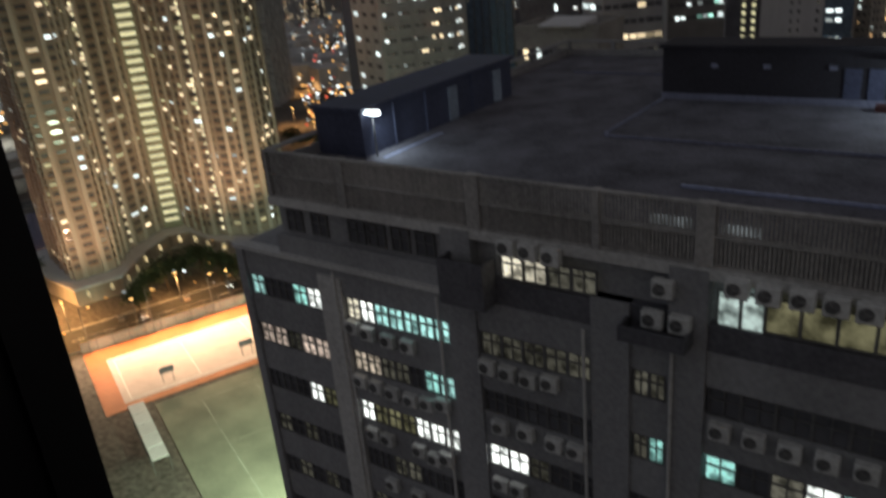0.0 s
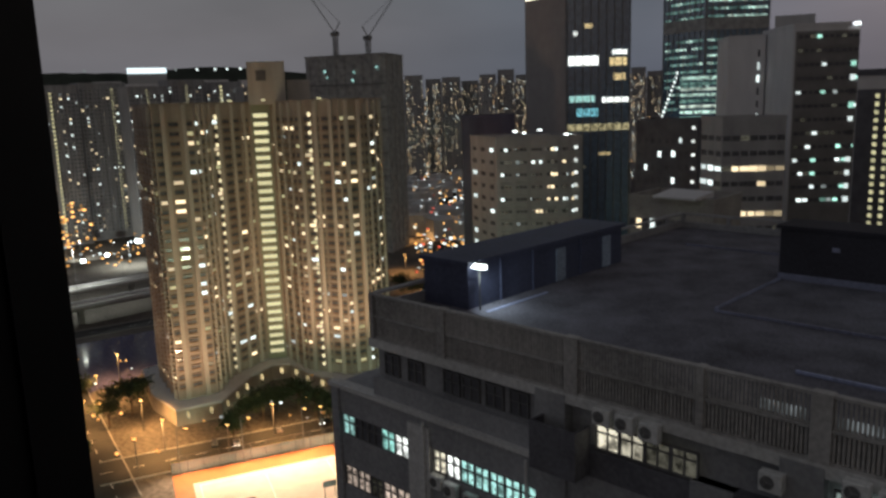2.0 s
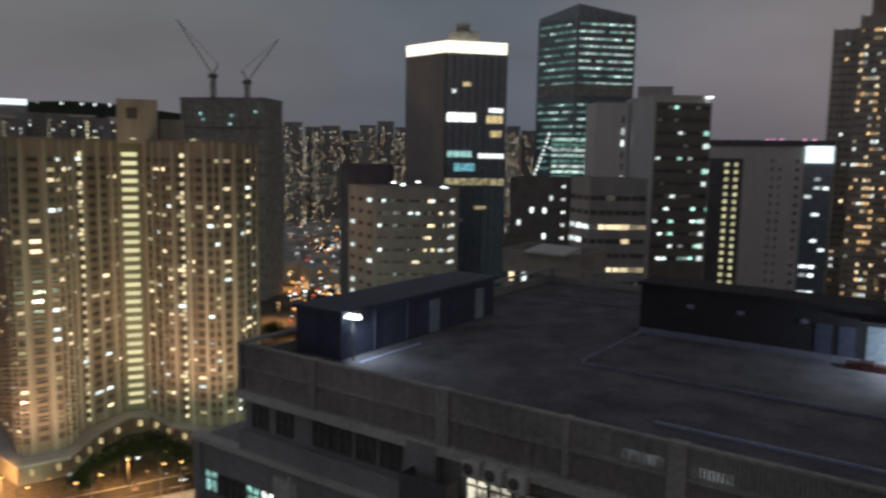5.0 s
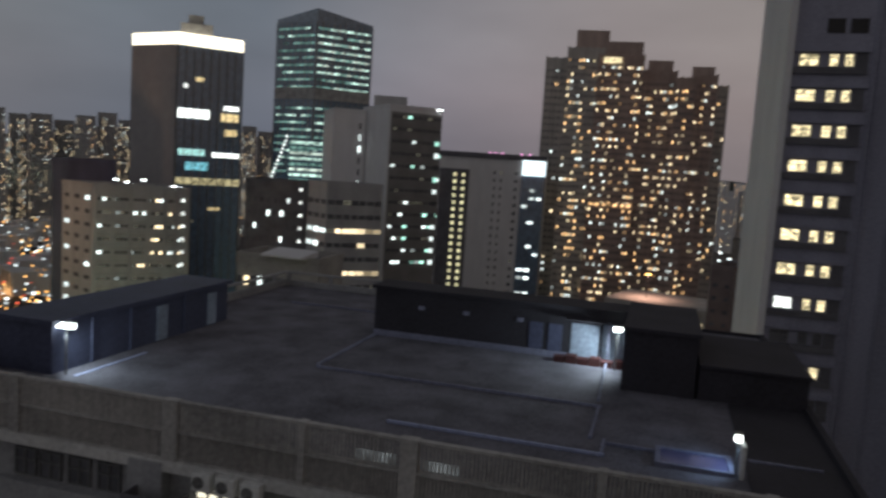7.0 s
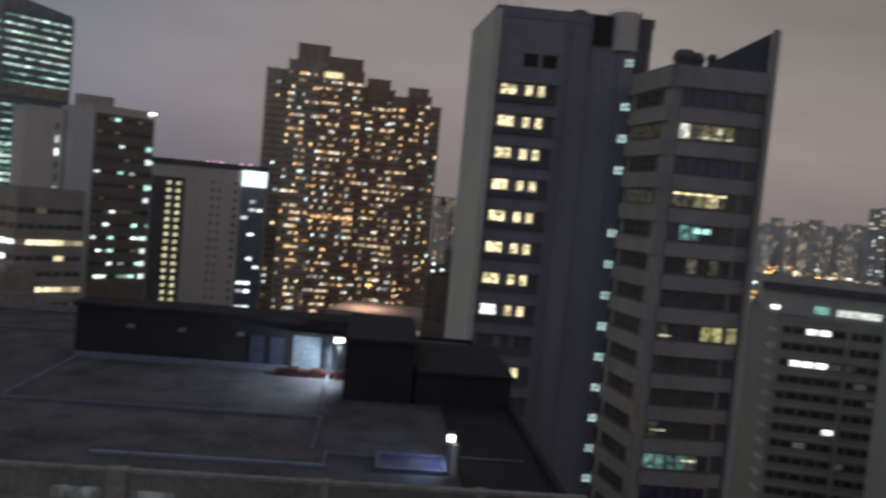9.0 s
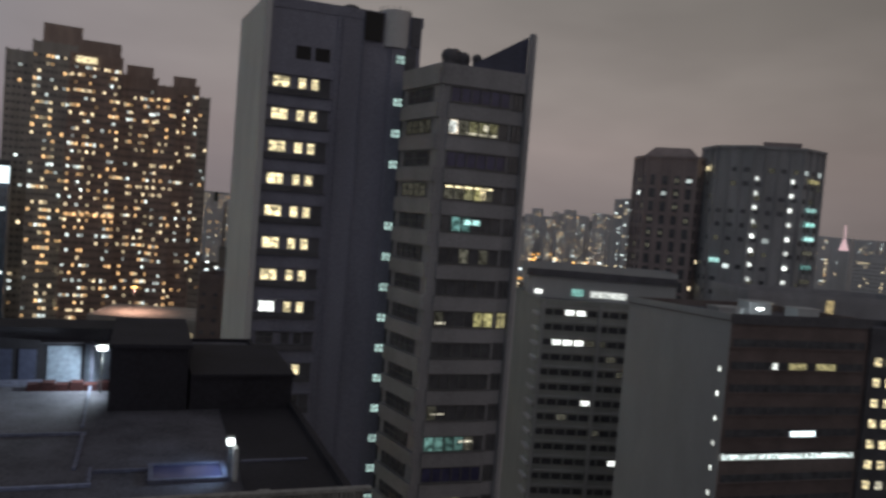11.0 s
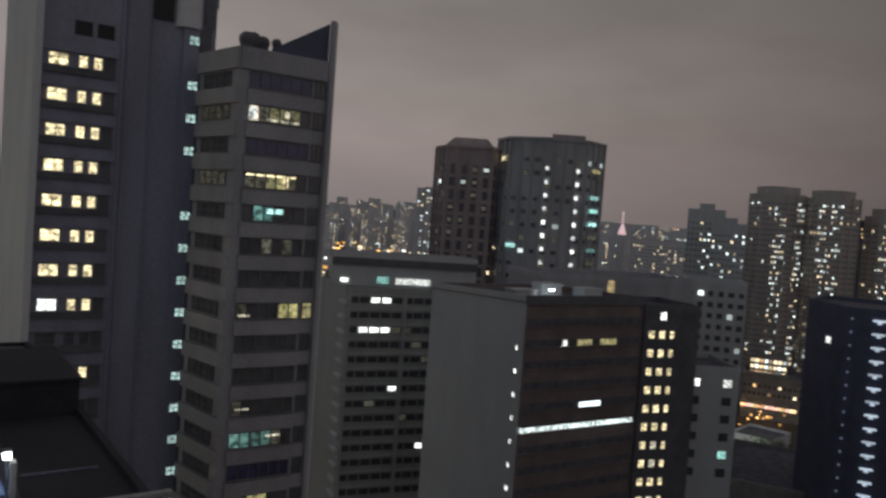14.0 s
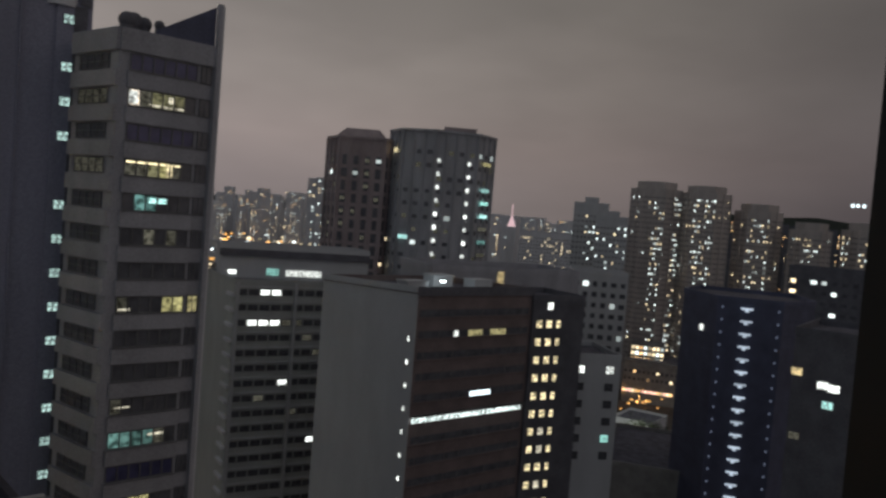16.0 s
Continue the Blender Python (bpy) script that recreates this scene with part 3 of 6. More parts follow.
# Flat pale strip stands for the brightly lit kerb by the shed.
tagged(boxes("roof_kerb", [(-26.6, -26.4, 30.6, 36.0, ROOF, ROOF + 0.03)], "kerb2"), "flat strip along the shed in a lit kerb's tone", "kerb", "roof kerbs")
sky = thing("skylight", 2.2, 32, ROOF, "low blue-painted skylight frame on the roof", "skylight")
boxes("curb", [(0.7, 3.7, 31.0, 31.2, ROOF, ROOF + 0.16), (0.7, 3.7, 32.9, 33.1, ROOF, ROOF + 0.16), (0.7, 0.9, 31.2, 32.9, ROOF, ROOF + 0.16), (3.5, 3.7, 31.2, 32.9, ROOF, ROOF + 0.16)], "kerb", sky)
boxes("skylight_pane", [(0.9, 3.5, 31.2, 32.9, ROOF + 0.03, ROOF + 0.08)], "paneblue", sky)
pipes = thing("pipe_stack", -2.4, 44, ROOF, "white roof pipes beside the lit door", "pipe")
bar("pipe", (-2.3, 46.8, ROOF + 0.1), (-2.3, 46.8, E - 8.6), 0.07, "kerb", pipes)
bar("pipe", (-2.3, 46.8, ROOF + 0.25), (-2.1, 38.2, ROOF + 0.25), 0.07, "kerb", pipes)
bench = thing("red_tarpaulin_pile", -3.2, 46.4, ROOF, "low pile of goods under a red cover", "pile")
M["redcloth"] = surface("red_cover", (0.07, 0.02, 0.02), 0.8)
for i in range(6):
    boxes("cover", [(-5.4 + i * 0.7, -4.75 + i * 0.7, 46.0, 46.7, ROOF, ROOF + 0.35 + 0.12 * (i % 2))], "redcloth", bench)


def flood(name, label, x, y, z, tx, ty, tz, watts, color, face="led", w=0.9, base=None, group="roof lamps", cone=150):
    """A floodlight head on its post, with the light that it throws."""
    ob = thing(name, x, y, base if base is not None else z - 0.4, label, "lamp", group)
    if base is not None:
        bar("post", (x, y, base), (x, y, z), 0.06, "steel", ob)
    boxes("housing", [(x - w / 2, x + w / 2, y - 0.12, y + 0.12, z + 0.11, z + 0.2)], "steel", ob)
    boxes("lens", [(x - w / 2 + 0.03, x + w / 2 - 0.03, y - 0.16, y + 0.1, z - 0.14, z + 0.1)], face, ob, "glowing lens")
    if watts:
        lamp("lamp_light", (x, y, z - 0.4), watts, color, "SPOT", 0.25, (tx, ty, tz), cone)
    return ob


flood("flood_lamp", "white LED floodlight on a post by the blue shed", -27.1, 30.7, E - 8.75, -24.5, 33, ROOF, 420, WHITE_LED, base=ROOF, w=0.95)
flood("flood_lamp", "white LED floodlight over the roof door", -1.75, 45.6, E - 8.7, -5, 45, ROOF, 850, WHITE_LED, base=ROOF, w=0.55)
flood("flood_lamp", "white LED lamp on a post at the roof's end", 3.75, 31.6, E - 9.75, 1.5, 31.9, ROOF, 110, (0.42, 0.66, 1.0), base=ROOF, w=0.3)
boxes("lamp_pier", [(3.85, 4.0, 30.9, 31.5, ROOF, E - 9.9)], "factory_pale", factory, "short pale wall pier beside the lamp")

# parapets round the other three sides, with rails and posts
boxes("parapet", [(FX0, 2.5, FY1 - 0.25, FY1, ROOF, E - 10.7)], "factory", factory)
# Darker parapet stretches: the unlit end is put into their colour.
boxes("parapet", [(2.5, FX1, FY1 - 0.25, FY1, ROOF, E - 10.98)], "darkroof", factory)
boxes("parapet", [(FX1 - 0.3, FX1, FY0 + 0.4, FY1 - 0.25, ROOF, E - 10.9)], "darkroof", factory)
boxes("parapet", [(FX0, FX0 + 0.25, FY0 + 0.4, FY1 - 0.25, ROOF, E - 10.6)], "factory", factory)
for x in range(-31, -16, 4):
    boxes("post", [(x, x + 0.3, FY1 - 0.28, FY1 + 0.02, E - 10.7, E - 10.1)], "factory", factory)
for y in range(47, 61, 4):
    boxes("post", [(FX0 - 0.02, FX0 + 0.28, y, y + 0.3, E - 10.6, E - 10.1)], "factory", factory)
boxes("rail", [(FX0, -16.5, FY1 - 0.3, FY1 + 0.05, E - 10.1, E - 9.95)], "factory", factory)
boxes("rail", [(FX0 - 0.05, FX0 + 0.3, FY0 + 0.4, FY1 - 0.3, E - 10.1, E - 9.95)], "factory", factory)

# louvred screen along the front: posts, rails and upright slats in two tiers
for x0, x1 in ((FX0, FX0 + 0.3), (-26.1, -25.6), (-18.5, -17.8), (-12.5, -12.2), (-8.4, -7.7), (-1.2, -0.9), (4.2, 4.6)):
    boxes("screen_post", [(x0, x1, FY0 - 0.05, FY0 + 0.36, E - 12.5, E - 9.97)], "louvre", factory)
for z0, z1 in ((E - 10.12, E - 10.0), (E - 11.32, E - 11.2), (E - 12.5, E - 12.4)):
    boxes("screen_rail", [(FX0 + 0.3, FX1, FY0 + 0.02, FY0 + 0.3, z0, z1)], "louvre", factory)
M["clerestory"] = glow("lit_gutter_tube", (0.8, 0.9, 0.95), 0.2, 0.3, 1.5)
# Glowing strips stand in for the lit roof gutter seen between the slats.
for x0, x1, z0, z1, g in ((-16.7, -12.6, -11.45, -11.32, "dim"), (-10.2, -8.6, -11.15, -10.75, "clerestory"), (-7.6, -6.2, -11.15, -10.8, "clerestory")):
    boxes("tube_light", [(x0, x1, FY0 + 0.27, FY0 + 0.3, E + z0, E + z1)], g, factory, "dim glowing strip for the lit roof seen through the louvres")
boxes("screen_back", [(FX0 + 0.3, FX1, FY0 + 0.31, FY0 + 0.36, E - 12.4, E - 11.32)], "factory", factory)


# ---- far towers ----
RNG = random.Random(7)


def rib_face(ob, face, n, z0, z1, depth, width, mat):
    """Upright ribs on a face, evenly spaced, one mesh each."""
    for i in range(n):
        u = face.width * (i + 0.5) / n
        on_face("rib", ob, face, u - width / 2, u + width / 2, z0, z1, depth, depth, mat)


def bay_windows(ob, face, z0, z1, pitch, cols, rng, lit=0.1, name="window_grid"):
    """Housing estate window: a dark opening with a hood and a shelf for the cooler, over and over."""
    vs, fs, mi = [], [], []
    cw = face.width / cols
    mats = ["pane", "brown", "far_warm", "far_white", "stairlit"]
    for r in range(int((z1 - z0) / pitch)):
        for c in range(cols):
            z = z0 + pitch * (r + 0.5)
            m = face.spot(cw * (c + 0.5), z, 0)
            roll = rng.random()
            g = 0 if roll > lit else rng.choice((2, 2, 3, 4))
            for (x0, x1, y0, y1, a, b, k) in ((-cw * 0.34, cw * 0.34, -0.1, 0.0, -0.55, 0.5, g), (-cw * 0.33, cw * 0.33, -0.55, 0.0, -0.98, -0.62, 1), (-cw * 0.35, cw * 0.35, -0.5, 0.0, 0.55, 0.68, 1)):
                q = len(vs)
                for y in (y1, y0):
                    for x, zz in ((x0, a), (x1, a), (x1, b), (x0, b)):
                        vs.append(m @ Vector((x, y, zz)))
                for f in ((4, 5, 6, 7), (0, 1, 5, 4), (1, 2, 6, 5), (2, 3, 7, 6), (3, 0, 4, 7)):
                    fs.append([q + i for i in f])
                    mi.append(k)
    me = bpy.data.meshes.new(name)
    me.from_pydata(vs, [], fs)
    for x in mats:
        me.materials.append(M[x])
    me.polygons.foreach_set("material_index", mi)
    o = new(name, me)
    o.parent = ob
    o.matrix_parent_inverse = ob.matrix_basis.inverted()
    return tagged(o, kind="stuff")


def lit_column(ob, face, u, z0, z1, pitch, w, h, glow_name, name="stair_window"):
    """One lit opening on each landing of a stair, each a piece of its own with a dark surround."""
    z = z0
    while z < z1:
        window(ob, face, u, z, w, h, glow_name, 0, 0.0, 0.25).name = name
        z += pitch


# housing estate tower
EST_TOP = level(0.25, 244)
est_plan = [at(65.3, 264), at(64.2, 236), at(61.4, 238), at(60.3, 252), at(57.7, 266), at(56.1, 266), at(54.6, 250), at(51.4, 242), at(49.6, 246), at(48.3, 262), at(50, 300), at(62, 305)]
estate, ef = tower("estate_tower", "beige public housing tower with lit stair columns", "tower", est_plan, EST_TOP, "estate_bay")
for i, n in ((0, 8), (1, 3), (2, 4), (3, 4), (5, 5), (6, 5), (7, 3), (8, 4)):
    bay_windows(estate, ef[i], 9, EST_TOP - 1.5, 2.78, n, RNG, 0.2)
    rib_face(estate, ef[i], max(2, n // 2 + 1), 6, EST_TOP + 0.6, 0.7, 1.25, "beige")
M["stairw"] = glow("stair_lit_pane", (1.0, 0.92, 0.52), 1.0, 0.15)
M["stairsq"] = glow("stair_lit_square", (1.0, 0.86, 0.52), 1.3, 0.4)
lit_column(estate, ef[4], ef[4].width * 0.5, 9, EST_TOP - 2, 2.78, 4.6, 1.35, "stairw")
on_face("stair_wall", estate, ef[4], ef[4].width * 0.5 - 2.9, ef[4].width * 0.5 + 2.9, 6, EST_TOP, 0.2, 0.2, "beige2")
lit_column(estate, ef[3], ef[3].width * 0.1, 9, EST_TOP - 1, 2.78, 1.3, 1.5, "stairsq")
lit_column(estate, ef[6], ef[6].width * 0.36, 9, EST_TOP - 1, 2.78, 1.1, 1.3, "stairsq")
lit_column(estate, ef[8], ef[8].width * 0.45, 20, EST_TOP - 2, 2.78, 0.8, 1.0, "dim")
bm = bmesh.new()
prism(bm, [at(57.6, 262), at(55.0, 262), at(55.0, 285), at(57.6, 285)], EST_TOP, level(3.2, 262))
part("lift_tower", bm, "beige", estate)
bm = bmesh.new()
prism(bm, [at(54.9, 266), at(53.3, 266), at(53.3, 285), at(54.9, 285)], EST_TOP, level(1.9, 266))
part("tank_room", bm, "beige", estate)
bm = bmesh.new()
prism(bm, [at(57.0, 261.6), at(56.3, 261.6), at(56.3, 262.2), at(57.0, 262.2)], level(1.9, 262), level(2.6, 262))
part("vent_opening", bm, "acdark", estate)
for b in (58.9, 56.6, 52.7):
    p = at(b, 244)
    boxes("roof_light", [(p[0] - 0.8, p[0] + 0.8, p[1] - 0.3, p[1] + 0.3, EST_TOP + 1.15, EST_TOP + 1.5)], "stairw", estate)
# canopy ring round the foot of the tower
bm = bmesh.new()
ring = [at(66.0, 246), at(64.5, 229), at(61.2, 231), at(59.0, 250), at(57.4, 259), at(56.0, 259), at(54.4, 245), at(51.6, 235.5), at(49.0, 240), at(47.4, 262), at(57, 300), at(66.5, 272)]
prism(bm, ring, 5.4, 6.1)
part("podium_canopy", bm, "white", estate, "pale rim of the podium canopy")
bm = bmesh.new()
prism(bm, [(p[0] * 1.008, p[1] * 1.008) for p in ring], 0, 5.4)
part("podium_wall", bm, "beige", estate)
for i in range(1, 9):
    a, b = Vector(ring[i]) * 1.006, Vector(ring[i + 1]) * 1.006
    for k in range(max(1, int((b - a).length / 6))):
        p = a + (b - a) * (k + 0.5) / max(1, int((b - a).length / 6))
        boxes("podium_light", [(p.x - 0.8, p.x + 0.8, p.y - 0.15, p.y + 0.15, 2.4, 4.2)], "warm", estate)

# tower under construction, with two luffing cranes
B_TOP = level(3.5, 480)
site, sf = tower("unfinished_tower", "dark unfinished tower wrapped in scaffold netting", "tower", corner_block(at(53.5, 505), at(47.85, 480), at(46.6, 510)), B_TOP, "net")
rib_face(site, sf[0], 9, 5, B_TOP, 0.6, 0.4, "net")
rib_face(site, sf[1], 4, 5, B_TOP, 0.6, 0.4, "net")
for z in range(20, 118, 14):
    on_face("floor_band", site, sf[0], 0, sf[0].width, z, z + 0.8, 0.75, 0.8, "steel")
for u, z in ((0.25, 0.93), (0.28, 0.9), (0.62, 0.92), (0.9, 0.94), (0.6, 0.88)):
    window(site, sf[0], sf[0].width * u, B_TOP * z, 1.6, 1.4, "cool", 0, 0.0, 0.9)


def crane(b, dist, z, mast, tip_b, tip_z, label):
    x, y = at(b, dist)
    tx, ty = at(tip_b, dist)
    ob = thing("tower_crane", x, y, z, label, "crane", "cranes on the unfinished tower")
    for dx in (-0.9, 0.9):
        for dy in (-0.9, 0.9):
            bar("mast_leg", (x + dx, y + dy, z), (x + dx, y + dy, z + mast), 0.42, "steel", ob)
    bm = bmesh.new()
    zz = z
    while zz < z + mast - 2:
        tube(bm, (x - 0.9, y - 0.9, zz), (x + 0.9, y - 0.9, zz + 2), 0.16, 4)
        tube(bm, (x + 0.9, y - 0.9, zz), (x - 0.9, y - 0.9, zz + 2), 0.16, 4)
        zz += 2
    part("mast_bracing", bm, "steel", ob)
    boxes("cab", [(x - 2.6, x + 2.2, y - 1.4, y + 1.4, z + mast, z + mast + 2.4)], "steel", ob)
    bar("jib", (x, y, z + mast + 1.5), (tx, ty, tip_z), 0.3, "steel", ob)
    bar("back_stay", (x, y, z + mast + 2), (x + (x - tx) * 0.16, y + (y - ty) * 0.16, z + mast + 8), 0.4, "steel", ob)
    bar("pendant", (x + (x - tx) * 0.16, y + (y - ty) * 0.16, z + mast + 8), (tx, ty, tip_z), 0.12, "steel", ob)
    return ob


crane(51.3, 488, B_TOP, 12, 53.6, level(8.6, 488), "luffing tower crane with raised jib on the roof")
crane(49.0, 486, B_TOP, 9, 46.8, level(7.7, 486), "luffing tower crane with raised jib on the roof")

# rows of slab blocks beyond the river
for i, (b0, b1, el) in enumerate(((76.0, 71.2, 2.0), (71.1, 68.6, 1.8), (68.5, 65.6, 1.9), (65.5, 63.0, 1.6), (62.9, 60.5, 2.0), (60.4, 58.0, 1.8), (57.9, 55.5, 1.4), (78.5, 76.2, 2.0))):
    d = 580 + (i % 3) * 18
    o, f = tower("slab_block", "distant grey-green housing block with scattered lit windows", "tower", front_block(at(b0, d), at(b1, d + 10), 18), level(el, d), "paleconc", "far housing")
    far_windows(o, f[0], 6, level(el, d) - 2, 2.8, 11, 0.45, 0.45, ["pane", "far_warm", "far_white", "dim"], [20, 2, 2, 4], RNG)
    rib_face(o, f[0], 5, 4, level(el, d) + 1, 0.8, 1.0, "paleconc")
    lit_column(o, f[0], f[0].width * (0.62, 0.34, 0.7, 0.5, 0.5, 0.4, 0.5, 0.5)[i], 8, level(el, d) - 2, 2.8, 1.7, 1.5, "stairw")

# dense housing in the middle distance
for i, (b0, b1, el, d) in enumerate(((46.5, 45.2, 1.9, 880), (45.0, 43.9, 1.6, 940), (43.8, 42.5, 1.7, 900), (42.4, 41.2, 1.4, 930), (41.1, 39.9, 1.8, 870), (39.8, 38.6, 2.1, 890), (38.5, 37.2, 1.7, 930), (30.4, 29.4, 1.9, 800), (29.3, 28.3, 1.6, 820))):
    o, f = tower("far_housing_block", "far housing tower dotted with yellow windows", "tower", front_block(at(b0, d), at(b1, d), 22), level(el, d), "paleconc", "far housing")
    far_windows(o, f[0], 6, level(el, d) - 2, 3.0, 9, 0.4, 0.36, ["pane", "far_warm", "far_orange", "far_white"], [14, 5, 1, 1.5], RNG)

# pale flatted factory
P = corner_block(at(41.85, 262), at(40.0, 245), at(33.8, 246))
Z = level(-2.85, 245)
pale, f = tower("pale_factory", "pale flatted factory with window bands between columns", "building", P, Z, "paleconc")
for i in range(9):
    z = Z - 3.2 - i * 3.9
    far_windows(pale, f[1], z - 0.9, z + 0.9, 1.8, 22, 0.9, 0.55, ["pane", "far_warm", "far_white", "dim"], [9, 1.6, 2.4, 4], RNG)
    on_face("floor_band", pale, f[1], 0, f[1].width, z + 1.2, z + 1.9, 0.5, 0.5, "paleconc")
    far_windows(pale, f[0], z - 1.0, z + 1.0, 2.0, 3, 0.5, 0.7, ["pane", "far_white"], [5, 1], RNG)
for u in (0.02, 0.2, 0.38, 0.56, 0.74, 0.86, 0.98):
    on_face("column", pale, f[1], f[1].width * u - 0.6, f[1].width * u + 0.6, 30, Z + 0.4, 0.75, 0.75, "paleconc")
lit_column(pale, f[1], f[1].width * 0.93, Z - 34, Z - 1, 3.9, 1.1, 1.0, "whitewin")
P = front_block(at(42.5, 285), at(38.6, 285), 12)
o, f = tower("blue_roof_house", "dark blue clad roof house", "building", P, level(-1.2, 285), "bluepaint")
for b, z in ((38.6, -2.25), (37.9, -2.4), (36.8, -2.2), (34.9, -2.55), (34.5, -2.6)):
    p = at(b, 250)
    flood("roof_flood", "white floodlight on the pale factory roof", p[0], p[1], level(z, 250), p[0], p[1], 0, 0, WHITE_LED, w=1.6, base=Z, group="factory roof lamps")

# office tower with a bright crown
F_TOP = level(7.15, 300)
P = corner_block(at(37.75, 318), at(34.85, 300), at(30.5, 306))
crown, f = tower("crown_tower", "dark glass office tower with a bright white crown", "tower", P, F_TOP, "curtain", roof=False)
M["plainclad"] = surface("plain_grey_cladding", (0.36, 0.35, 0.36), 0.8, amount=0.12)
on_face("side_cladding", crown, f[0], 0.0, f[0].width - 0.4, level(-6, 300), F_TOP, 0.25, 0.25, "plainclad", "plain grey cladding of the narrow side")
cp = [(x * 0.9985, y * 0.9985) for x, y in P]
bm = bmesh.new()
prism(bm, cp, F_TOP, level(7.95, 300))
part("crown_band", bm, "crown", crown, "bright glowing crown band")
bm = bmesh.new()
prism(bm, front_block(at(34.7, 306), at(32.6, 306), 10), level(7.95, 300), level(8.6, 306))
prism(bm, front_block(at(34.2, 307), at(33.2, 307), 6), level(8.6, 306), level(9.15, 307))
part("plant_room", bm, "net", crown)
far_windows(crown, f[1], 40, F_TOP - 2, 4.0, 16, 0.92, 0.8, ["curtain"], [1], RNG)
for u0, u1, el, h, g in ((0.02, 0.5, 2.55, 3.4, "whitewin"), (0.68, 0.95, 2.45, 3.0, "warm"), (0.72, 0.95, 3.1, 1.6, "whitewin"), (0.74, 0.93, 1.4, 2.4, "warm"), (0.04, 0.44, -0.1, 2.4, "cool"), (0.56, 0.98, -0.2, 1.8, "whitewin"), (0.15, 0.5, -1.05, 3.0, "skyblue"), (0.0, 1.0, -2.1, 2.6, "yellow2"), (0.28, 0.4, 4.9, 1.6, "warm"), (0.1, 0.16, 4.4, 1.6, "whitewin"), (0.5, 0.7, -4.0, 1.2, "warm"), (0.1, 0.3, -4.9, 1.2, "dim")):
    M.setdefault("skyblue", glow("lit_sky_blue", (0.3, 0.85, 1.0), 0.75, 0.2, 1.0))
    M.setdefault("yellow2", glow("lit_lobby_band", (1.0, 0.88, 0.5), 0.5, 0.2, 0.8))
    on_face("lit_floor", crown, f[1], f[1].width * u0, f[1].width * u1, level(el, 303) - h / 2, level(el, 303) + h / 2, 0.3, 0.3, g)
for i in range(9):
    on_face("mullion", crown, f[1], f[1].width * i / 8 - 0.12, f[1].width * i / 8 + 0.12, 30, F_TOP, 0.45, 0.4, "steel")

# green-lit glass tower with pitched top
P = corner_block(at(28.25, 470), at(25.5, 450), at(21.55, 462))
gt = thing("glass_tower", *at(25, 470), 0, "glass office tower lit green-white floor by floor", "tower")
bm = bmesh.new()
prism(bm, P, 0, [level(9.45, 470), level(10.5, 450), level(9.6, 462), level(9.3, 480)])
part("wall", bm, "curtain", gt)
f = [Face(P[i], P[(i + 1) % 4]) for i in range(4)]
for i in range(28):
    z = level(9.0, 455) - i * 4.05
    if i in (9, 10) or z < level(-1.5, 455):
        continue
    for fi, u0, u1 in ((0, 0.05, 0.95), (1, 0.03, 0.97)):
        n = 7 if fi == 0 else 9
        w = f[fi].width * (u1 - u0) / n
        for j in range(n):
            if RNG.random() < (0.97 if fi == 1 else 0.88):
                g = RNG.choice(("office", "office", "office2", "office3"))
                M.setdefault("office2", glow("office_dim", (0.5, 0.95, 0.85), 0.32, 0.4, 0.4))
                M.setdefault("office3", glow("office_bright", (0.8, 1.0, 0.88), 0.8, 0.3, 0.4))
                if fi == 0:
                    g = "office2" if RNG.random() < 0.8 else "office"
                u = f[fi].width * u0 + w * j
                on_face("lit_floor", gt, f[fi], u, u + w * 0.96, z, z + 1.2, 0.2, 0.2, g)
for fi, n in ((0, 8), (1, 10)):
    for i in range(n + 1):
        u = f[fi].width * i / n
        on_face("mullion", gt, f[fi], u - 0.15, u + 0.15, 20, level(9.4, 460), 0.4, 0.35, "steel")
on_face("plant_band", gt, f[1], 0, f[1].width, level(4.2, 455), level(5.0, 455), 0.45, 0.4, "net")
on_face("plant_band", gt, f[0], 0, f[0].width, level(4.2, 455), level(5.0, 455), 0.45, 0.4, "net")
# its lower annexe with a string of lights up the slope
P = front_block(at(28.4, 430), at(23.9, 425), 20)
M["st_lamp"] = glow("string_lamp", (0.85, 0.97, 0.95), 1.8, 0.4)
an = thing("glass_annexe", *at(26, 430), 0, "low glass annexe with a sloping lit edge", "building")
bm = bmesh.new()
prism(bm, P, 0, [level(-1.9, 430), level(1.5, 425), level(1.5, 440), level(-1.9, 450)])
part("wall", bm, "curtain", an)
fa = Face(P[0], P[1])
for i in range(9):
    z = level(1.2, 427) - i * 2.9
    on_face("lit_floor", an, fa, fa.width * (0.3 + 0.0), fa.width * 0.98, z - 1.5, z, 0.25, 0.2, ("office", "office2", "office3")[i % 3])
for i in range(15):
    bm = bmesh.new()
    k = i / 14
    p = at(28.35 - 1.05 * min(1, k * 1.3), 424)
    z = level(-1.8 + 3.2 * min(1, k * 1.25), 424)
    tube(bm, (p[0], p[1], z), (p[0], p[1], z + 1.2), 0.55, 5)
    part("string_light", bm, "st_lamp", an, "white lamp of a light string")

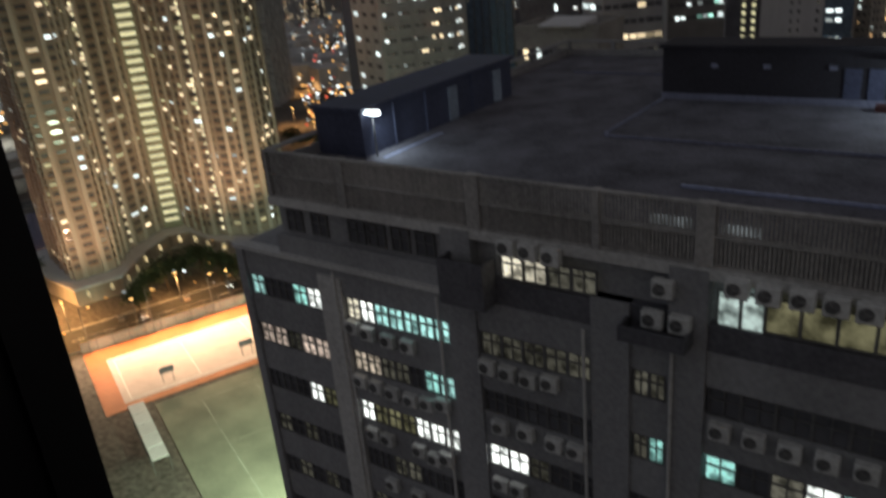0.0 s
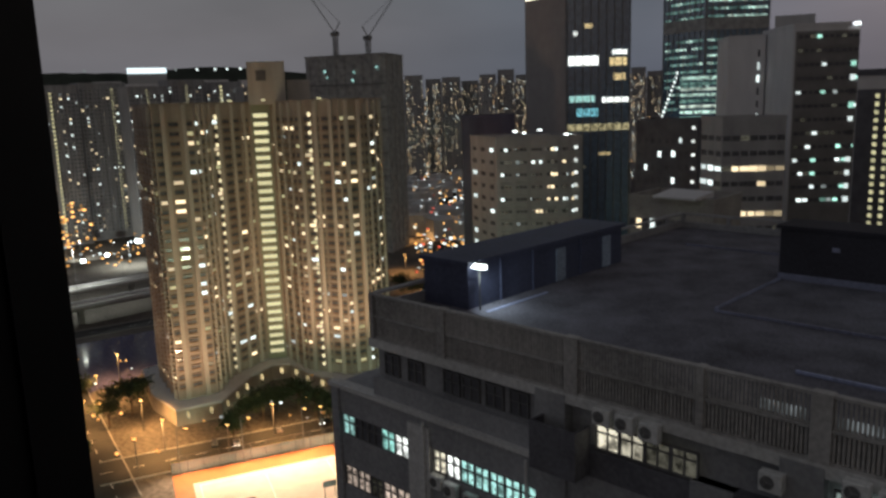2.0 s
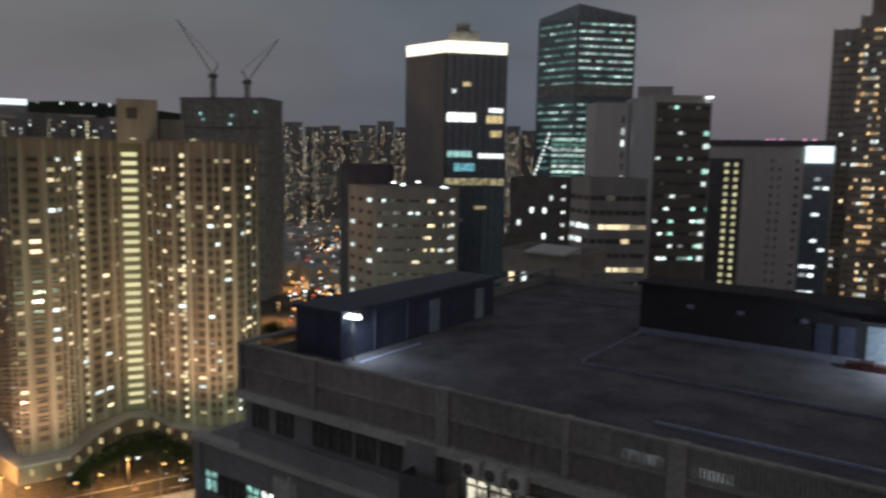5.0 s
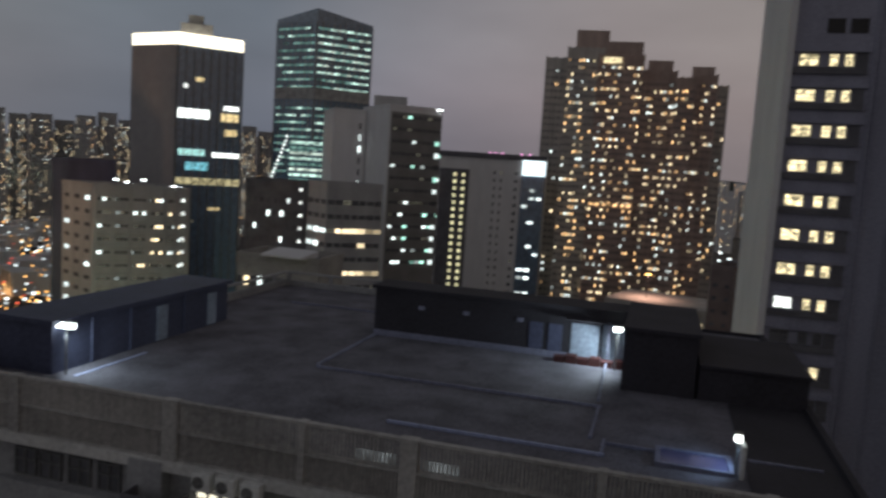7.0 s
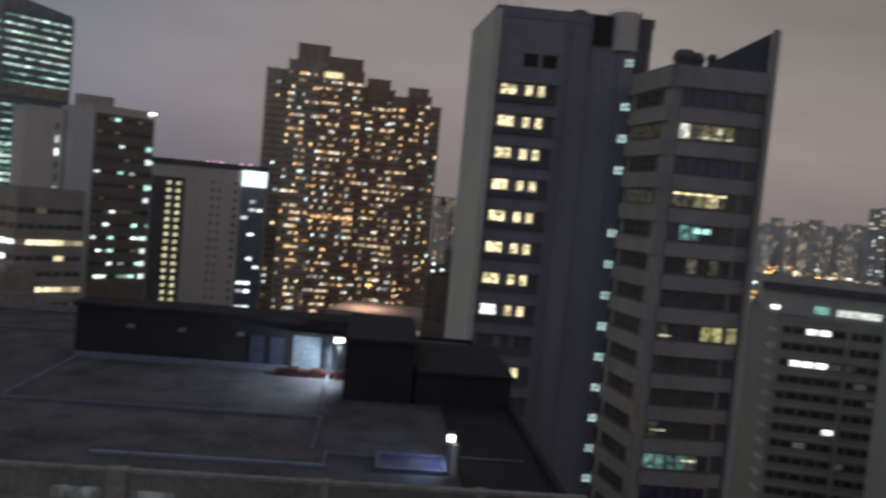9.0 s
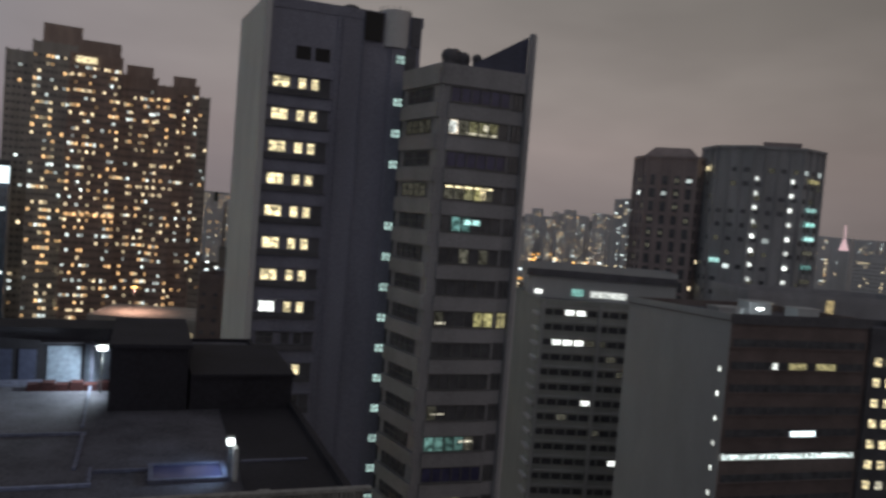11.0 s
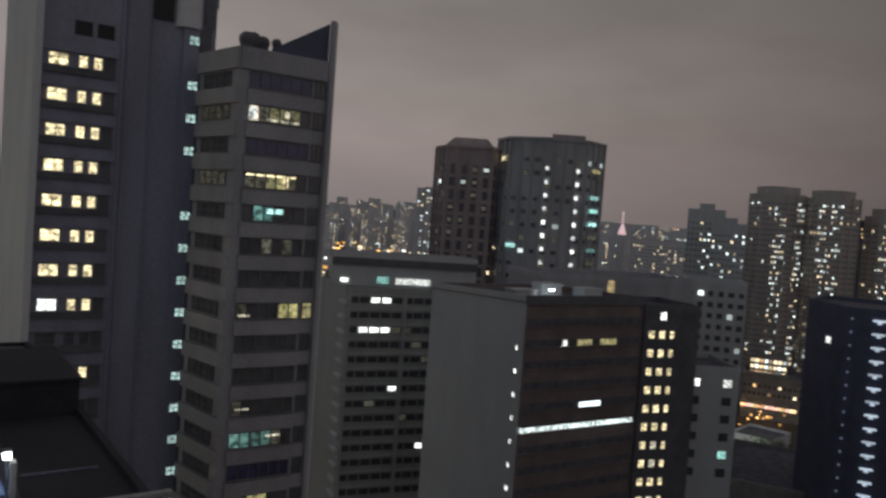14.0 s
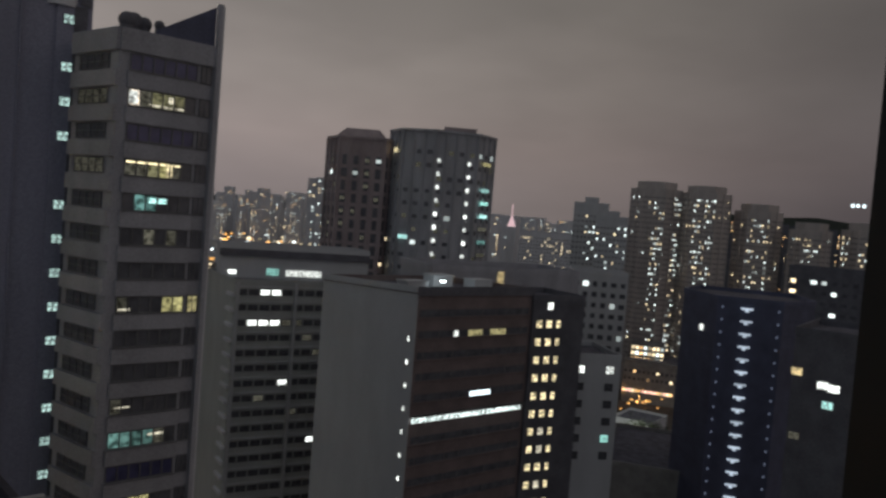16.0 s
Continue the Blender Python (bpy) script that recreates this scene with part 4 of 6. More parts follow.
# pale tower with a dark glazed front
P = corner_block(at(21.9, 252), at(20.0, 230), at(16.2, 237))
Z = level(4.0, 232)
hw, f = tower("white_grey_tower", "tower with a pale blank side and a dark glazed front", "tower", P, Z, "white")
M["hwfront"] = surface("dark_grey_tile", (0.24, 0.235, 0.235), 0.75, amount=0.2)
on_face("glazing", hw, f[1], 0.5, f[1].width, 20, Z - 1, 0.15, 0.15, "hwfront")
for i in range(13):
    z = Z - 4 - i * 3.6
    on_face("floor_band", hw, f[1], 0.5, f[1].width, z - 1.0, z + 0.5, 0.35, 0.3, "hwfront")
    far_windows(hw, f[1], z + 0.7, z + 2.6, 1.9, 10, 0.85, 0.48, ["pane", "far_teal", "far_white", "dim"], [12, 1.6, 1.6, 2], RNG, 0.3, 0.05, 1.0)
    if i > 1:
        far_windows(hw, f[1], z + 0.7, z + 2.6, 1.9, 1, 0.7, 0.8, ["pane", "far_white", "far_teal"], [1, 2, 1], RNG, 0.35, 0.86, 0.99)
P2 = front_block(at(24.0, 246), at(21.7, 248), 18)
o, f2 = tower("pale_annexe", "pale narrow block with a stair window strip", "building", P2, level(3.5, 246), "white")
far_windows(o, f2[0], 40, level(3.2, 246), 3.6, 1, 0.25, 0.6, ["pane", "far_white"], [5, 2], RNG, 0.1, 0.7, 0.95)
bm = bmesh.new()
prism(bm, front_block(at(21.2, 245), at(18.8, 245), 8), Z + 1, level(4.85, 245))
part("plant_room", bm, "greywall", hw)
p = at(16.35, 236)
flood("roof_flood", "white floodlight at the roof corner", p[0], p[1], Z + 0.6, 0, 0, 0, 0, WHITE_LED, w=1.8, base=Z - 0.2, group="corner lamps")

# lower blocks in front of it
P = corner_block(at(25.6, 205), at(24.2, 196), at(20.2, 200))
Z = level(-1.9, 198)
o, f = tower("brown_block", "brown office block with long lit window bands", "building", P, Z, "greypink")
for i in range(8):
    z = Z - 4.0 - i * 3.6
    far_windows(o, f[1], z - 0.8, z + 0.8, 1.6, 7, 0.95, 0.8, ["pane", "far_warm", "dim"], ([10, 0, 1], [10, 0, 1], [2, 9, 1], [8, 1, 1], [10, 1, 1], [1, 6, 1], [8, 0, 1], [8, 0, 1])[i], RNG)
    far_windows(o, f[0], z - 0.8, z + 0.8, 1.6, 3, 0.8, 0.8, ["pane", "far_white"], ([9, 0], [9, 0], [1, 6], [4, 1], [1, 4], [9, 1], [9, 1], [9, 0])[i], RNG)
P = front_block(at(30.0, 215), at(25.8, 212), 18)
Z = level(-2.0, 213)
o, f = tower("dark_office", "dark office block with a few white windows", "building", P, Z, "dark")
far_windows(o, f[0], 40, Z - 1, 3.5, 9, 0.5, 0.45, ["pane", "far_white"], [8, 1], RNG)
lit_column(o, f[0], f[0].width * 0.93, 45, Z, 3.5, 0.9, 0.8, "whitewin")
P = front_block(at(30.4, 124), at(24.6, 118), 10)
Z = level(-7.6, 121)
o, f = tower("low_workshop", "low grey workshop with a lit strip", "building", P, Z, "concrete")
far_windows(o, f[0], Z - 5, Z - 1.2, 3.4, 12, 0.8, 0.5, ["pane", "far_warm", "far_white"], [3, 1, 1], RNG)

bm = bmesh.new()
prism(bm, front_block(at(28.8, 121), at(25.9, 117), 5), Z + 0.9, [Z + 1.2, Z + 1.2, Z + 1.9, Z + 1.9])
part("sheet_roof", bm, "white", o, "pale sloping sheet roof")

# white slab with lit stair strips and a bright sign
P = front_block(at(16.15, 326), at(8.4, 322), 24)
Z = level(1.0, 324)
sl, f = tower("white_slab", "white slab block with lit stair strips and a sign", "building", P, Z, "white")
W = f[0].width
# Flat dark sheet stands for the shaded recess round the stairs.
on_face("recess_band", sl, f[0], 0.3, W * 0.29, 20, Z - 6, 0.12, 0.12, "dark")
M["stairslab"] = glow("slab_stair_lit", (1.0, 0.95, 0.55), 0.7, 0.2)
lit_column(sl, f[0], W * 0.155, 40, Z - 7, 2.9, 1.4, 1.5, "stairslab")
lit_column(sl, f[0], W * 0.235, 40, Z - 7, 2.9, 1.4, 1.5, "stairslab")
far_windows(sl, f[0], 40, Z - 4, 3.3, 2, 0.3, 0.45, ["pane", "dim"], [4, 1], RNG, 0.1, 0.5, 0.62)
far_windows(sl, f[0], 40, Z - 4, 3.3, 1, 0.5, 0.45, ["pane", "dim"], [4, 1], RNG, 0.1, 0.7, 0.76)
on_face("glazing", sl, f[0], W * 0.78, W, 20, Z - 2, 0.2, 0.2, "curtain")
far_windows(sl, f[0], 40, Z - 10, 3.3, 3, 0.8, 0.4, ["curtain", "far_white"], [3, 1], RNG, 0.3, 0.79, 0.99)
on_face("sign", sl, f[0], W * 0.785, W * 1.0, level(-0.25, 323), level(0.85, 323), 0.8, 0.5, "sign", "bright white sign box")
on_face("cornice", sl, f[0], -0.4, W + 0.4, Z - 1.0, Z + 1.2, 0.7, 0.7, "dark")
bm = bmesh.new()
for b in (12.5, 12.1, 11.6, 10.2, 9.6):
    p = at(b, 326)
    tube(bm, (p[0], p[1], Z + 1.1), (p[0], p[1], Z + 1.7), 0.7, 5)
M["pinkglow"] = glow("pink_roof_light", (1.0, 0.4, 0.8), 1.2, 0.5, 0, True)
part("roof_light", bm, "pinkglow", sl, "pink roof-edge light")

# private housing towers
ph = thing("private_housing", *at(3, 345), 0, "clustered brown housing towers full of warm windows", "tower")
M["umber"] = surface("umber_tile", (0.46, 0.36, 0.32), 0.8, streak=0.2)
M["stonegrey"] = surface("stone_grey_tile", (0.55, 0.53, 0.5), 0.8, streak=0.2)
shafts = ((8.9, 7.0, 8.25, 352, "stonegrey", 1, 3, 4), (7.4, 4.9, 9.0, 338, "stonegrey", 4, 5, 4), (5.2, 2.1, 8.6, 334, "umber", 4, 7, 3), (2.3, -0.2, 7.6, 338, "umber", 4, 6, 3), (-0.2, -1.5, 7.2, 333, "umber", 3, 3, 3), (-1.4, -2.9, 7.4, 338, "umber", 4, 4, 3), (-2.8, -3.65, 6.7, 350, "stonegrey", 1, 2, 4))
for b0, b1, el, d, mat, lit, n, gap in shafts:
    P = front_block(at(b0, d), at(b1, d), 22)
    bm = bmesh.new()
    prism(bm, P, 0, level(el, d))
    part("shaft", bm, mat, ph)
    f = Face(P[0], P[1])
    far_windows(ph, f, 12, level(el, d) - 1.5, 2.95, n * 2, 0.46, 0.44, ["pane", "far_warm", "far_orange", "far_white"], [12, lit * 0.75, lit * 0.55, lit * 0.45], RNG)
    for i in range(n + 1):
        on_face("rib", ph, f, f.width * i / n - 0.4, f.width * i / n + 0.4, 0, level(el, d) + 0.4, 0.9, 0.9, mat)
    f2 = Face(P[3], P[0])
    far_windows(ph, f2, 12, level(el, d) - 1.5, 2.95, 5, 0.4, 0.45, ["pane", "far_warm"], [12, 1], RNG)
for b0, b1, lo, hi, d in ((6.9, 4.6, 9.0, 10.2, 344), (4.6, 2.2, 8.6, 9.5, 344), (1.8, 0.1, 7.6, 8.3, 344), (-1.2, -2.7, 7.3, 7.95, 344)):
    bm = bmesh.new()
    prism(bm, front_block(at(b0, d), at(b1, d), 12), level(lo, d) - 2, level(hi, d))
    part("roof_house", bm, "umber", ph)
f = Face(at(5.2, 333.5), at(2.1, 333.5))
far_windows(ph, f, level(-2.2, 334), level(-1.7, 334), 2.8, 12, 0.9, 0.45, ["pane", "far_orange"], [1, 2], RNG, 0.3)
on_face("roof_sign_light", ph, f, f.width * 0.1, f.width * 0.5, level(8.0, 334), level(8.4, 334), 0.6, 0.5, "yellow")
P = front_block(at(3.4, 240), at(-4.2, 232), 25)
o, f = tower("podium", "low podium with a pinkish lit deck", "building", P, level(-8.75, 236), "concrete", roof=False)
far_windows(o, f[0], 40, level(-9.0, 236), 3.2, 14, 0.7, 0.5, ["pane", "far_warm", "far_orange"], [4, 2, 1], RNG)
lamp("podium_lamp", (*at(0.5, 246), level(-8.75, 236) + 7), 7000, (1.0, 0.55, 0.4), "SPOT", 0.6, None, 150)
p = at(0.5, 246)
ob = thing("street_lamp", p[0], p[1], level(-8.75, 236), "lamp post on the podium deck", "lamp", "street lamps")
bar("post", (p[0], p[1], level(-8.75, 236)), (p[0], p[1], level(-8.75, 236) + 7.3), 0.09, "steel", ob)
boxes("head", [(p[0] - 0.8, p[0] + 0.8, p[1] - 0.2, p[1] + 0.2, level(-8.75, 236) + 7.3, level(-8.75, 236) + 7.6)], "sod", ob)

o, f = tower("red_brick_house", "narrow dark red house between the towers", "building", front_block(at(-3.7, 200), at(-5.3, 198), 12), level(-5.9, 199), "red")
far_windows(o, f[0], 50, level(-6.3, 199), 3.2, 2, 0.4, 0.35, ["pane", "far_orange"], [6, 1], RNG)

# ---- blue-grey tower with the column of warm windows ----
P = corner_block(at(-5.55, 99.5), at(-7.2, 85.5), at(-18.3, 88.5))
K_TOP = level(13.45, 86)
kt, kf = tower("white_tower", "blue-grey tower with a column of warm windows", "tower", P, K_TOP, "bluegrey")
on_face("side_cladding", kt, kf[0], 0.0, kf[0].width - 0.02, 0, K_TOP + 1.1, 0.12, 0.12, "white", "pale plain side wall")
KF = kf[1]
D7 = (math.tan(radians(8.45)) - math.tan(radians(-7.58))) * 86.0 / 7
K_Z = level(8.45, 86)
W = KF.width
for i in range(26):
    z = K_Z - i * D7
    if z < 3:
        break
    # Dark ledge slab and dark sheet carry the shade of the window recess.
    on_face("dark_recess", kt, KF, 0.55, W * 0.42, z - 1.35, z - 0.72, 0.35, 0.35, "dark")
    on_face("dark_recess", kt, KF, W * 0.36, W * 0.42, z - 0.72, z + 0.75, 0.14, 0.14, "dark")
    on_face("wall_band", kt, KF, 0.5, W * 0.43, z + 0.78, z + 0.95, 0.4, 0.4, "bluegrey")
    lit = "yellow" if i < 8 else "pane"
    window(kt, KF, W * 0.115, z, 1.65, 1.1, lit if i != 7 else "whitewin", 1, 0.6, 0.06)
    if i == 7:
        lit = "yellow"
    for u in (0.245, 0.325):
        g = lit if (i < 8 or i == 9) else "pane"
        if i == 9:
            g = "yellow"
        window(kt, KF, W * u, z, 0.72, 1.1, g, 0, 0.7, 0.06)
# Black sheets stand for the shade inside the vent openings.
for u in (0.24, 0.36):
    on_face("vent_opening", kt, KF, W * u - 0.8, W * u + 0.8, K_Z + 2.6, K_Z + 4.0, 0.06, 0.06, "black")
on_face("corner_pier", kt, KF, -0.1, 0.5, 0, K_TOP + 0.6, 0.5, 0.5, "white")
for u in (0.455, 0.485, 0.62):
    on_face("rib", kt, KF, W * u - 0.12, W * u + 0.12, 0, K_TOP + 0.5, 0.22, 0.22, "bluegrey")
on_face("stair_bay", kt, KF, W * 0.8, W * 0.97, 0, K_TOP - 2.2, 0.3, 0.3, "bluegrey")
# Dark sheets imitate the shade of the stair slot and roof notch.
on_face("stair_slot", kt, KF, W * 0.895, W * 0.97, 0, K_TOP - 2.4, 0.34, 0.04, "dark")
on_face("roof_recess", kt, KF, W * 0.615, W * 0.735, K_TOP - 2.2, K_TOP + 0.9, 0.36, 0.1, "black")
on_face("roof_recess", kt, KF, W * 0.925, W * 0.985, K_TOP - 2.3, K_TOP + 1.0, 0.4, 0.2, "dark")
bm = bmesh.new()
q = KF.spot(W * 0.83, 0, -0.75).translation
tube(bm, (q.x, q.y, K_TOP - 2.6), (q.x, q.y, K_TOP + 1.5), 1.6, 24)
part("tank_drum", bm, "white", kt, "pale round tank drum at the roof edge")
M["teal2"] = glow("stair_teal", (0.68, 0.98, 0.92), 0.68, 0.2, 4.0)
zs = [level(10.75, 88), level(7.75, 88)]
while zs[-1] > 8:
    zs.append(zs[-1] - D7)
for i, z in enumerate(zs):
    if i != 4:
        window(kt, KF, W * 0.865, z, 0.95, 0.85, "teal2", 1, 0.5, 0.36)
# things on its roof
px, py = at(-13.1, 90)
dish = thing("roof_water_tank", px, py, K_TOP + 1.1, "round dark mushroom-shaped tank on a stem", "tank")
bar("stem", (px, py, K_TOP - 0.2), (px, py, K_TOP + 1.0), 0.5, "dark", dish, sides=12)
bm = bmesh.new()
bmesh.ops.create_uvsphere(bm, u_segments=18, v_segments=10, radius=1.0, matrix=Matrix.Translation((px, py, K_TOP + 1.6)) @ Matrix.Diagonal((1.15, 1.15, 0.62, 1)))
part("bowl", bm, "dark", dish)
px, py = at(-16.3, 92)
cyl = thing("roof_tank", px, py, K_TOP + 1.1, "pale round water tank on the roof", "tank")
bar("shell", (px, py, K_TOP - 0.5), (px, py, K_TOP + 2.0), 1.9, "white", cyl, sides=24)
bm = bmesh.new()
for i in range(16):
    a = i * math.pi / 8
    tube(bm, (px + 1.85 * math.cos(a), py + 1.85 * math.sin(a), K_TOP + 2.0), (px + 1.85 * math.cos(a), py + 1.85 * math.sin(a), K_TOP + 2.7), 0.035, 4)
part("railing", bm, "steel", cyl)
for b, h in ((-7.25, 2.6), (-7.7, 1.6), (-8.9, 1.0)):
    px, py = at(b, 87)
    a = thing("antenna", px, py, K_TOP + 1.1, "thin steel antenna rod on the roof corner", "antenna", "roof antennas")
    bar("rod", (px, py, K_TOP + 0.8), (px, py, K_TOP + 1.1 + h), 0.04, "steel", a)

# ---- grey tower with the blade-like corner ----
P = [at(-17.4, 84), at(-20.1, 77), at(-26.45, 80.5), at(-25.0, 104), at(-18.0, 106)]
L_TOP = level(10.6, 78)
ft, lf = tower("fin_tower", "grey tower with window bands and a blade-like corner", "tower", P, L_TOP, "greypink", roof=False)
LF, LC = lf[1], lf[0]
W, WC = LF.width, LC.width
D_L = 3.2
L_Z = level(8.55, 79)
LROW = {1: ("warmw", "dim", "olive", "olive", "olive2", "pane"), 3: ("dim", "dim", "olive", "yellowdim", "dim", "pane"), 4: ("pane", "teal3", "teal3", "pane", "pane", "pane"),
        5: ("pane", "pane", "dim", "pane", "dim", "pane"), 7: ("dim", "pane", "pane", "pane", "yellowdim", "yellowdim"), 10: ("dim", "pane", "pane", "pane", "pane", "pane"),
        11: ("cyan", "cyan", "cyan", "cyan", "dim", "pane"), 12: ("paneblue",) * 6, 0: ("paneblue",) * 6, 2: ("paneblue",) * 6, 13: ("yellowdim", "dim", "yellowdim", "yellowdim", "pane", "pane")}
M["yellowdim"] = glow("lit_yellow_dim", (0.95, 0.88, 0.4), 0.45, 0.5, 3.0)
M["olivewarm"] = glow("lit_olive_warm", (0.9, 0.8, 0.4), 0.4, 0.4, 2.0)
M["teal3"] = glow("lit_teal_dim", (0.35, 0.75, 0.7), 0.3, 0.4, 2.0)
M["cyan"] = glow("lit_cyan_band", (0.4, 0.8, 0.72), 0.28, 0.5, 1.5)
for i in range(27):
    z = L_Z - i * D_L
    if z < 3:
        break
    row = LROW.get(i, ("pane",) * 6)
    x0, x1 = W * 0.1, W * 0.78
    for j in range(6):
        w = (x1 - x0) / 6
        window(ft, LF, x0 + w * (j + 0.5), z, w - 0.12, 1.4, row[j], 0, 0.0, 0.06)
    on_face("spandrel", ft, LF, W * 0.08, W * 0.8, z - D_L + 0.85, z - 0.8, 0.3, 0.3, "greypink")
    on_face("sill", ft, LF, W * 0.08, W * 0.8, z - 0.86, z - 0.8, 0.42, 0.12, "frame")
    window(ft, LF, W * 0.88, z, W * 0.1, 1.5, "olivewarm" if i == 7 else "pane", 1, 0.0, 0.05)
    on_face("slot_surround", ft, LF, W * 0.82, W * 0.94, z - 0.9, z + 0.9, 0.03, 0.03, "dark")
    window(ft, LC, WC * 0.48, z, WC * 0.64, 1.3, ("dim" if i in (1, 3) else "pane"), 3, 0.5, 0.05)
    on_face("spandrel", ft, LC, 0, WC, z - D_L + 0.85, z - 0.85, 0.35, 0.35, "greypink")
# lamps and fittings seen through the lit panes
for i, u0, u1, lo, hi, g in ((3, 0.12, 0.66, 0.42, 0.58, "yellow"), (3, 0.52, 0.58, -0.62, 0.42, "yellow"), (1, 0.11, 0.19, -0.6, 0.6, "whitewin"), (1, 0.3, 0.66, -0.6, -0.4, "warm2"), (1, 0.5, 0.56, -0.1, 0.5, "warm2"), (4, 0.36, 0.54, 0.0, 0.5, "cool"), (7, 0.12, 0.24, -0.55, -0.35, "warm2"), (10, 0.14, 0.3, -0.2, -0.05, "warm2"), (11, 0.5, 0.66, 0.1, 0.3, "warm2")):
    z = L_Z - i * D_L
    on_face("lit_fitting", ft, LF, W * u0, W * u1, z + lo, z + hi, 0.1, 0.015, g, "lit ceiling lamp behind the pane")
on_face("parapet", ft, LF, 0, W, L_Z + 0.9, L_TOP + 0.2, 0.3, 0.5, "greypink")
on_face("parapet", ft, LC, 0, WC, L_Z + 0.9, L_TOP + 0.2, 0.35, 0.5, "greypink")
on_face("corner_fin", ft, LF, W * 0.955, W * 1.0, 0, level(13.2, 80.5), 0.55, 0.55, "greypink", "slender corner blade")
on_face("edge_strip", ft, LF, W * 1.0, W * 1.02, 0, level(13.1, 80.5), 0.5, 0.4, "white")
bm = bmesh.new()
m = LF.spot(0, 0, 0)
tri = [(W * 0.36, L_TOP + 0.2), (W * 0.955, L_TOP + 0.2), (W * 0.955, level(13.05, 80.5)), (W * 0.36, L_TOP + 0.7)]
va = [bm.verts.new(m @ Vector((u, 0.1, z))) for u, z in tri]
vb = [bm.verts.new(m @ Vector((u, 0.5, z))) for u, z in tri]
bm.faces.new(va)
bm.faces.new(vb[::-1])
for i in range(4):
    j = (i + 1) % 4
    bm.faces.new((va[j], va[i], vb[i], vb[j]))
part("sloping_parapet", bm, "purple", ft, "indigo sloping parapet")
for i, (u, d, r) in enumerate(((0.12, 2.0, 0.8), (0.2, 2.4, 0.9), (0.3, 2.2, 0.7), (0.4, 0.9, 0.5), (0.55, 0.9, 0.5))):
    q = LF.spot(W * u, L_TOP, -d)
    p = q.translation
    vn = thing("roof_vent", p.x, p.y, L_TOP, "dark round roof vent cowl", "vent", "roof vents")
    bm = bmesh.new()
    tube(bm, (p.x, p.y, L_TOP), (p.x, p.y, L_TOP + 0.9 + r * 0.4), r * 0.8, 14)
    bmesh.ops.create_uvsphere(bm, u_segments=14, v_segments=8, radius=r, matrix=Matrix.Translation((p.x, p.y, L_TOP + 1.0 + r * 0.4)))
    part("cowl", bm, "dark", vn)

# ---- grey-green building with a window grid ----
P = corner_block(at(-26.5, 196), at(-28.6, 172), at(-36.5, 180))
Z = level(-5.9, 174)
M["greygreen"] = surface("grey_green_plaster", (0.5, 0.52, 0.5), 0.85, streak=0.3, amount=0.15)
rb, f = tower("ribbon_building", "grey-green factory with a grid of dark windows", "building", P, Z, "greygreen")
W = f[1].width
for i in range(20):
    z = Z - 1.7 - i * 3.35
    for j in range(9):
        g = "pane"
        if i == 0 and j in (2, 3):
            g = "whitewin"
        if i == 2 and j in (1, 2, 3):
            g = "whitewin"
        if i == 2 and j in (4, 5):
            g = "dim"
        if i == 6 and j == 4:
            g = "whitewin"
        if i == 10 and j == 7:
            g = "whitewin"
        if (i, j) in ((3, 6), (7, 2), (8, 5), (4, 7)):
            g = "dim"
        window(rb, f[1], W * (0.06 + 0.1 * j), z, W * 0.08, 1.15, g, 1, 0.5, 0.06)
    on_face("floor_band", rb, f[1], 0, W, z + 1.05, z + 1.35, 0.2, 0.2, "greywall")
    on_face("balcony_slab", rb, f[0], f[0].width * 0.82, f[0].width, z - 1.0, z - 0.35, 0.7, 0.7, "white", "pale balcony edge")
for u in (0.01, 0.52):
    on_face("column", rb, f[1], W * u, W * u + 0.7, 0, Z + 0.5, 0.4, 0.4, "greywall")
ph2, f2 = tower("penthouse_block", "roof house with a band of cold white light", "building", front_block(at(-27.5, 186), at(-38.0, 192), 14), level(-3.4, 188), "greywall", base=Z - 8)
on_face("lit_strip", ph2, f2[0], f2[0].width * 0.43, f2[0].width * 0.67, Z + 0.9, Z + 2.3, 0.15, 0.15, "whitewin")
on_face("lit_strip", ph2, f2[0], f2[0].width * 0.3, f2[0].width * 0.38, Z + 0.9, Z + 2.5, 0.15, 0.15, "teal")
on_face("lit_strip", ph2, f2[0], f2[0].width * 0.05, f2[0].width * 0.1, Z + 0.9, Z + 1.8, 0.15, 0.15, "whitewin")
on_face("cornice", ph2, f2[0], -0.4, f2[0].width, level(-3.9, 188), level(-3.4, 188), 0.9, 0.9, "dark")

# ---- red-brown factory with the blank grey side wall ----
cA, cB, cC = at(-34.9, 137.5), at(-41.9, 125), at(-50.3, 143)
P = corner_block(cA, cB, cC)
Z = level(-5.85, 125)
rf, f = tower("red_factory", "red-brown tiled factory with a blank grey side wall", "building", P, Z, "red")
on_face("side_wall", rf, f[0], 0.0, f[0].width - 0.05, 0, Z + 1.15, 0.15, 0.15, "greywall", "blank grey plastered wall")
for i in range(11):
    window(rf, f[0], f[0].width * 0.94, Z - 7.4 - i * 3.85, 0.42, 0.8, "whitewin", 0, 0.0, 0.2)
W = f[1].width
on_face("coping", rf, f[1], -0.1, W + 0.1, Z - 0.3, Z + 1.25, 0.3, 0.35, "dark", "dark grey parapet coping")
on_face("coping", rf, f[0], 0.0, f[0].width - 0.1, Z + 0.2, Z + 1.2, 0.45, 0.35, "greywall", "grey plastered parapet coping")
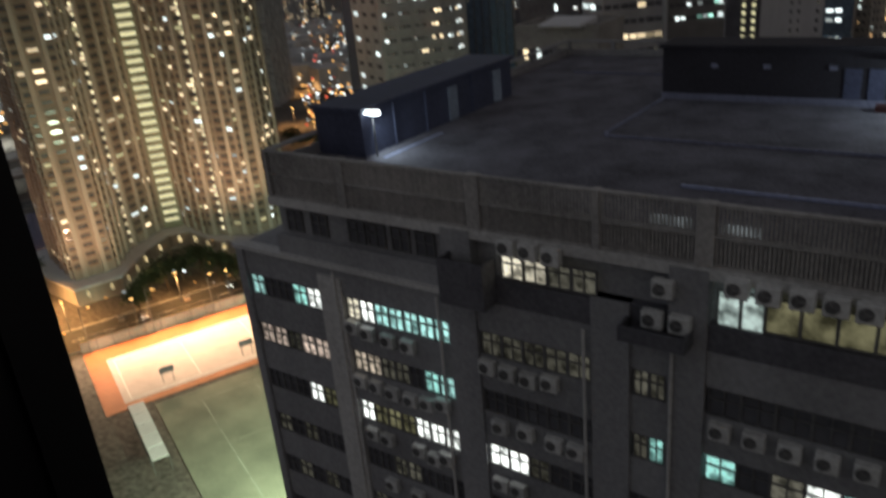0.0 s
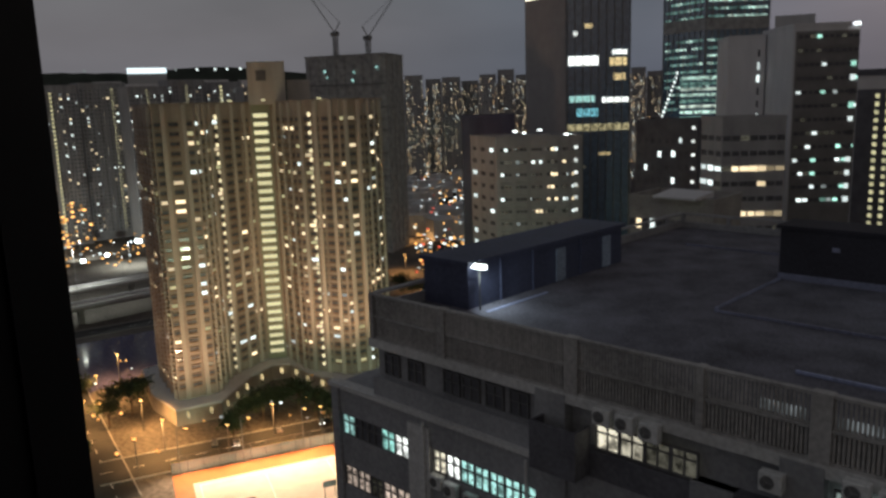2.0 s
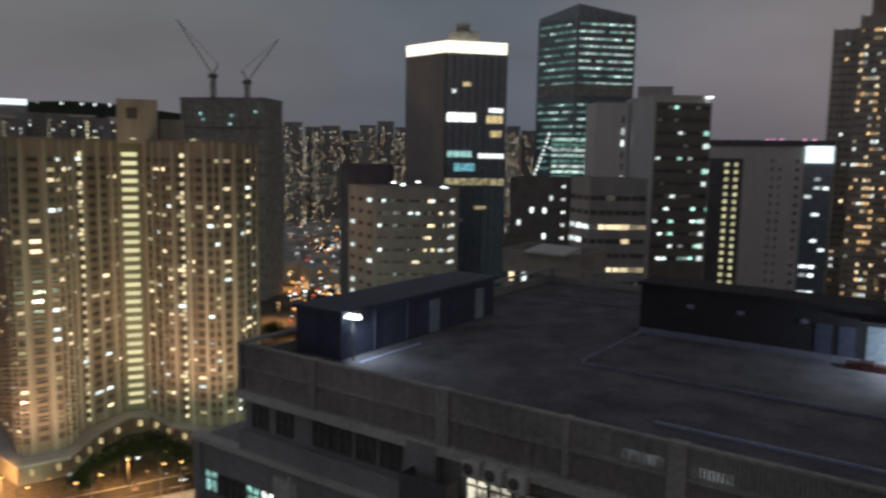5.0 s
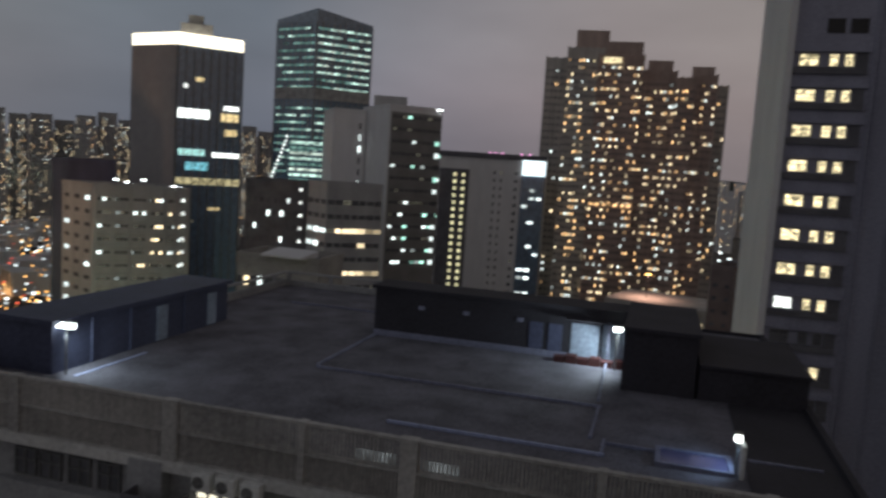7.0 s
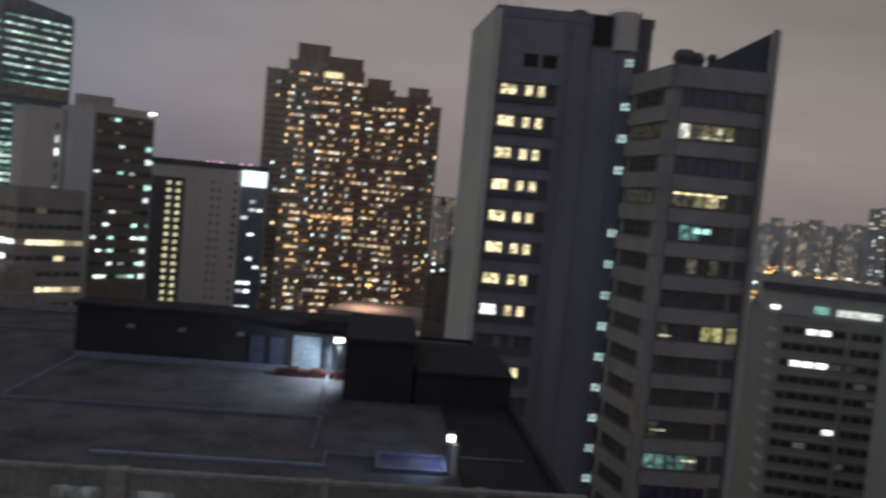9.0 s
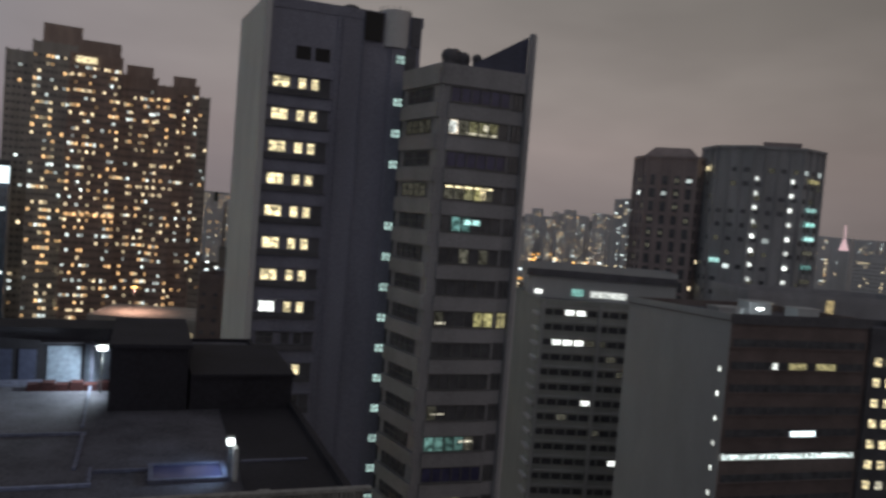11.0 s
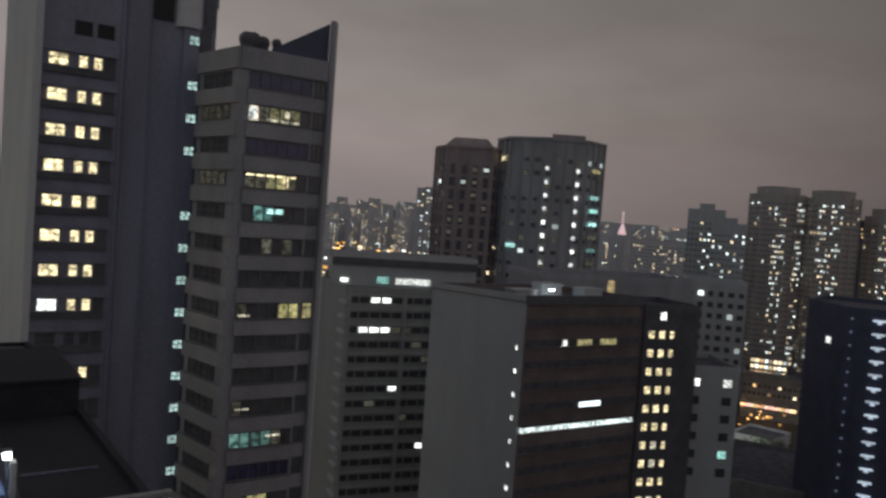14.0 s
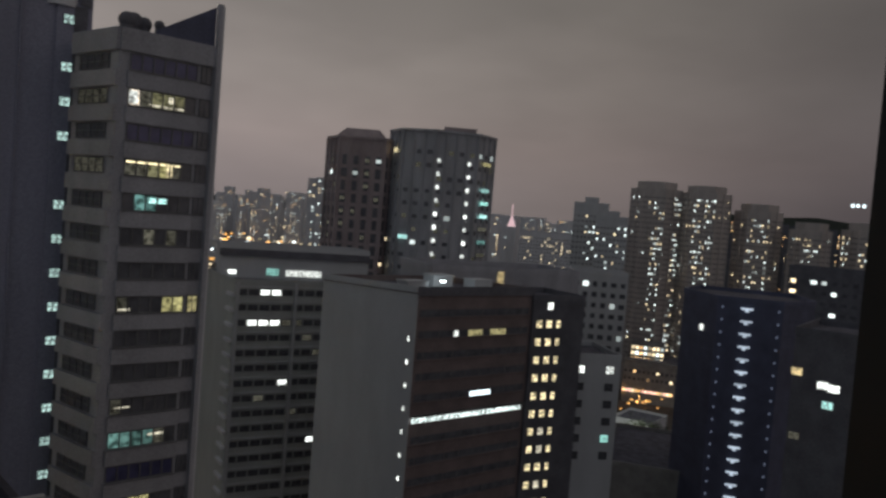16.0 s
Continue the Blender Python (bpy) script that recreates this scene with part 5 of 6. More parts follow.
for u, d, h in ((0.12, 6.0, 1.5), (0.42, 9.0, 2.3), (0.72, 7.0, 1.7)):
    q = f[1].spot(W * u, Z, -d)
    bm = bmesh.new()
    box(bm, -2.2, 2.2, -1.5, 1.5, 0.06, h, 0, q)
    box(bm, -2.4, 2.4, -1.7, 1.7, h, h + 0.15, 0, q)
    part("roof_house", bm, "greywall", rf, "low grey roof house")
for i in range(11):
    z = Z - 3.2 - i * 3.5
    on_face("window_band", rf, f[1], W * 0.02, W * 0.97, z - 0.6, z + 0.6, 0.06, 0.06, "pane")
    on_face("sill_band", rf, f[1], W * 0.0, W * 0.99, z - 0.85, z - 0.6, 0.25, 0.25, "red")
    for j in range(8):
        on_face("mullion", rf, f[1], W * (0.06 + 0.12 * j), W * (0.06 + 0.12 * j) + 0.12, z - 0.6, z + 0.6, 0.12, 0.05, "frame")
z = Z - 3.2 - 3.5 * 1
for u0, u1, g in ((0.3, 0.34, "whitewin"), (0.42, 0.55, "olivewarm"), (0.62, 0.76, "olivewarm")):
    on_face("lit_pane", rf, f[1], W * u0, W * u1, z - 0.5, z + 0.5, 0.1, 0.04, g)
z = Z - 3.2 - 3.5 * 4
M["stripled"] = glow("tube_light", (0.85, 1.0, 0.97), 1.3, 0.3, 2.0)
on_face("lit_pane", rf, f[1], W * 0.48, W * 0.66, z - 0.75, z + 0.25, 0.1, 0.04, "sign", "very bright window")
for j in range(8):
    on_face("strip_light", rf, f[1], W * (0.0 + 0.118 * j) + 0.15, W * (0.118 * (j + 1)) - 0.15, z - 3.9, z - 3.0, 0.7, 0.3, "stripled", "row of bright tube lights")
on_face("canopy", rf, f[1], 0, W * 0.97, z - 2.95, z - 2.8, 1.1, 1.1, "steel")
p = at(-43.6, 131)
flood("roof_flood", "white floodlight on the red factory roof", p[0], p[1], Z + 1.9, p[0] + 2, p[1] + 3, Z, 500, WHITE_LED, w=1.2, base=Z, group="red factory lamps")
bx = front_block(at(-42.8, 150), at(-53.5, 168), 16)
o, f2 = tower("roof_plant_block", "flat dark roof block with a lit doorway", "building", bx, level(-3.75, 158), "greypink")
on_face("lit_doorway", o, f2[0], f2[0].width * 0.42, f2[0].width * 0.46, level(-4.6, 158), level(-3.7, 158), 0.15, 0.15, "warm")
on_face("lit_doorway", o, f2[0], f2[0].width * 0.05, f2[0].width * 0.13, level(-4.8, 158), level(-4.2, 158), 0.15, 0.15, "warm")
# its stair end with three columns of warm windows
se = front_block(at(-50.4, 142.5), at(-54.1, 149), 14)
o, f2 = tower("stair_block", "dark stair block with columns of yellow windows", "building", se, level(-5.5, 145), "dark")
W = f2[0].width
for i in range(12):
    z = level(-7.2, 145) - (i - 1) * 3.35
    for j, u in enumerate((0.13, 0.32, 0.5)):
        if i == 0 and j != 1:
            continue
        window(o, f2[0], W * u, z, 1.15 if j != 2 else 0.8, 1.35, ("yellow", "yellow", "warm2", "pane")[RNG.choice((0, 0, 1, 2))] if i else "whitewin", 1, 0.6, 0.06)
# small grey block beside it
P = front_block(at(-53.2, 152), at(-57.0, 156), 16)
o, f2 = tower("grey_end_block", "grey block with few windows and a lit one", "building", P, level(-9.4, 154), "greywall")
W = f2[0].width
for i in range(6):
    for u in (0.25, 0.8):
        g = "whitewin" if (i, u) in ((0, 0.8), (0, 0.25)) else ("teal" if (i, u) == (4, 0.8) else "pane")
        window(o, f2[0], W * u, level(-9.4, 154) - 2 - i * 3.4, 1.6, 1.4, g, 1, 0.5, 0.06)
P = front_block(at(-53.0, 260), at(-57.0, 262), 20)
o, f2 = tower("teal_lit_block", "grey office block with teal-lit windows", "building", P, level(-3.3, 261), "greywall")
far_windows(o, f2[0], 30, level(-3.6, 261), 3.5, 6, 0.6, 0.5, ["pane", "far_teal", "far_white"], [7, 1, 1], RNG)

# ---- big octagonal block ----
ob8 = thing("octagon_block", *at(-40, 225), 0, "large faceted block with hipped roofs and white window columns", "tower")
M["dullred"] = surface("dull_red_tile", (0.42, 0.35, 0.35), 0.8, streak=0.2)
P1 = [at(-34.45, 226), at(-35.3, 218), at(-38.6, 216), at(-39.3, 222), at(-38.6, 245), at(-35, 246)]
P2 = [at(-39.0, 222), at(-39.9, 214), at(-42.3, 211), at(-45.4, 214), at(-46.6, 222), at(-46, 246), at(-39.6, 246)]
M["bluegrey2"] = surface("slate_tile", (0.43, 0.435, 0.46), 0.75, streak=0.2)
for P, el, mat in ((P1, 5.15, "dullred"), (P2, 5.95, "bluegrey2")):
    top = level(el, 217)
    bm = bmesh.new()
    prism(bm, P, 0, top)
    part("wall", bm, mat, ob8)
    cx, cy = sum(p[0] for p in P) / len(P), sum(p[1] for p in P) / len(P)
    bm = bmesh.new()
    prism(bm, [(cx + (x - cx) * 1.04, cy + (y - cy) * 1.04) for x, y in P], top, top + 0.7)
    part("cornice", bm, mat, ob8)
    for i in range(len(P) - 2):
        fc = Face(P[i], P[i + 1])
        n = max(2, int(fc.width / 2.6))
        if mat == "dullred":
            far_windows(ob8, fc, 40, top - 1.5, 3.55, n, 0.5, 0.8, ["pane"], [1], RNG)
            far_windows(ob8, fc, 40, top - 1.5, 3.55, n, 0.42, 0.32, [None, "far_warm", "dim", "far_white"], [14, 1.2, 3, 1.2], RNG, 0.14)
        else:
            far_windows(ob8, fc, 40, top - 2, 3.55, n, 0.5, 0.36, [None, "pane", "dim", "far_white"], [6 if i < 2 else 2, 5, 1.5, 0.4], RNG)
        for j in range(n + 1):
            on_face("rib", ob8, fc, fc.width * j / n - 0.25, fc.width * j / n + 0.25, 0, top, 0.45, 0.45, mat)
top = level(5.15, 217)
bm = bmesh.new()
prism(bm, [at(-35.0, 220), at(-38.7, 219), at(-38.6, 240), at(-35.2, 240)], top + 0.7, [top + 3.4] * 4)
v = bm.verts[:]
for q in v:
    if q.co.z > top + 2:
        q.co.x += (at(-37, 228)[0] - q.co.x) * 0.35
        q.co.y += (at(-37, 228)[1] - q.co.y) * 0.35
part("hipped_roof", bm, "dullred", ob8)
bm = bmesh.new()
prism(bm, [at(-42.8, 219), at(-45.2, 220), at(-45, 236), at(-42.8, 236)], level(5.95, 217) + 0.7, level(6.35, 219) + 0.8)
part("roof_house", bm, "dullred", ob8)
f2, f4 = Face(P2[1], P2[2]), Face(P2[3], P2[4])
for i in range(9):
    z = level(4.0, 214) - i * 3.62
    window(ob8, Face(P2[2], P2[3]), 1.0, z, 0.85, 1.0, "whitewin", 0, 0.0, 0.5)
    window(ob8, Face(P2[2], P2[3]), Face(P2[2], P2[3]).width * 0.8, z - 0.2, 0.9, 1.0, "whitewin", 0, 0.0, 0.5)
    if i != 1:
        window(ob8, f4, f4.width * 0.5, z + 0.3, f4.width * 0.5, 1.0, ("olivewarm", ".", "cool", "teal", "cool", "dim", "teal3", "dim", "dim")[i], 1, 0.0, 0.5)
window(ob8, Face(P2[0], P2[1]), 5.2, level(4.6, 217), 2.6, 1.3, "yellow", 1, 0.0, 0.5)
window(ob8, f2, f2.width * 0.2, level(-1.7, 214), 2.6, 1.1, "cool", 1, 0.0, 0.5)

# ---- round-fronted twin towers and their neighbours ----
M["roundtile"] = surface("pale_brown_tile", (0.52, 0.47, 0.44), 0.8, streak=0.3, amount=0.15)


def round_tower(b, half, d, el, lit, label):
    cx, cy = at(b, d)
    r = math.tan(radians(half)) * d
    ob = thing("round_tower", cx, cy, 0, label, "tower", "round housing towers")
    top = level(el, d)
    pts = []
    for i in range(14):
        a = 2 * math.pi * i / 14
        rr = r * (1.0 if i % 2 else 0.9)
        pts.append((cx + rr * math.cos(a), cy + rr * math.sin(a)))
    bm = bmesh.new()
    prism(bm, pts, 0, top)
    part("shaft", bm, "roundtile", ob)
    bm = bmesh.new()
    prism(bm, [(cx + (x - cx) * 0.8, cy + (y - cy) * 0.8) for x, y in pts], top, top + 4)
    part("crown_ring", bm, "roundtile", ob)
    for i in range(14):
        fc = Face(pts[i], pts[(i + 1) % 14])
        mid = (fc.a + fc.b) / 2
        out = Vector((mid.x - cx, mid.y - cy, 0))
        if out.dot(Vector((cx, cy, 0))) > 0:
            continue
        facing = -out.normalized().dot(Vector((cx, cy, 0)).normalized())
        busy = 0.95 < facing < 0.995 or (i % 5 == 0 and facing > 0.5)
        far_windows(ob, fc, 15, top - 2, 2.9, 4, 0.42, 0.38, ["pane", "far_warm", "far_white"], [9, 2.5, lit] if busy else [60, 1.2, 1], RNG)
        on_face("rib", ob, fc, -0.5, 0.5, 0, top, 0.5, 0.5, "roundtile")
    return ob


round_tower(-58.45, 1.75, 470, 3.1, 5, "tall round-fronted housing tower with lit flats")
round_tower(-61.8, 1.65, 470, 3.0, 5, "tall round-fronted housing tower with lit flats")
round_tower(-65.3, 1.55, 480, 2.0, 3, "dark round-fronted housing tower")
round_tower(-68.6, 1.3, 470, 1.0, 3, "dark round-fronted housing tower")
round_tower(-72.0, 1.6, 480, 1.2, 3, "dark round-fronted housing tower")
P = front_block(at(-57.2, 430), at(-63.6, 430), 30)
o, f = tower("twin_podium", "podium with a glowing orange frontage", "building", P, level(-9.3, 430), "concrete")
far_windows(o, f[0], 11, level(-9.5, 430), 4.0, 20, 0.6, 0.4, ["pane", "far_orange", "far_warm"], [14, 1, 1], RNG)
M["pinkshop"] = glow("shop_pink", (1.0, 0.55, 0.42), 1.6, 0.5, 0, True)
far_windows(o, f[0], 4.5, 8.5, 4.0, 16, 0.9, 0.4, ["far_orange", "pinkshop", "far_warm"], [2, 5, 2], RNG, u0=0.0, u1=0.55)
P = front_block(at(-57.6, 448), at(-59.9, 448), 4)
o, f = tower("tower_lobby", "brightly lit lobby at the foot of the round tower", "building", P, 30, "concrete", base=level(-9.3, 430))
far_windows(o, f[0], level(-9.2, 448), 29.5, 3.2, 8, 0.8, 0.6, ["far_warm", "far_orange", "far_white"], [4, 2, 1], RNG)
for b0, b1, el, d in ((-52.7, -55.2, 1.7, 430), (-54.4, -56.6, 0.8, 400)):
    P = front_block(at(b0, d), at(b1, d), 20)
    o, f = tower("mid_housing_block", "housing block with stepped top and lit flats", "tower", P, level(el, d), "greywall", "far housing")
    far_windows(o, f[0], 10, level(el, d) - 2, 2.9, 9, 0.4, 0.38, ["pane", "far_white", "far_warm"], [9, 2, 1], RNG)
    p = front_block(at((b0 + b1) / 2 + 0.5, d + 4), at((b0 + b1) / 2 - 0.5, d + 4), 8)
    bm = bmesh.new()
    prism(bm, p, level(el, d), level(el + 0.55, d))
    part("roof_house", bm, "greywall", o)

# ---- indigo block with pale lights ----
P = [at(-60.9, 205), at(-63.2, 190), at(-67.4, 192), at(-69.3, 206), at(-68, 225), at(-62, 224)]
Z = level(-4.25, 191)
ib, f = tower("indigo_block", "indigo tiled block with columns of pale lights", "tower", P, Z, "purple")
W = f[1].width
on_face("light_panel", ib, f[1], W * 0.18, W * 0.82, 10, Z - 2.5, 0.15, 0.15, "purple")
M["violet"] = glow("pale_violet_lamp", (0.72, 0.85, 1.0), 0.6, 0.3)
for i in range(16):
    z = level(-4.75, 191) - i * 2.92
    on_face("wall_lamp", ib, f[1], W * 0.36, W * 0.54, z, z + 0.45, 0.5, 0.3, "violet", "pale lamp bar")
    on_face("wall_lamp", ib, f[1], W * 0.42, W * 0.48, z - 0.5, z, 0.5, 0.3, "violet")
    on_face("side_lamp", ib, f[1], W * 0.06, W * 0.09, z, z + 0.5, 0.4, 0.3, "bluelight")
    on_face("side_lamp", ib, f[1], W * 0.92, W * 0.95, z, z + 0.5, 0.4, 0.3, "bluelight")
    for fc in (f[0], f[2]):
        on_face("tile_band", ib, fc, 0, fc.width, z + 0.9, z + 1.1, 0.12, 0.12, "purple")
window(ib, f[0], f[0].width * 0.62, level(-6.25, 196), 2.0, 1.5, "whitewin", 0, 0.0, 0.1)
# dark block beyond it with a few very bright windows
P = front_block(at(-68.3, 130), at(-78.0, 128), 20)
o, f = tower("dark_near_block", "dark block with a few bright windows", "building", P, level(-6.0, 129), "dark")
for u, el, g in ((0.03, -8.35, "warm"), (0.2, -9.0, "whitewin"), (0.27, -9.1, "whitewin"), (0.24, -10.2, "cool"), (0.05, -12.5, "dim")):
    window(o, f[0], f[0].width * u, level(el, 131), 1.5, 1.1, g, 1, 0.0, 0.1)
P = front_block(at(-67.5, 330), at(-75.0, 330), 20)
o, f = tower("lit_band_block", "low block with a band of bluish light", "building", P, level(-1.6, 330), "dark")
far_windows(o, f[0], 40, level(-2, 330), 4, 12, 0.6, 0.4, ["pane", "far_warm", "far_white"], [5, 1, 1], RNG)

# low roofs in the gap between the blocks
P = front_block(at(-56.7, 350), at(-59.4, 344), 22)
o, f = tower("low_shed", "low pale shed with lit open front", "building", P, 9.0, "white")
for i in range(5):
    u = f[0].width * (0.06 + 0.18 * i)
    on_face("lit_front", o, f[0], u, u + f[0].width * 0.15, 0.5, 3.6, 0.2, 0.2, "coolsoft", "lit open bay")
# Unseen spot hung before the shed, added to brighten its front.
lamp("shed_light", (*at(-58.2, 322), 22), 9000, (0.95, 1.0, 0.9), "SPOT", 0.4, (*at(-58.1, 347), 4), 70)
P = front_block(at(-56.5, 200), at(-63.0, 200), 40)
o, f = tower("low_hall", "low dark hall roof", "building", P, level(-16.5, 200), "concrete")

# ---- far distance ----
# Default wall is paler than the concrete, to imitate distance haze.
def far_city(name, b0, b1, d0, d1, el0, el1, n, label, mats, weights, wall="white"):
    """A crowd of far towers, too many to count, with their lit windows."""
    rng = random.Random(int(b0 * 10 + d0))
    vs, fs, mi = [], [], []
    names = [wall] + mats
    for _ in range(n):
        b, d = rng.uniform(b0, b1), rng.uniform(d0, d1)
        top = level(rng.uniform(el0, el1), d)
        w = rng.uniform(14, 34)
        m = Matrix.Translation((*at(b, d), 0)) @ Matrix.Rotation(radians(b + rng.uniform(-25, 25)), 4, "Z")
        q = len(vs)
        for z in (0, top):
            for x, y in ((-w / 2, -9), (w / 2, -9), (w / 2, 9), (-w / 2, 9)):
                vs.append(m @ Vector((x, y, z)))
        for fc in ((0, 1, 5, 4), (1, 2, 6, 5), (2, 3, 7, 6), (3, 0, 4, 7), (4, 5, 6, 7)):
            fs.append([q + i for i in fc])
            mi.append(0)
        s = 3.2 * max(1.0, d / 1400)
        busy = [rng.choice((0.2, 0.5, 1.0, 2.6)) for _ in range(7)]
        for r in range(int(top / s)):
            for c in range(int(w / s)):
                if rng.random() < 0.2 * busy[c % 7]:
                    k = rng.choices(range(len(mats)), weights)[0]
                    x, z = -w / 2 + s * (c + 0.5), s * (r + 0.5)
                    q = len(vs)
                    for dx, dz in ((-0.19, -0.19), (0.19, -0.19), (0.19, 0.19), (-0.19, 0.19)):
                        vs.append(m @ Vector((x + dx * s, -9.15, z + dz * s)))
                    fs.append([q, q + 1, q + 2, q + 3])
                    mi.append(k + 1)
    me = bpy.data.meshes.new(name)
    me.from_pydata(vs, [], fs)
    for x in names:
        me.materials.append(M[x])
    me.polygons.foreach_set("material_index", mi)
    return tagged(new(name, me), label, "skyline", kind="stuff")


far_city("far_city", -26, -34, 1500, 2600, -0.6, 1.0, 60, "hazy far housing towers with dim lights", ["far_warm", "far_white", "far_orange"], [3, 2, 1])
far_city("far_city", -33.0, -34.6, 680, 720, 1.6, 2.1, 3, "far pale housing towers with lit flats", ["far_warm", "far_white"], [2, 3])
far_city("far_city", -46.5, -57, 900, 1900, -1.2, 0.5, 60, "far low city with lit windows", ["far_warm", "far_white", "far_orange"], [3, 2, 1])
far_city("far_city", -62, -76, 700, 1300, -1.5, 1.4, 40, "far housing on the hillside with warm lights", ["far_warm", "far_orange"], [2, 3], "dark")
far_city("far_city", -3.4, -6.0, 1100, 1800, -1.0, 0.7, 14, "far city in the gap between towers", ["far_warm", "far_orange", "far_white"], [3, 2, 1])
far_city("far_city", 48, 29, 950, 1500, 0.2, 1.7, 60, "dense far housing with yellow windows", ["far_warm", "far_orange", "far_white"], [4, 2, 1])
far_city("far_city", 80, 55, 700, 1100, 0.5, 2.1, 50, "far grey housing beyond the river", ["far_warm", "far_white"], [2, 2])

P = front_block(at(-48.9, 800), at(-53.4, 800), 20)
o, f = tower("long_slab", "long pale slab of flats", "building", P, level(-0.6, 800), "white")
far_windows(o, f[0], 30, level(-0.9, 800), 3.5, 22, 0.4, 0.4, ["pane", "far_warm"], [6, 1], RNG)
p = at(-48.27, 860)
sp = thing("spire", p[0], p[1], 0, "slender spire lit pink", "tower")
bm = bmesh.new()
prism(bm, [at(-48.55, 856), at(-48.0, 856), at(-48.0, 864), at(-48.55, 864)], 0, level(-0.35, 860))
part("base", bm, "white", sp)
# The needle glows by itself in place of pink floodlighting.
M["pinkspire"] = glow("spire_floodlit", (1.0, 0.68, 0.72), 0.75, 0.1)
bm = bmesh.new()
bmesh.ops.create_cone(bm, cap_ends=True, segments=8, radius1=4.6, radius2=0.5, depth=13, matrix=Matrix.Translation((*p, level(-0.35, 860) + 6.5)))
tube(bm, (*p, level(-0.35, 860) + 12), (*p, level(1.3, 860)), 0.6, 6)
part("needle", bm, "pinkspire", sp, "pink lit needle")

# wooded hills
def hill(b0, b1, d, el0, el1, seed, label):
    rng = random.Random(seed)
    n = 60
    vs, fs = [], []
    for i in range(n + 1):
        k = i / n
        el = el0 + (el1 - el0) * k + 0.35 * math.sin(k * 7 + seed) + 0.15 * math.sin(k * 23 + seed) + rng.uniform(-0.05, 0.05)
        b = b0 + (b1 - b0) * k
        for dd, z in ((d - 380, -1), (d - 120, level(el, d) * 0.62), (d, level(el, d)), (d + 300, -1)):
            vs.append((*at(b, dd), z))
        if i:
            for j in range(3):
                q = (i - 1) * 4 + j
                fs.append((q, q + 4, q + 5, q + 1))
    me = bpy.data.meshes.new("hill")
    me.from_pydata(vs, [], fs)
    me.materials.append(M["hill"])
    return tagged(new("hill", me), label, "hill", kind="structure")


hill(90, 50, 1500, 2.3, 2.5, 3, "dark wooded ridge behind the housing")
hill(52, -8, 3000, 0.3, 0.1, 8, "far dark ridge behind the city")
hill(-8, -62, 3800, -0.1, -0.1, 5, "far dark ridge across the harbour")
hill(-60, -95, 1700, 1.6, 2.6, 2, "dark wooded hill")
P = front_block(at(65.4, 1300), at(62.9, 1300), 20)
o, f = tower("hilltop_building", "long hilltop building with a bright white band", "building", P, level(2.85, 1300), "greywall", base=60)
on_face("light_band", o, f[0], 0, f[0].width, level(2.55, 1300), level(2.9, 1300), 1.0, 1.0, "sign")
bm = bmesh.new()
for b in (60.9, 59.7, 58.9, 62.3, 58.0, 72.0, 68.0, 70.6):
    p = at(b, 1300)
    bmesh.ops.create_uvsphere(bm, u_segments=6, v_segments=4, radius=2.2, matrix=Matrix.Translation((*p, level(2.75, 1300))))
tagged(part("hill_lights", bm, "far_white"), "small white lamps along the ridge", "lights", kind="stuff")
p = at(-71.2, 1200)
bm = bmesh.new()
for db in (-0.35, 0.0, 0.3):
    q = at(-71.2 + db, 1200)
    bmesh.ops.create_uvsphere(bm, u_segments=6, v_segments=4, radius=2.6, matrix=Matrix.Translation((*q, level(2.8, 1200))))
tagged(part("hill_lights", bm, "sign"), "bright lamps on the dark hill", "lights", kind="stuff")

# ---- streets at the foot of the estate ----
def flat(name, pts, z, mat, label, category, kind="structure"):
    bm = bmesh.new()
    prism(bm, pts, z - 0.1, z)
    return tagged(part(name, bm, mat), label, category, kind=kind)


def road(name, a, b, width, z, label):
    """A straight road with kerbs and a dashed middle line."""
    a, b = Vector(a), Vector(b)
    d = (b - a).normalized()
    n = Vector((-d.y, d.x)) * width / 2
    ob = flat(name, [tuple(a - n), tuple(b - n), tuple(b + n), tuple(a + n)], z, "asphalt", label, "road")
    for s in (-1, 1):
        bm = bmesh.new()
        e0, e1 = a + n * s, b + n * s
        o = n.normalized() * 0.4 * s
        prism(bm, [tuple(e0), tuple(e1), tuple(e1 + o), tuple(e0 + o)] if s < 0 else [tuple(e1), tuple(e0), tuple(e0 + o), tuple(e1 + o)], 0, z + 0.15)
        part("kerb", bm, "concrete", ob)
    bm = bmesh.new()
    k = 0.0
    while k < (b - a).length - 3:
        p, q = a + d * k, a + d * (k + 3)
        m = Vector((-d.y, d.x)) * 0.12
        prism(bm, [tuple(p - m), tuple(q - m), tuple(q + m), tuple(p + m)], z, z + 0.006)
        k += 8
    part("lane_line", bm, "paint", ob)
    return ob


road("road_estate", at(70, 208), at(40, 236), 14, 0.12, "two-lane road in front of the estate")
road("road_side", at(69, 190), at(72, 330), 10, 0.11, "side road curving to the river")
road("road_market", at(45, 330), at(43, 900), 16, 0.12, "street full of lights between the blocks")
road("road_river", at(80, 350), at(55, 380), 12, 0.1, "road along the nullah")


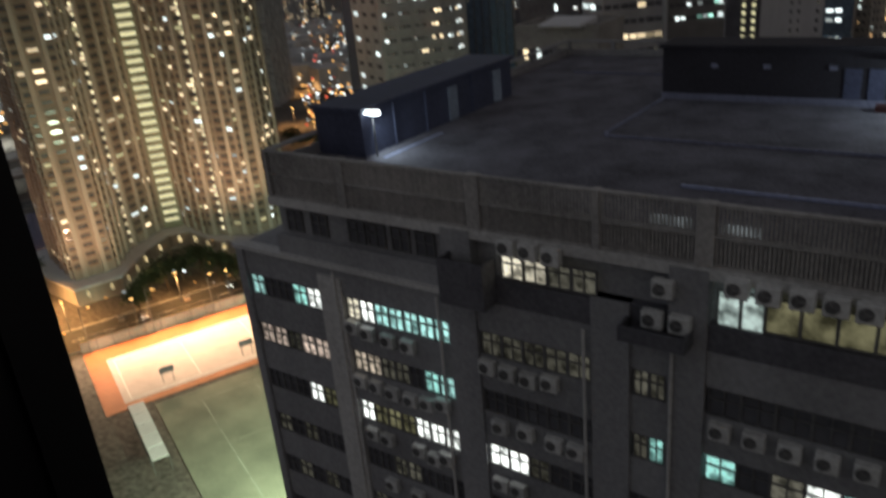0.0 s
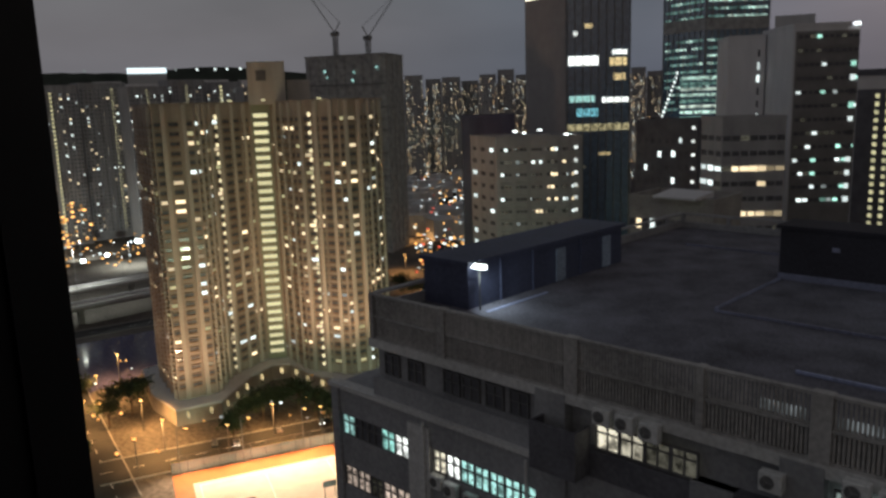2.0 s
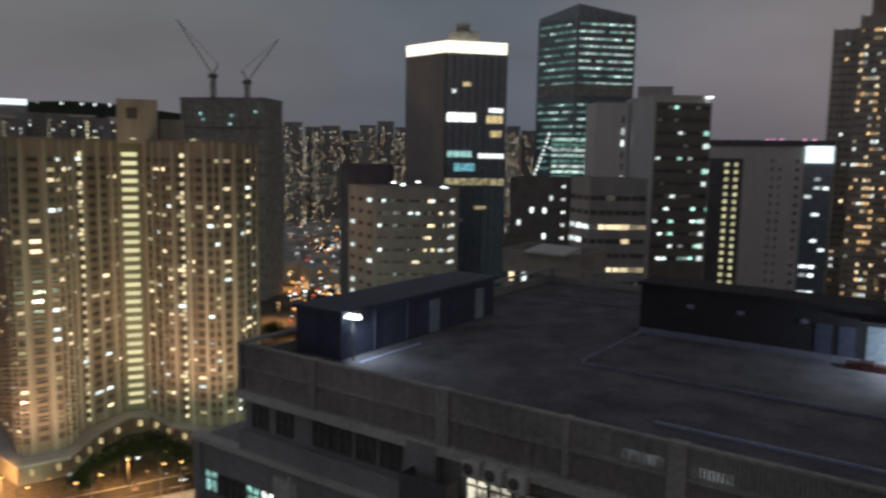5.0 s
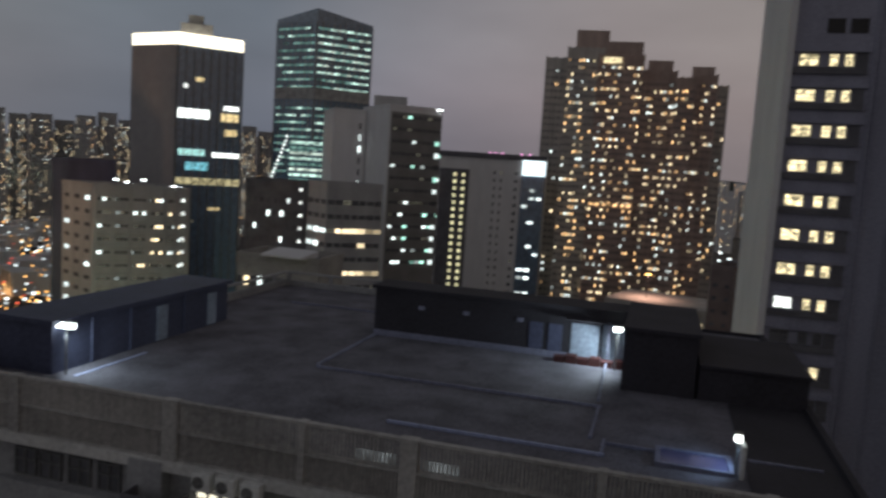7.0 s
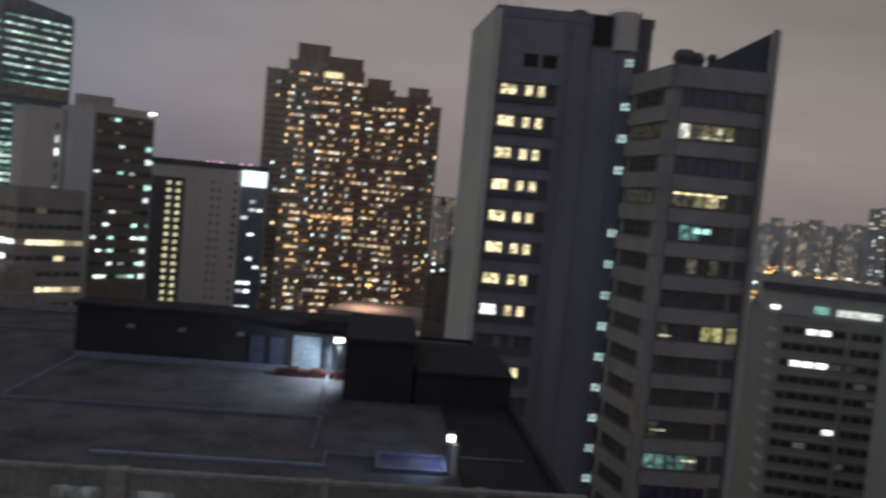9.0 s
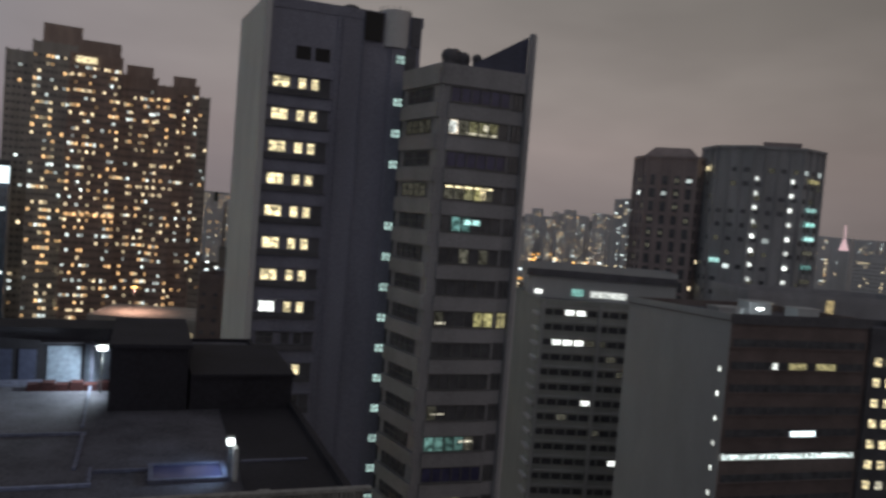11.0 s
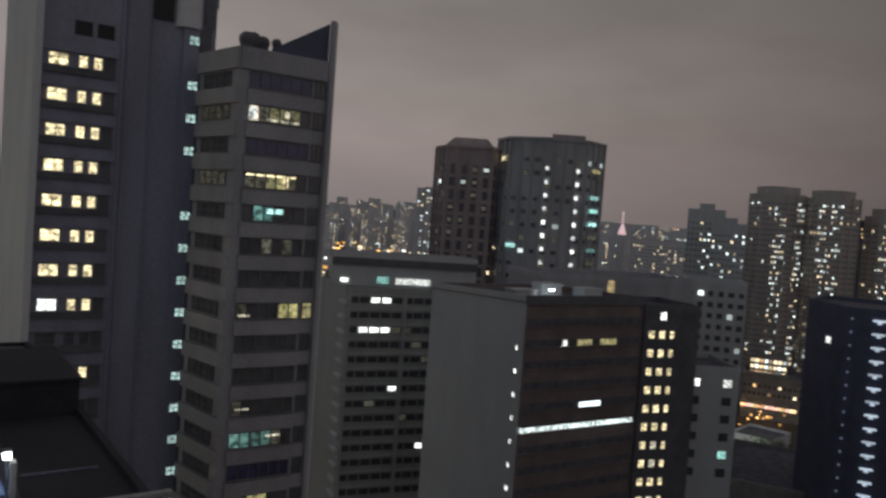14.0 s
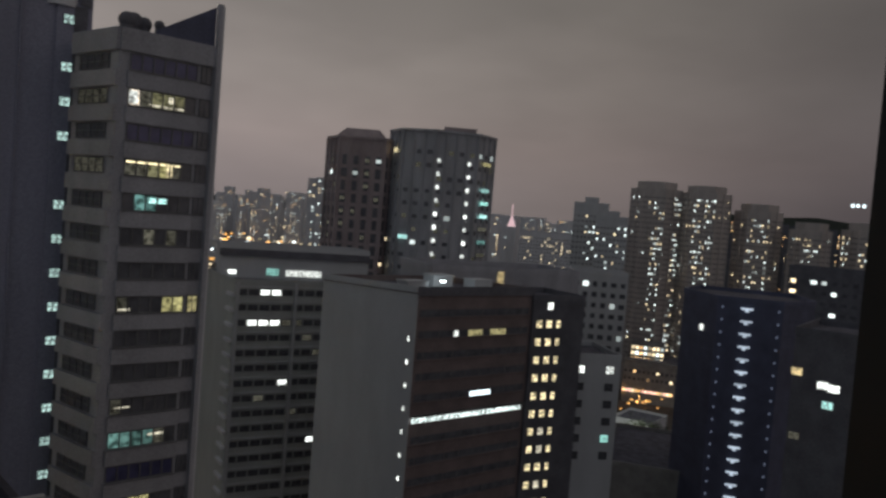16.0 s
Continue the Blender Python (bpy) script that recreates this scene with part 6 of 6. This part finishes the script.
def flyover(b0, d0, b1, d1, width, z, label):
    a, b = Vector(at(b0, d0)), Vector(at(b1, d1))
    d = (b - a).normalized()
    n = Vector((-d.y, d.x)) * width / 2
    ob = thing("flyover", a.x, a.y, 0, label, "flyover", "flyovers")
    bm = bmesh.new()
    prism(bm, [tuple(a - n), tuple(b - n), tuple(b + n), tuple(a + n)], z - 1.4, z)
    part("deck", bm, "concrete", ob)
    for s in (-1, 1):
        bm = bmesh.new()
        o = n.normalized() * 0.4
        c, e = a + n * s, b + n * s
        prism(bm, [tuple(c - o), tuple(e - o), tuple(e + o), tuple(c + o)], z, z + 1.2)
        part("barrier", bm, "white", ob)
    for i in range(5):
        p = a + (b - a) * (i + 0.5) / 5
        boxes("pier", [(p.x - 1.2, p.x + 1.2, p.y - 1.2, p.y + 1.2, 0, z - 1.4)], "concrete", ob)
    return ob


flyover(84, 352, 58, 412, 9, 8.0, "pale concrete flyover with white parapets")
flyover(84, 392, 60, 440, 9, 8.0, "pale concrete flyover with white parapets")
flat("river", [at(84, 250), at(62, 300), at(62, 350), at(84, 335)], 0.05, "paneblue", "dark still water of the nullah", "water")

# sports court, pitch and stand
CO = Vector(at(64.9, 197))
CU = (Vector(at(52.6, 203)) - CO).normalized()
CV = Vector((CU.y, -CU.x))


def court_pt(u, v):
    p = CO + CU * u + CV * v
    return (p.x, p.y)


flat("court_border", [court_pt(-1, 33), court_pt(75, 33), court_pt(75, -1), court_pt(-1, -1)], 0.16, "courtedge", "orange-lit border of the hard court", "court")
flat("court", [court_pt(3.5, 30.5), court_pt(72, 30.5), court_pt(72, 6), court_pt(3.5, 6)], 0.2, "court", "pale hard court under sodium floodlights", "court")
flat("pitch", [court_pt(9, 92), court_pt(75, 92), court_pt(75, 35), court_pt(9, 35)], 0.18, "turf", "worn green pitch beside the court", "pitch")
fl = thing("court_fence", *court_pt(0, 0), 0, "tall mesh fence with posts round the court", "fence")
for i in range(20):
    p = court_pt(-1 + i * 4, -1)
    bar("post", (*p, 0), (*p, 5), 0.07, "steel", fl)
for z in (1.2, 3.0, 5.0):
    bar("rail", (*court_pt(-1, -1), z), (*court_pt(75, -1), z), 0.05, "steel", fl)
wl2 = thing("court_wall", *court_pt(30, -3), 0, "low wall along the court lit orange", "wall")
bm = bmesh.new()
prism(bm, [court_pt(-1, -2.6), court_pt(75, -2.6), court_pt(75, -3.0), court_pt(-1, -3.0)], 0, 2.6)
part("wall", bm, "beige", wl2)
lines = bmesh.new()
for u0, u1, v0, v1 in ((5, 70, 7.5, 7.7), (5, 70, 29, 29.2), (5, 5.2, 7.5, 29), (37, 37.2, 7.5, 29), (21, 21.2, 7.5, 29), (52, 52.2, 7.5, 29)):
    prism(lines, [court_pt(u0, v1), court_pt(u1, v1), court_pt(u1, v0), court_pt(u0, v0)], 0.2, 0.206)
tagged(part("court_lines", lines, "paint"), "white court lines", "line marking", kind="structure")
lines = bmesh.new()
for u0, u1, v0, v1 in ((18, 70, 40, 40.25), (18, 18.25, 40, 85), (18, 70, 60, 60.2), (30, 30.2, 40, 52), (44, 44.2, 40, 85)):
    prism(lines, [court_pt(u0, v1), court_pt(u1, v1), court_pt(u1, v0), court_pt(u0, v0)], 0.18, 0.186)
M["faintline"] = surface("worn_line_paint", (0.36, 0.38, 0.31), 0.9, amount=0.5)
tagged(part("pitch_lines", lines, "faintline"), "faint white pitch lines", "line marking", kind="structure")


def hoop(u, v):
    x, y = court_pt(u, v)
    ob = thing("basketball_stand", x, y, 0.2, "dark basketball stand with a backboard", "basketball stand", "court stands")
    for k in (-1.2, 1.2):
        q = Vector((x, y)) + CU * k
        bar("leg", (q.x, q.y, 0.2), (q.x, q.y, 3.2), 0.1, "steel", ob)
    bm = bmesh.new()
    a, b = Vector((x, y)) + CU * -1.6, Vector((x, y)) + CU * 1.6
    o = CV * 0.08
    prism(bm, [tuple(a - o), tuple(b - o), tuple(b + o), tuple(a + o)], 2.8, 4.3)
    part("backboard", bm, "dark", ob)
    bm = bmesh.new()
    c = Vector((x, y)) + CV * -0.5
    tube(bm, (c.x, c.y, 3.15), (c.x, c.y, 3.2), 0.25, 10)
    part("hoop", bm, "courtedge", ob)


hoop(14, 27.5)
hoop(33, 27.5)


def street_lamp(x, y, h, reach=1.4, toward=None, watts=0.0, label="sodium street lamp on a tall pole", color=SODIUM, face="sod", aim=None, cone=128):
    ob = thing("street_lamp", x, y, 0, label, "lamp", "street lamps")
    t = (Vector(toward) - Vector((x, y))).normalized() if toward else Vector((0, -1))
    bar("pole", (x, y, 0), (x, y, h), 0.11, "steel", ob)
    hx, hy = x + t.x * reach, y + t.y * reach
    bar("arm", (x, y, h - 0.2), (hx, hy, h + 0.3), 0.07, "steel", ob)
    boxes("head", [(hx - 0.45, hx + 0.45, hy - 0.3, hy + 0.3, h + 0.3, h + 0.5)], "steel", ob)
    boxes("lens", [(hx - 0.42, hx + 0.42, hy - 0.27, hy + 0.27, h + 0.1, h + 0.29)], face, ob, "glowing orange lens")
    if watts and aim:
        lamp("lamp_light", (hx, hy, h - 0.15), watts, color, "SPOT", 0.3, aim, cone)
    elif watts:
        lamp("lamp_light", (hx, hy, h - 0.15), watts, color, "SPOT", 0.3, (hx, hy, 0), 150)
    return ob


mid = court_pt(36, 18)
for u, w in ((1, 42000), (17, 50000), (33, 50000), (50, 56000)):
    street_lamp(*court_pt(u, -0.2), 13, 2.5, mid, w, "tall sodium floodlight mast beside the court", COURT_SODIUM, aim=(*court_pt(u + 3, 11), 0.2), cone=124)
# estate road: four added lamps brighten the tower front, the others light the ground
for b, d, w, to, spread in ((67.5, 204, 44000, 63, 112), (61.0, 203, 64000, 60, 112), (54, 208, 66000, 54, 100), (49.0, 214, 44000, 52, 88)):
    p = at(b, d)
    street_lamp(p[0], p[1], 10, 1.6, (0, 0), w, color=(1.0, 0.58, 0.33), aim=(*at(to, 248), 62), cone=spread)
for b, d, w in ((70.5, 240, 20000), (57.6, 214, 24000), (69.5, 262, 26000), (68, 282, 26000), (71.5, 300, 0), (66.8, 232, 24000), (73, 226, 0), (65.5, 214, 30000)):
    p = at(b, d)
    street_lamp(p[0], p[1], 10, 1.6, (0, 0), w, color=(1.0, 0.48, 0.15))
for b, d, w in ((47.0, 420, 16000), (45.6, 380, 14000), (44.0, 480, 0), (46.2, 520, 20000), (43.6, 400, 0), (45.0, 610, 0)):
    p = at(b, d)
    street_lamp(p[0], p[1], 10, 1.6, (0, 0), w)
# 28 m mast added to brighten the flyovers; strongest spot faces far housing.
for b, d, w in ((72.0, 520, 0), (69.5, 530, 65000), (66.5, 505, 50000), (70.0, 405, 36000), (67.0, 455, 0)):
    p = at(b, d)
    street_lamp(p[0], p[1], 28 if d == 405 else 14, 1.6, (0, 0), w, "white floodlight mast by the road", (0.95, 1.0, 0.9), "led", (*at(b, 720), 20) if w > 50000 else None, 150)
p = at(-58.5, 400)
street_lamp(p[0], p[1], 10, 1.6, (0, 0), 700, color=(1.0, 0.5, 0.3), aim=(*at(-58.8, 432), 12), cone=120)

for u, v in ((24, 108), (52, 106)):
    street_lamp(*court_pt(u, v), 24, 2.0, court_pt(36, 60), 130000, "tall greenish floodlight mast beside the pitch", (0.8, 1.0, 0.66), "led", (*court_pt(30, 62), 0.2), 124)

# white-roofed stand beside the pitch
stand = thing("spectator_stand", *court_pt(5, 48), 0, "row of white canopies beside the pitch", "stand")
for i in range(5):
    a, b, c, d = court_pt(3.4, 38 + i * 4.7), court_pt(6.6, 38 + i * 4.7), court_pt(6.6, 42.3 + i * 4.7), court_pt(3.4, 42.3 + i * 4.7)
    bm = bmesh.new()
    prism(bm, [d, c, b, a], 3.4, 3.6)
    part("canopy", bm, "white", stand)
    for q in (a, b, c, d):
        bar("post", (*q, 0), (*q, 3.4), 0.08, "steel", stand)


def tree(x, y, h, spread, seed):
    rng = random.Random(seed)
    ob = thing("tree", x, y, 0, "broad street tree with dark leaves", "tree", "street trees")
    bm = bmesh.new()
    tube(bm, (x, y, 0), (x, y, h * 0.5), 0.28, 7)
    tips = []
    for i in range(7):
        a, el = rng.uniform(0, 6.28), rng.uniform(0.3, 1.1)
        tip = Vector((x + math.cos(a) * spread * 0.6 * math.cos(el), y + math.sin(a) * spread * 0.6 * math.cos(el), h * 0.5 + h * 0.38 * math.sin(el)))
        tube(bm, (x, y, h * rng.uniform(0.3, 0.48)), tip, 0.1, 5)
        tips.append(tip)
    part("trunk", bm, "bark", ob)
    vs, fs = [], []
    for i in range(900):
        c = rng.choice(tips) + Vector((rng.gauss(0, spread * 0.27), rng.gauss(0, spread * 0.27), rng.gauss(0, h * 0.1)))
        s = rng.uniform(0.22, 0.5)
        u = Vector((rng.uniform(-1, 1), rng.uniform(-1, 1), rng.uniform(-1, 1))).normalized() * s
        v = u.orthogonal().normalized() * s * 0.7
        q = len(vs)
        vs += [c - u, c + v, c + u, c - v]
        fs.append((q, q + 1, q + 2, q + 3))
    me = bpy.data.meshes.new("crown")
    me.from_pydata(vs, [], fs)
    me.materials.append(M["leaf"])
    o = new("crown", me)
    o.parent = ob
    o.matrix_parent_inverse = ob.matrix_basis.inverted()
    return ob


for i, (b, d, h) in enumerate(((59.5, 222, 9), (58.3, 226, 10), (57.1, 232, 9), (55.6, 230, 10), (54.4, 224, 9), (53.3, 220, 8), (52.2, 218, 9), (67.4, 246, 11), (68.3, 252, 10), (69.0, 240, 9), (66.9, 258, 9), (70.6, 262, 10), (60.6, 217, 7), (71.5, 216, 8), (50.9, 222, 9),
                               (46.6, 350, 12), (45.5, 346, 11), (44.3, 352, 12), (47.4, 372, 11), (-58.7, 330, 14), (-59.6, 335, 13), (-60.4, 328, 12))):
    tree(*at(b, d), h, h * 0.55, 40 + i)


def parked_car(x, y, rz, mat, label):
    ob = thing("parked_car", x, y, 0.12, label, "car", "cars on the road", rz)
    m = ob.matrix_basis
    bm = bmesh.new()
    box(bm, -2.1, 2.1, -0.85, 0.85, 0.3, 0.85, 0, m)
    bmesh.ops.bevel(bm, geom=bm.edges[:], offset=0.1, segments=1, affect="EDGES")
    part("body", bm, mat, ob)
    bm = bmesh.new()
    box(bm, -1.3, 1.1, -0.75, 0.75, 0.85, 1.4, 0, m)
    bmesh.ops.bevel(bm, geom=bm.edges[:], offset=0.2, segments=1, affect="EDGES")
    part("cabin", bm, "pane", ob)
    for sx in (-1.35, 1.35):
        for sy in (-0.8, 0.8):
            bm = bmesh.new()
            tube(bm, m @ Vector((sx, sy - 0.1, 0.32)), m @ Vector((sx, sy + 0.1, 0.32)), 0.32, 10)
            part("wheel", bm, "black", ob)
    for sy in (-0.6, 0.6):
        bm = bmesh.new()
        box(bm, 2.08, 2.14, sy - 0.16, sy + 0.16, 0.55, 0.72, 0, m)
        part("headlight", bm, "led", ob)
    return ob


for b, d, a in ((62.0, 213, 150), (60.4, 211, 330), (57.2, 216, 150), (54.0, 219, 330), (71.0, 250, 90)):
    parked_car(*at(b, d), a, RNG.choice(("white", "steel", "red")), "small car standing on the estate road with lit headlights")


def light_field(name, b0, b1, d0, d1, n, z0, z1, size, mats, weights, label):
    """Countless small lamps and lit stalls of far streets."""
    rng = random.Random(int(abs(b0) * 7 + d0))
    vs, fs, mi = [], [], []
    for _ in range(n):
        x, y = at(rng.uniform(b0, b1), rng.uniform(d0, d1))
        z, s = rng.uniform(z0, z1), size * rng.uniform(0.5, 1.4)
        q = len(vs)
        for dz in (0, s * 0.7):
            for dx, dy in ((-s, -s), (s, -s), (s, s), (-s, s)):
                vs.append((x + dx / 2, y + dy / 2, z + dz))
        k = rng.choices(range(len(mats)), weights)[0]
        for fc in ((0, 1, 5, 4), (1, 2, 6, 5), (2, 3, 7, 6), (3, 0, 4, 7), (4, 5, 6, 7)):
            fs.append([q + i for i in fc])
            mi.append(k)
    me = bpy.data.meshes.new(name)
    me.from_pydata(vs, [], fs)
    for x in mats:
        me.materials.append(M[x])
    me.polygons.foreach_set("material_index", mi)
    return tagged(new(name, me), label, "lights", kind="stuff")


M["st_orange"] = glow("street_orange", (1.0, 0.5, 0.14), 2.2, 0.9, 0, True)
M["st_white"] = glow("street_white", (0.85, 0.97, 1.0), 2.2, 0.9, 0, True)
M["st_red"] = glow("street_red", (1.0, 0.15, 0.08), 1.2, 0.7, 0, True)
light_field("street_lights", 46.2, 42.4, 380, 900, 320, 2, 14, 1.0, ["st_orange", "st_white", "st_red"], [4, 4, 1], "shop and street lights of the busy far street")
light_field("street_lights", 74, 64.8, 480, 560, 80, 3, 12, 1.1, ["st_orange", "st_white"], [5, 2], "orange street lights along the far road")
light_field("street_lights", 71, 68.6, 560, 575, 40, 5, 34, 1.5, ["st_orange"], [1], "orange lights of a works site")
light_field("street_lights", 73, 52, 205, 300, 60, 0.6, 8, 0.5, ["st_orange", "st_white"], [6, 1], "small orange lights round the estate")
light_field("street_lights", -26.5, -34, 900, 1700, 130, 3, 30, 3.2, ["st_orange", "st_white", "far_warm"], [3, 2, 4], "lights of far harbour streets")
light_field("street_lights", -57.0, -60.5, 380, 430, 18, 2, 9, 0.8, ["st_orange", "st_white"], [5, 1], "orange street lights at the foot of the twin towers")
light_field("street_lights", 3, -5, 500, 900, 60, 2, 20, 2.0, ["st_orange", "st_white"], [4, 1], "orange lights of far streets")

light_field("road_floodlights", 72.5, 65.2, 470, 520, 5, 8, 16, 2.6, ["led"], [1], "large white floodlights over the far road")

# low buildings that fill the far ground
def low_blocks(name, b0, b1, d0, d1, n, h0, h1, mat, label):
    rng = random.Random(int(abs(b0) * 13 + d1))
    bm_v, bm_f = [], []
    for _ in range(n):
        x, y = at(rng.uniform(b0, b1), rng.uniform(d0, d1))
        w, d, h = rng.uniform(8, 22), rng.uniform(8, 22), rng.uniform(h0, h1)
        m = Matrix.Translation((x, y, 0)) @ Matrix.Rotation(rng.uniform(0, 1.5), 4, "Z")
        q = len(bm_v)
        for z in (0, h):
            for dx, dy in ((-w, -d), (w, -d), (w, d), (-w, d)):
                bm_v.append(m @ Vector((dx / 2, dy / 2, z)))
        bm_f += [[q + i for i in fc] for fc in ((0, 1, 5, 4), (1, 2, 6, 5), (2, 3, 7, 6), (3, 0, 4, 7), (4, 5, 6, 7))]
    me = bpy.data.meshes.new(name)
    me.from_pydata(bm_v, [], bm_f)
    me.materials.append(M[mat])
    return tagged(new(name, me), label, "buildings", kind="stuff")


low_blocks("low_buildings", 50, 40, 520, 900, 70, 5, 18, "greywall", "far low street blocks")
low_blocks("low_buildings", -26, -60, 560, 1500, 160, 8, 30, "greywall", "far low city blocks")
low_blocks("low_buildings", -30, -55.5, 260, 420, 26, 8, 26, "dark", "dark low blocks between the towers")
low_blocks("low_buildings", 30, -6, 420, 900, 70, 8, 30, "dark", "dark low blocks between the towers")

# ---- louvre slats of the roof screen, last of all ----
SLAT = 0.152
bm = bmesh.new()
box(bm, -0.045, 0.045, -0.07, 0.07, 0, 1.08)
slat = part("slat", bm, "louvre", factory)
slat.matrix_basis = pose(FX0 + 0.45, FY0 + 0.16, E - 11.2, 0, 0, 20)
slat.matrix_parent_inverse = factory.matrix_basis.inverted()
count = int((FX1 - FX0 - 0.5) / SLAT)
rest = bmesh.new()
for i in range(count):
    for z, k in ((E - 11.2, 0), (E - 12.4, 1)):
        m = pose(FX0 + 0.45 + i * SLAT, FY0 + 0.16, z, 0, 0, 20)
        if i < 150 and (i or k):
            again(slat, factory, m)
        elif i >= 150:
            box(rest, -0.045, 0.045, -0.07, 0.07, 0, 1.08, 0, m)
tagged(part("louvre_rest", rest, "louvre", factory), kind="stuff")
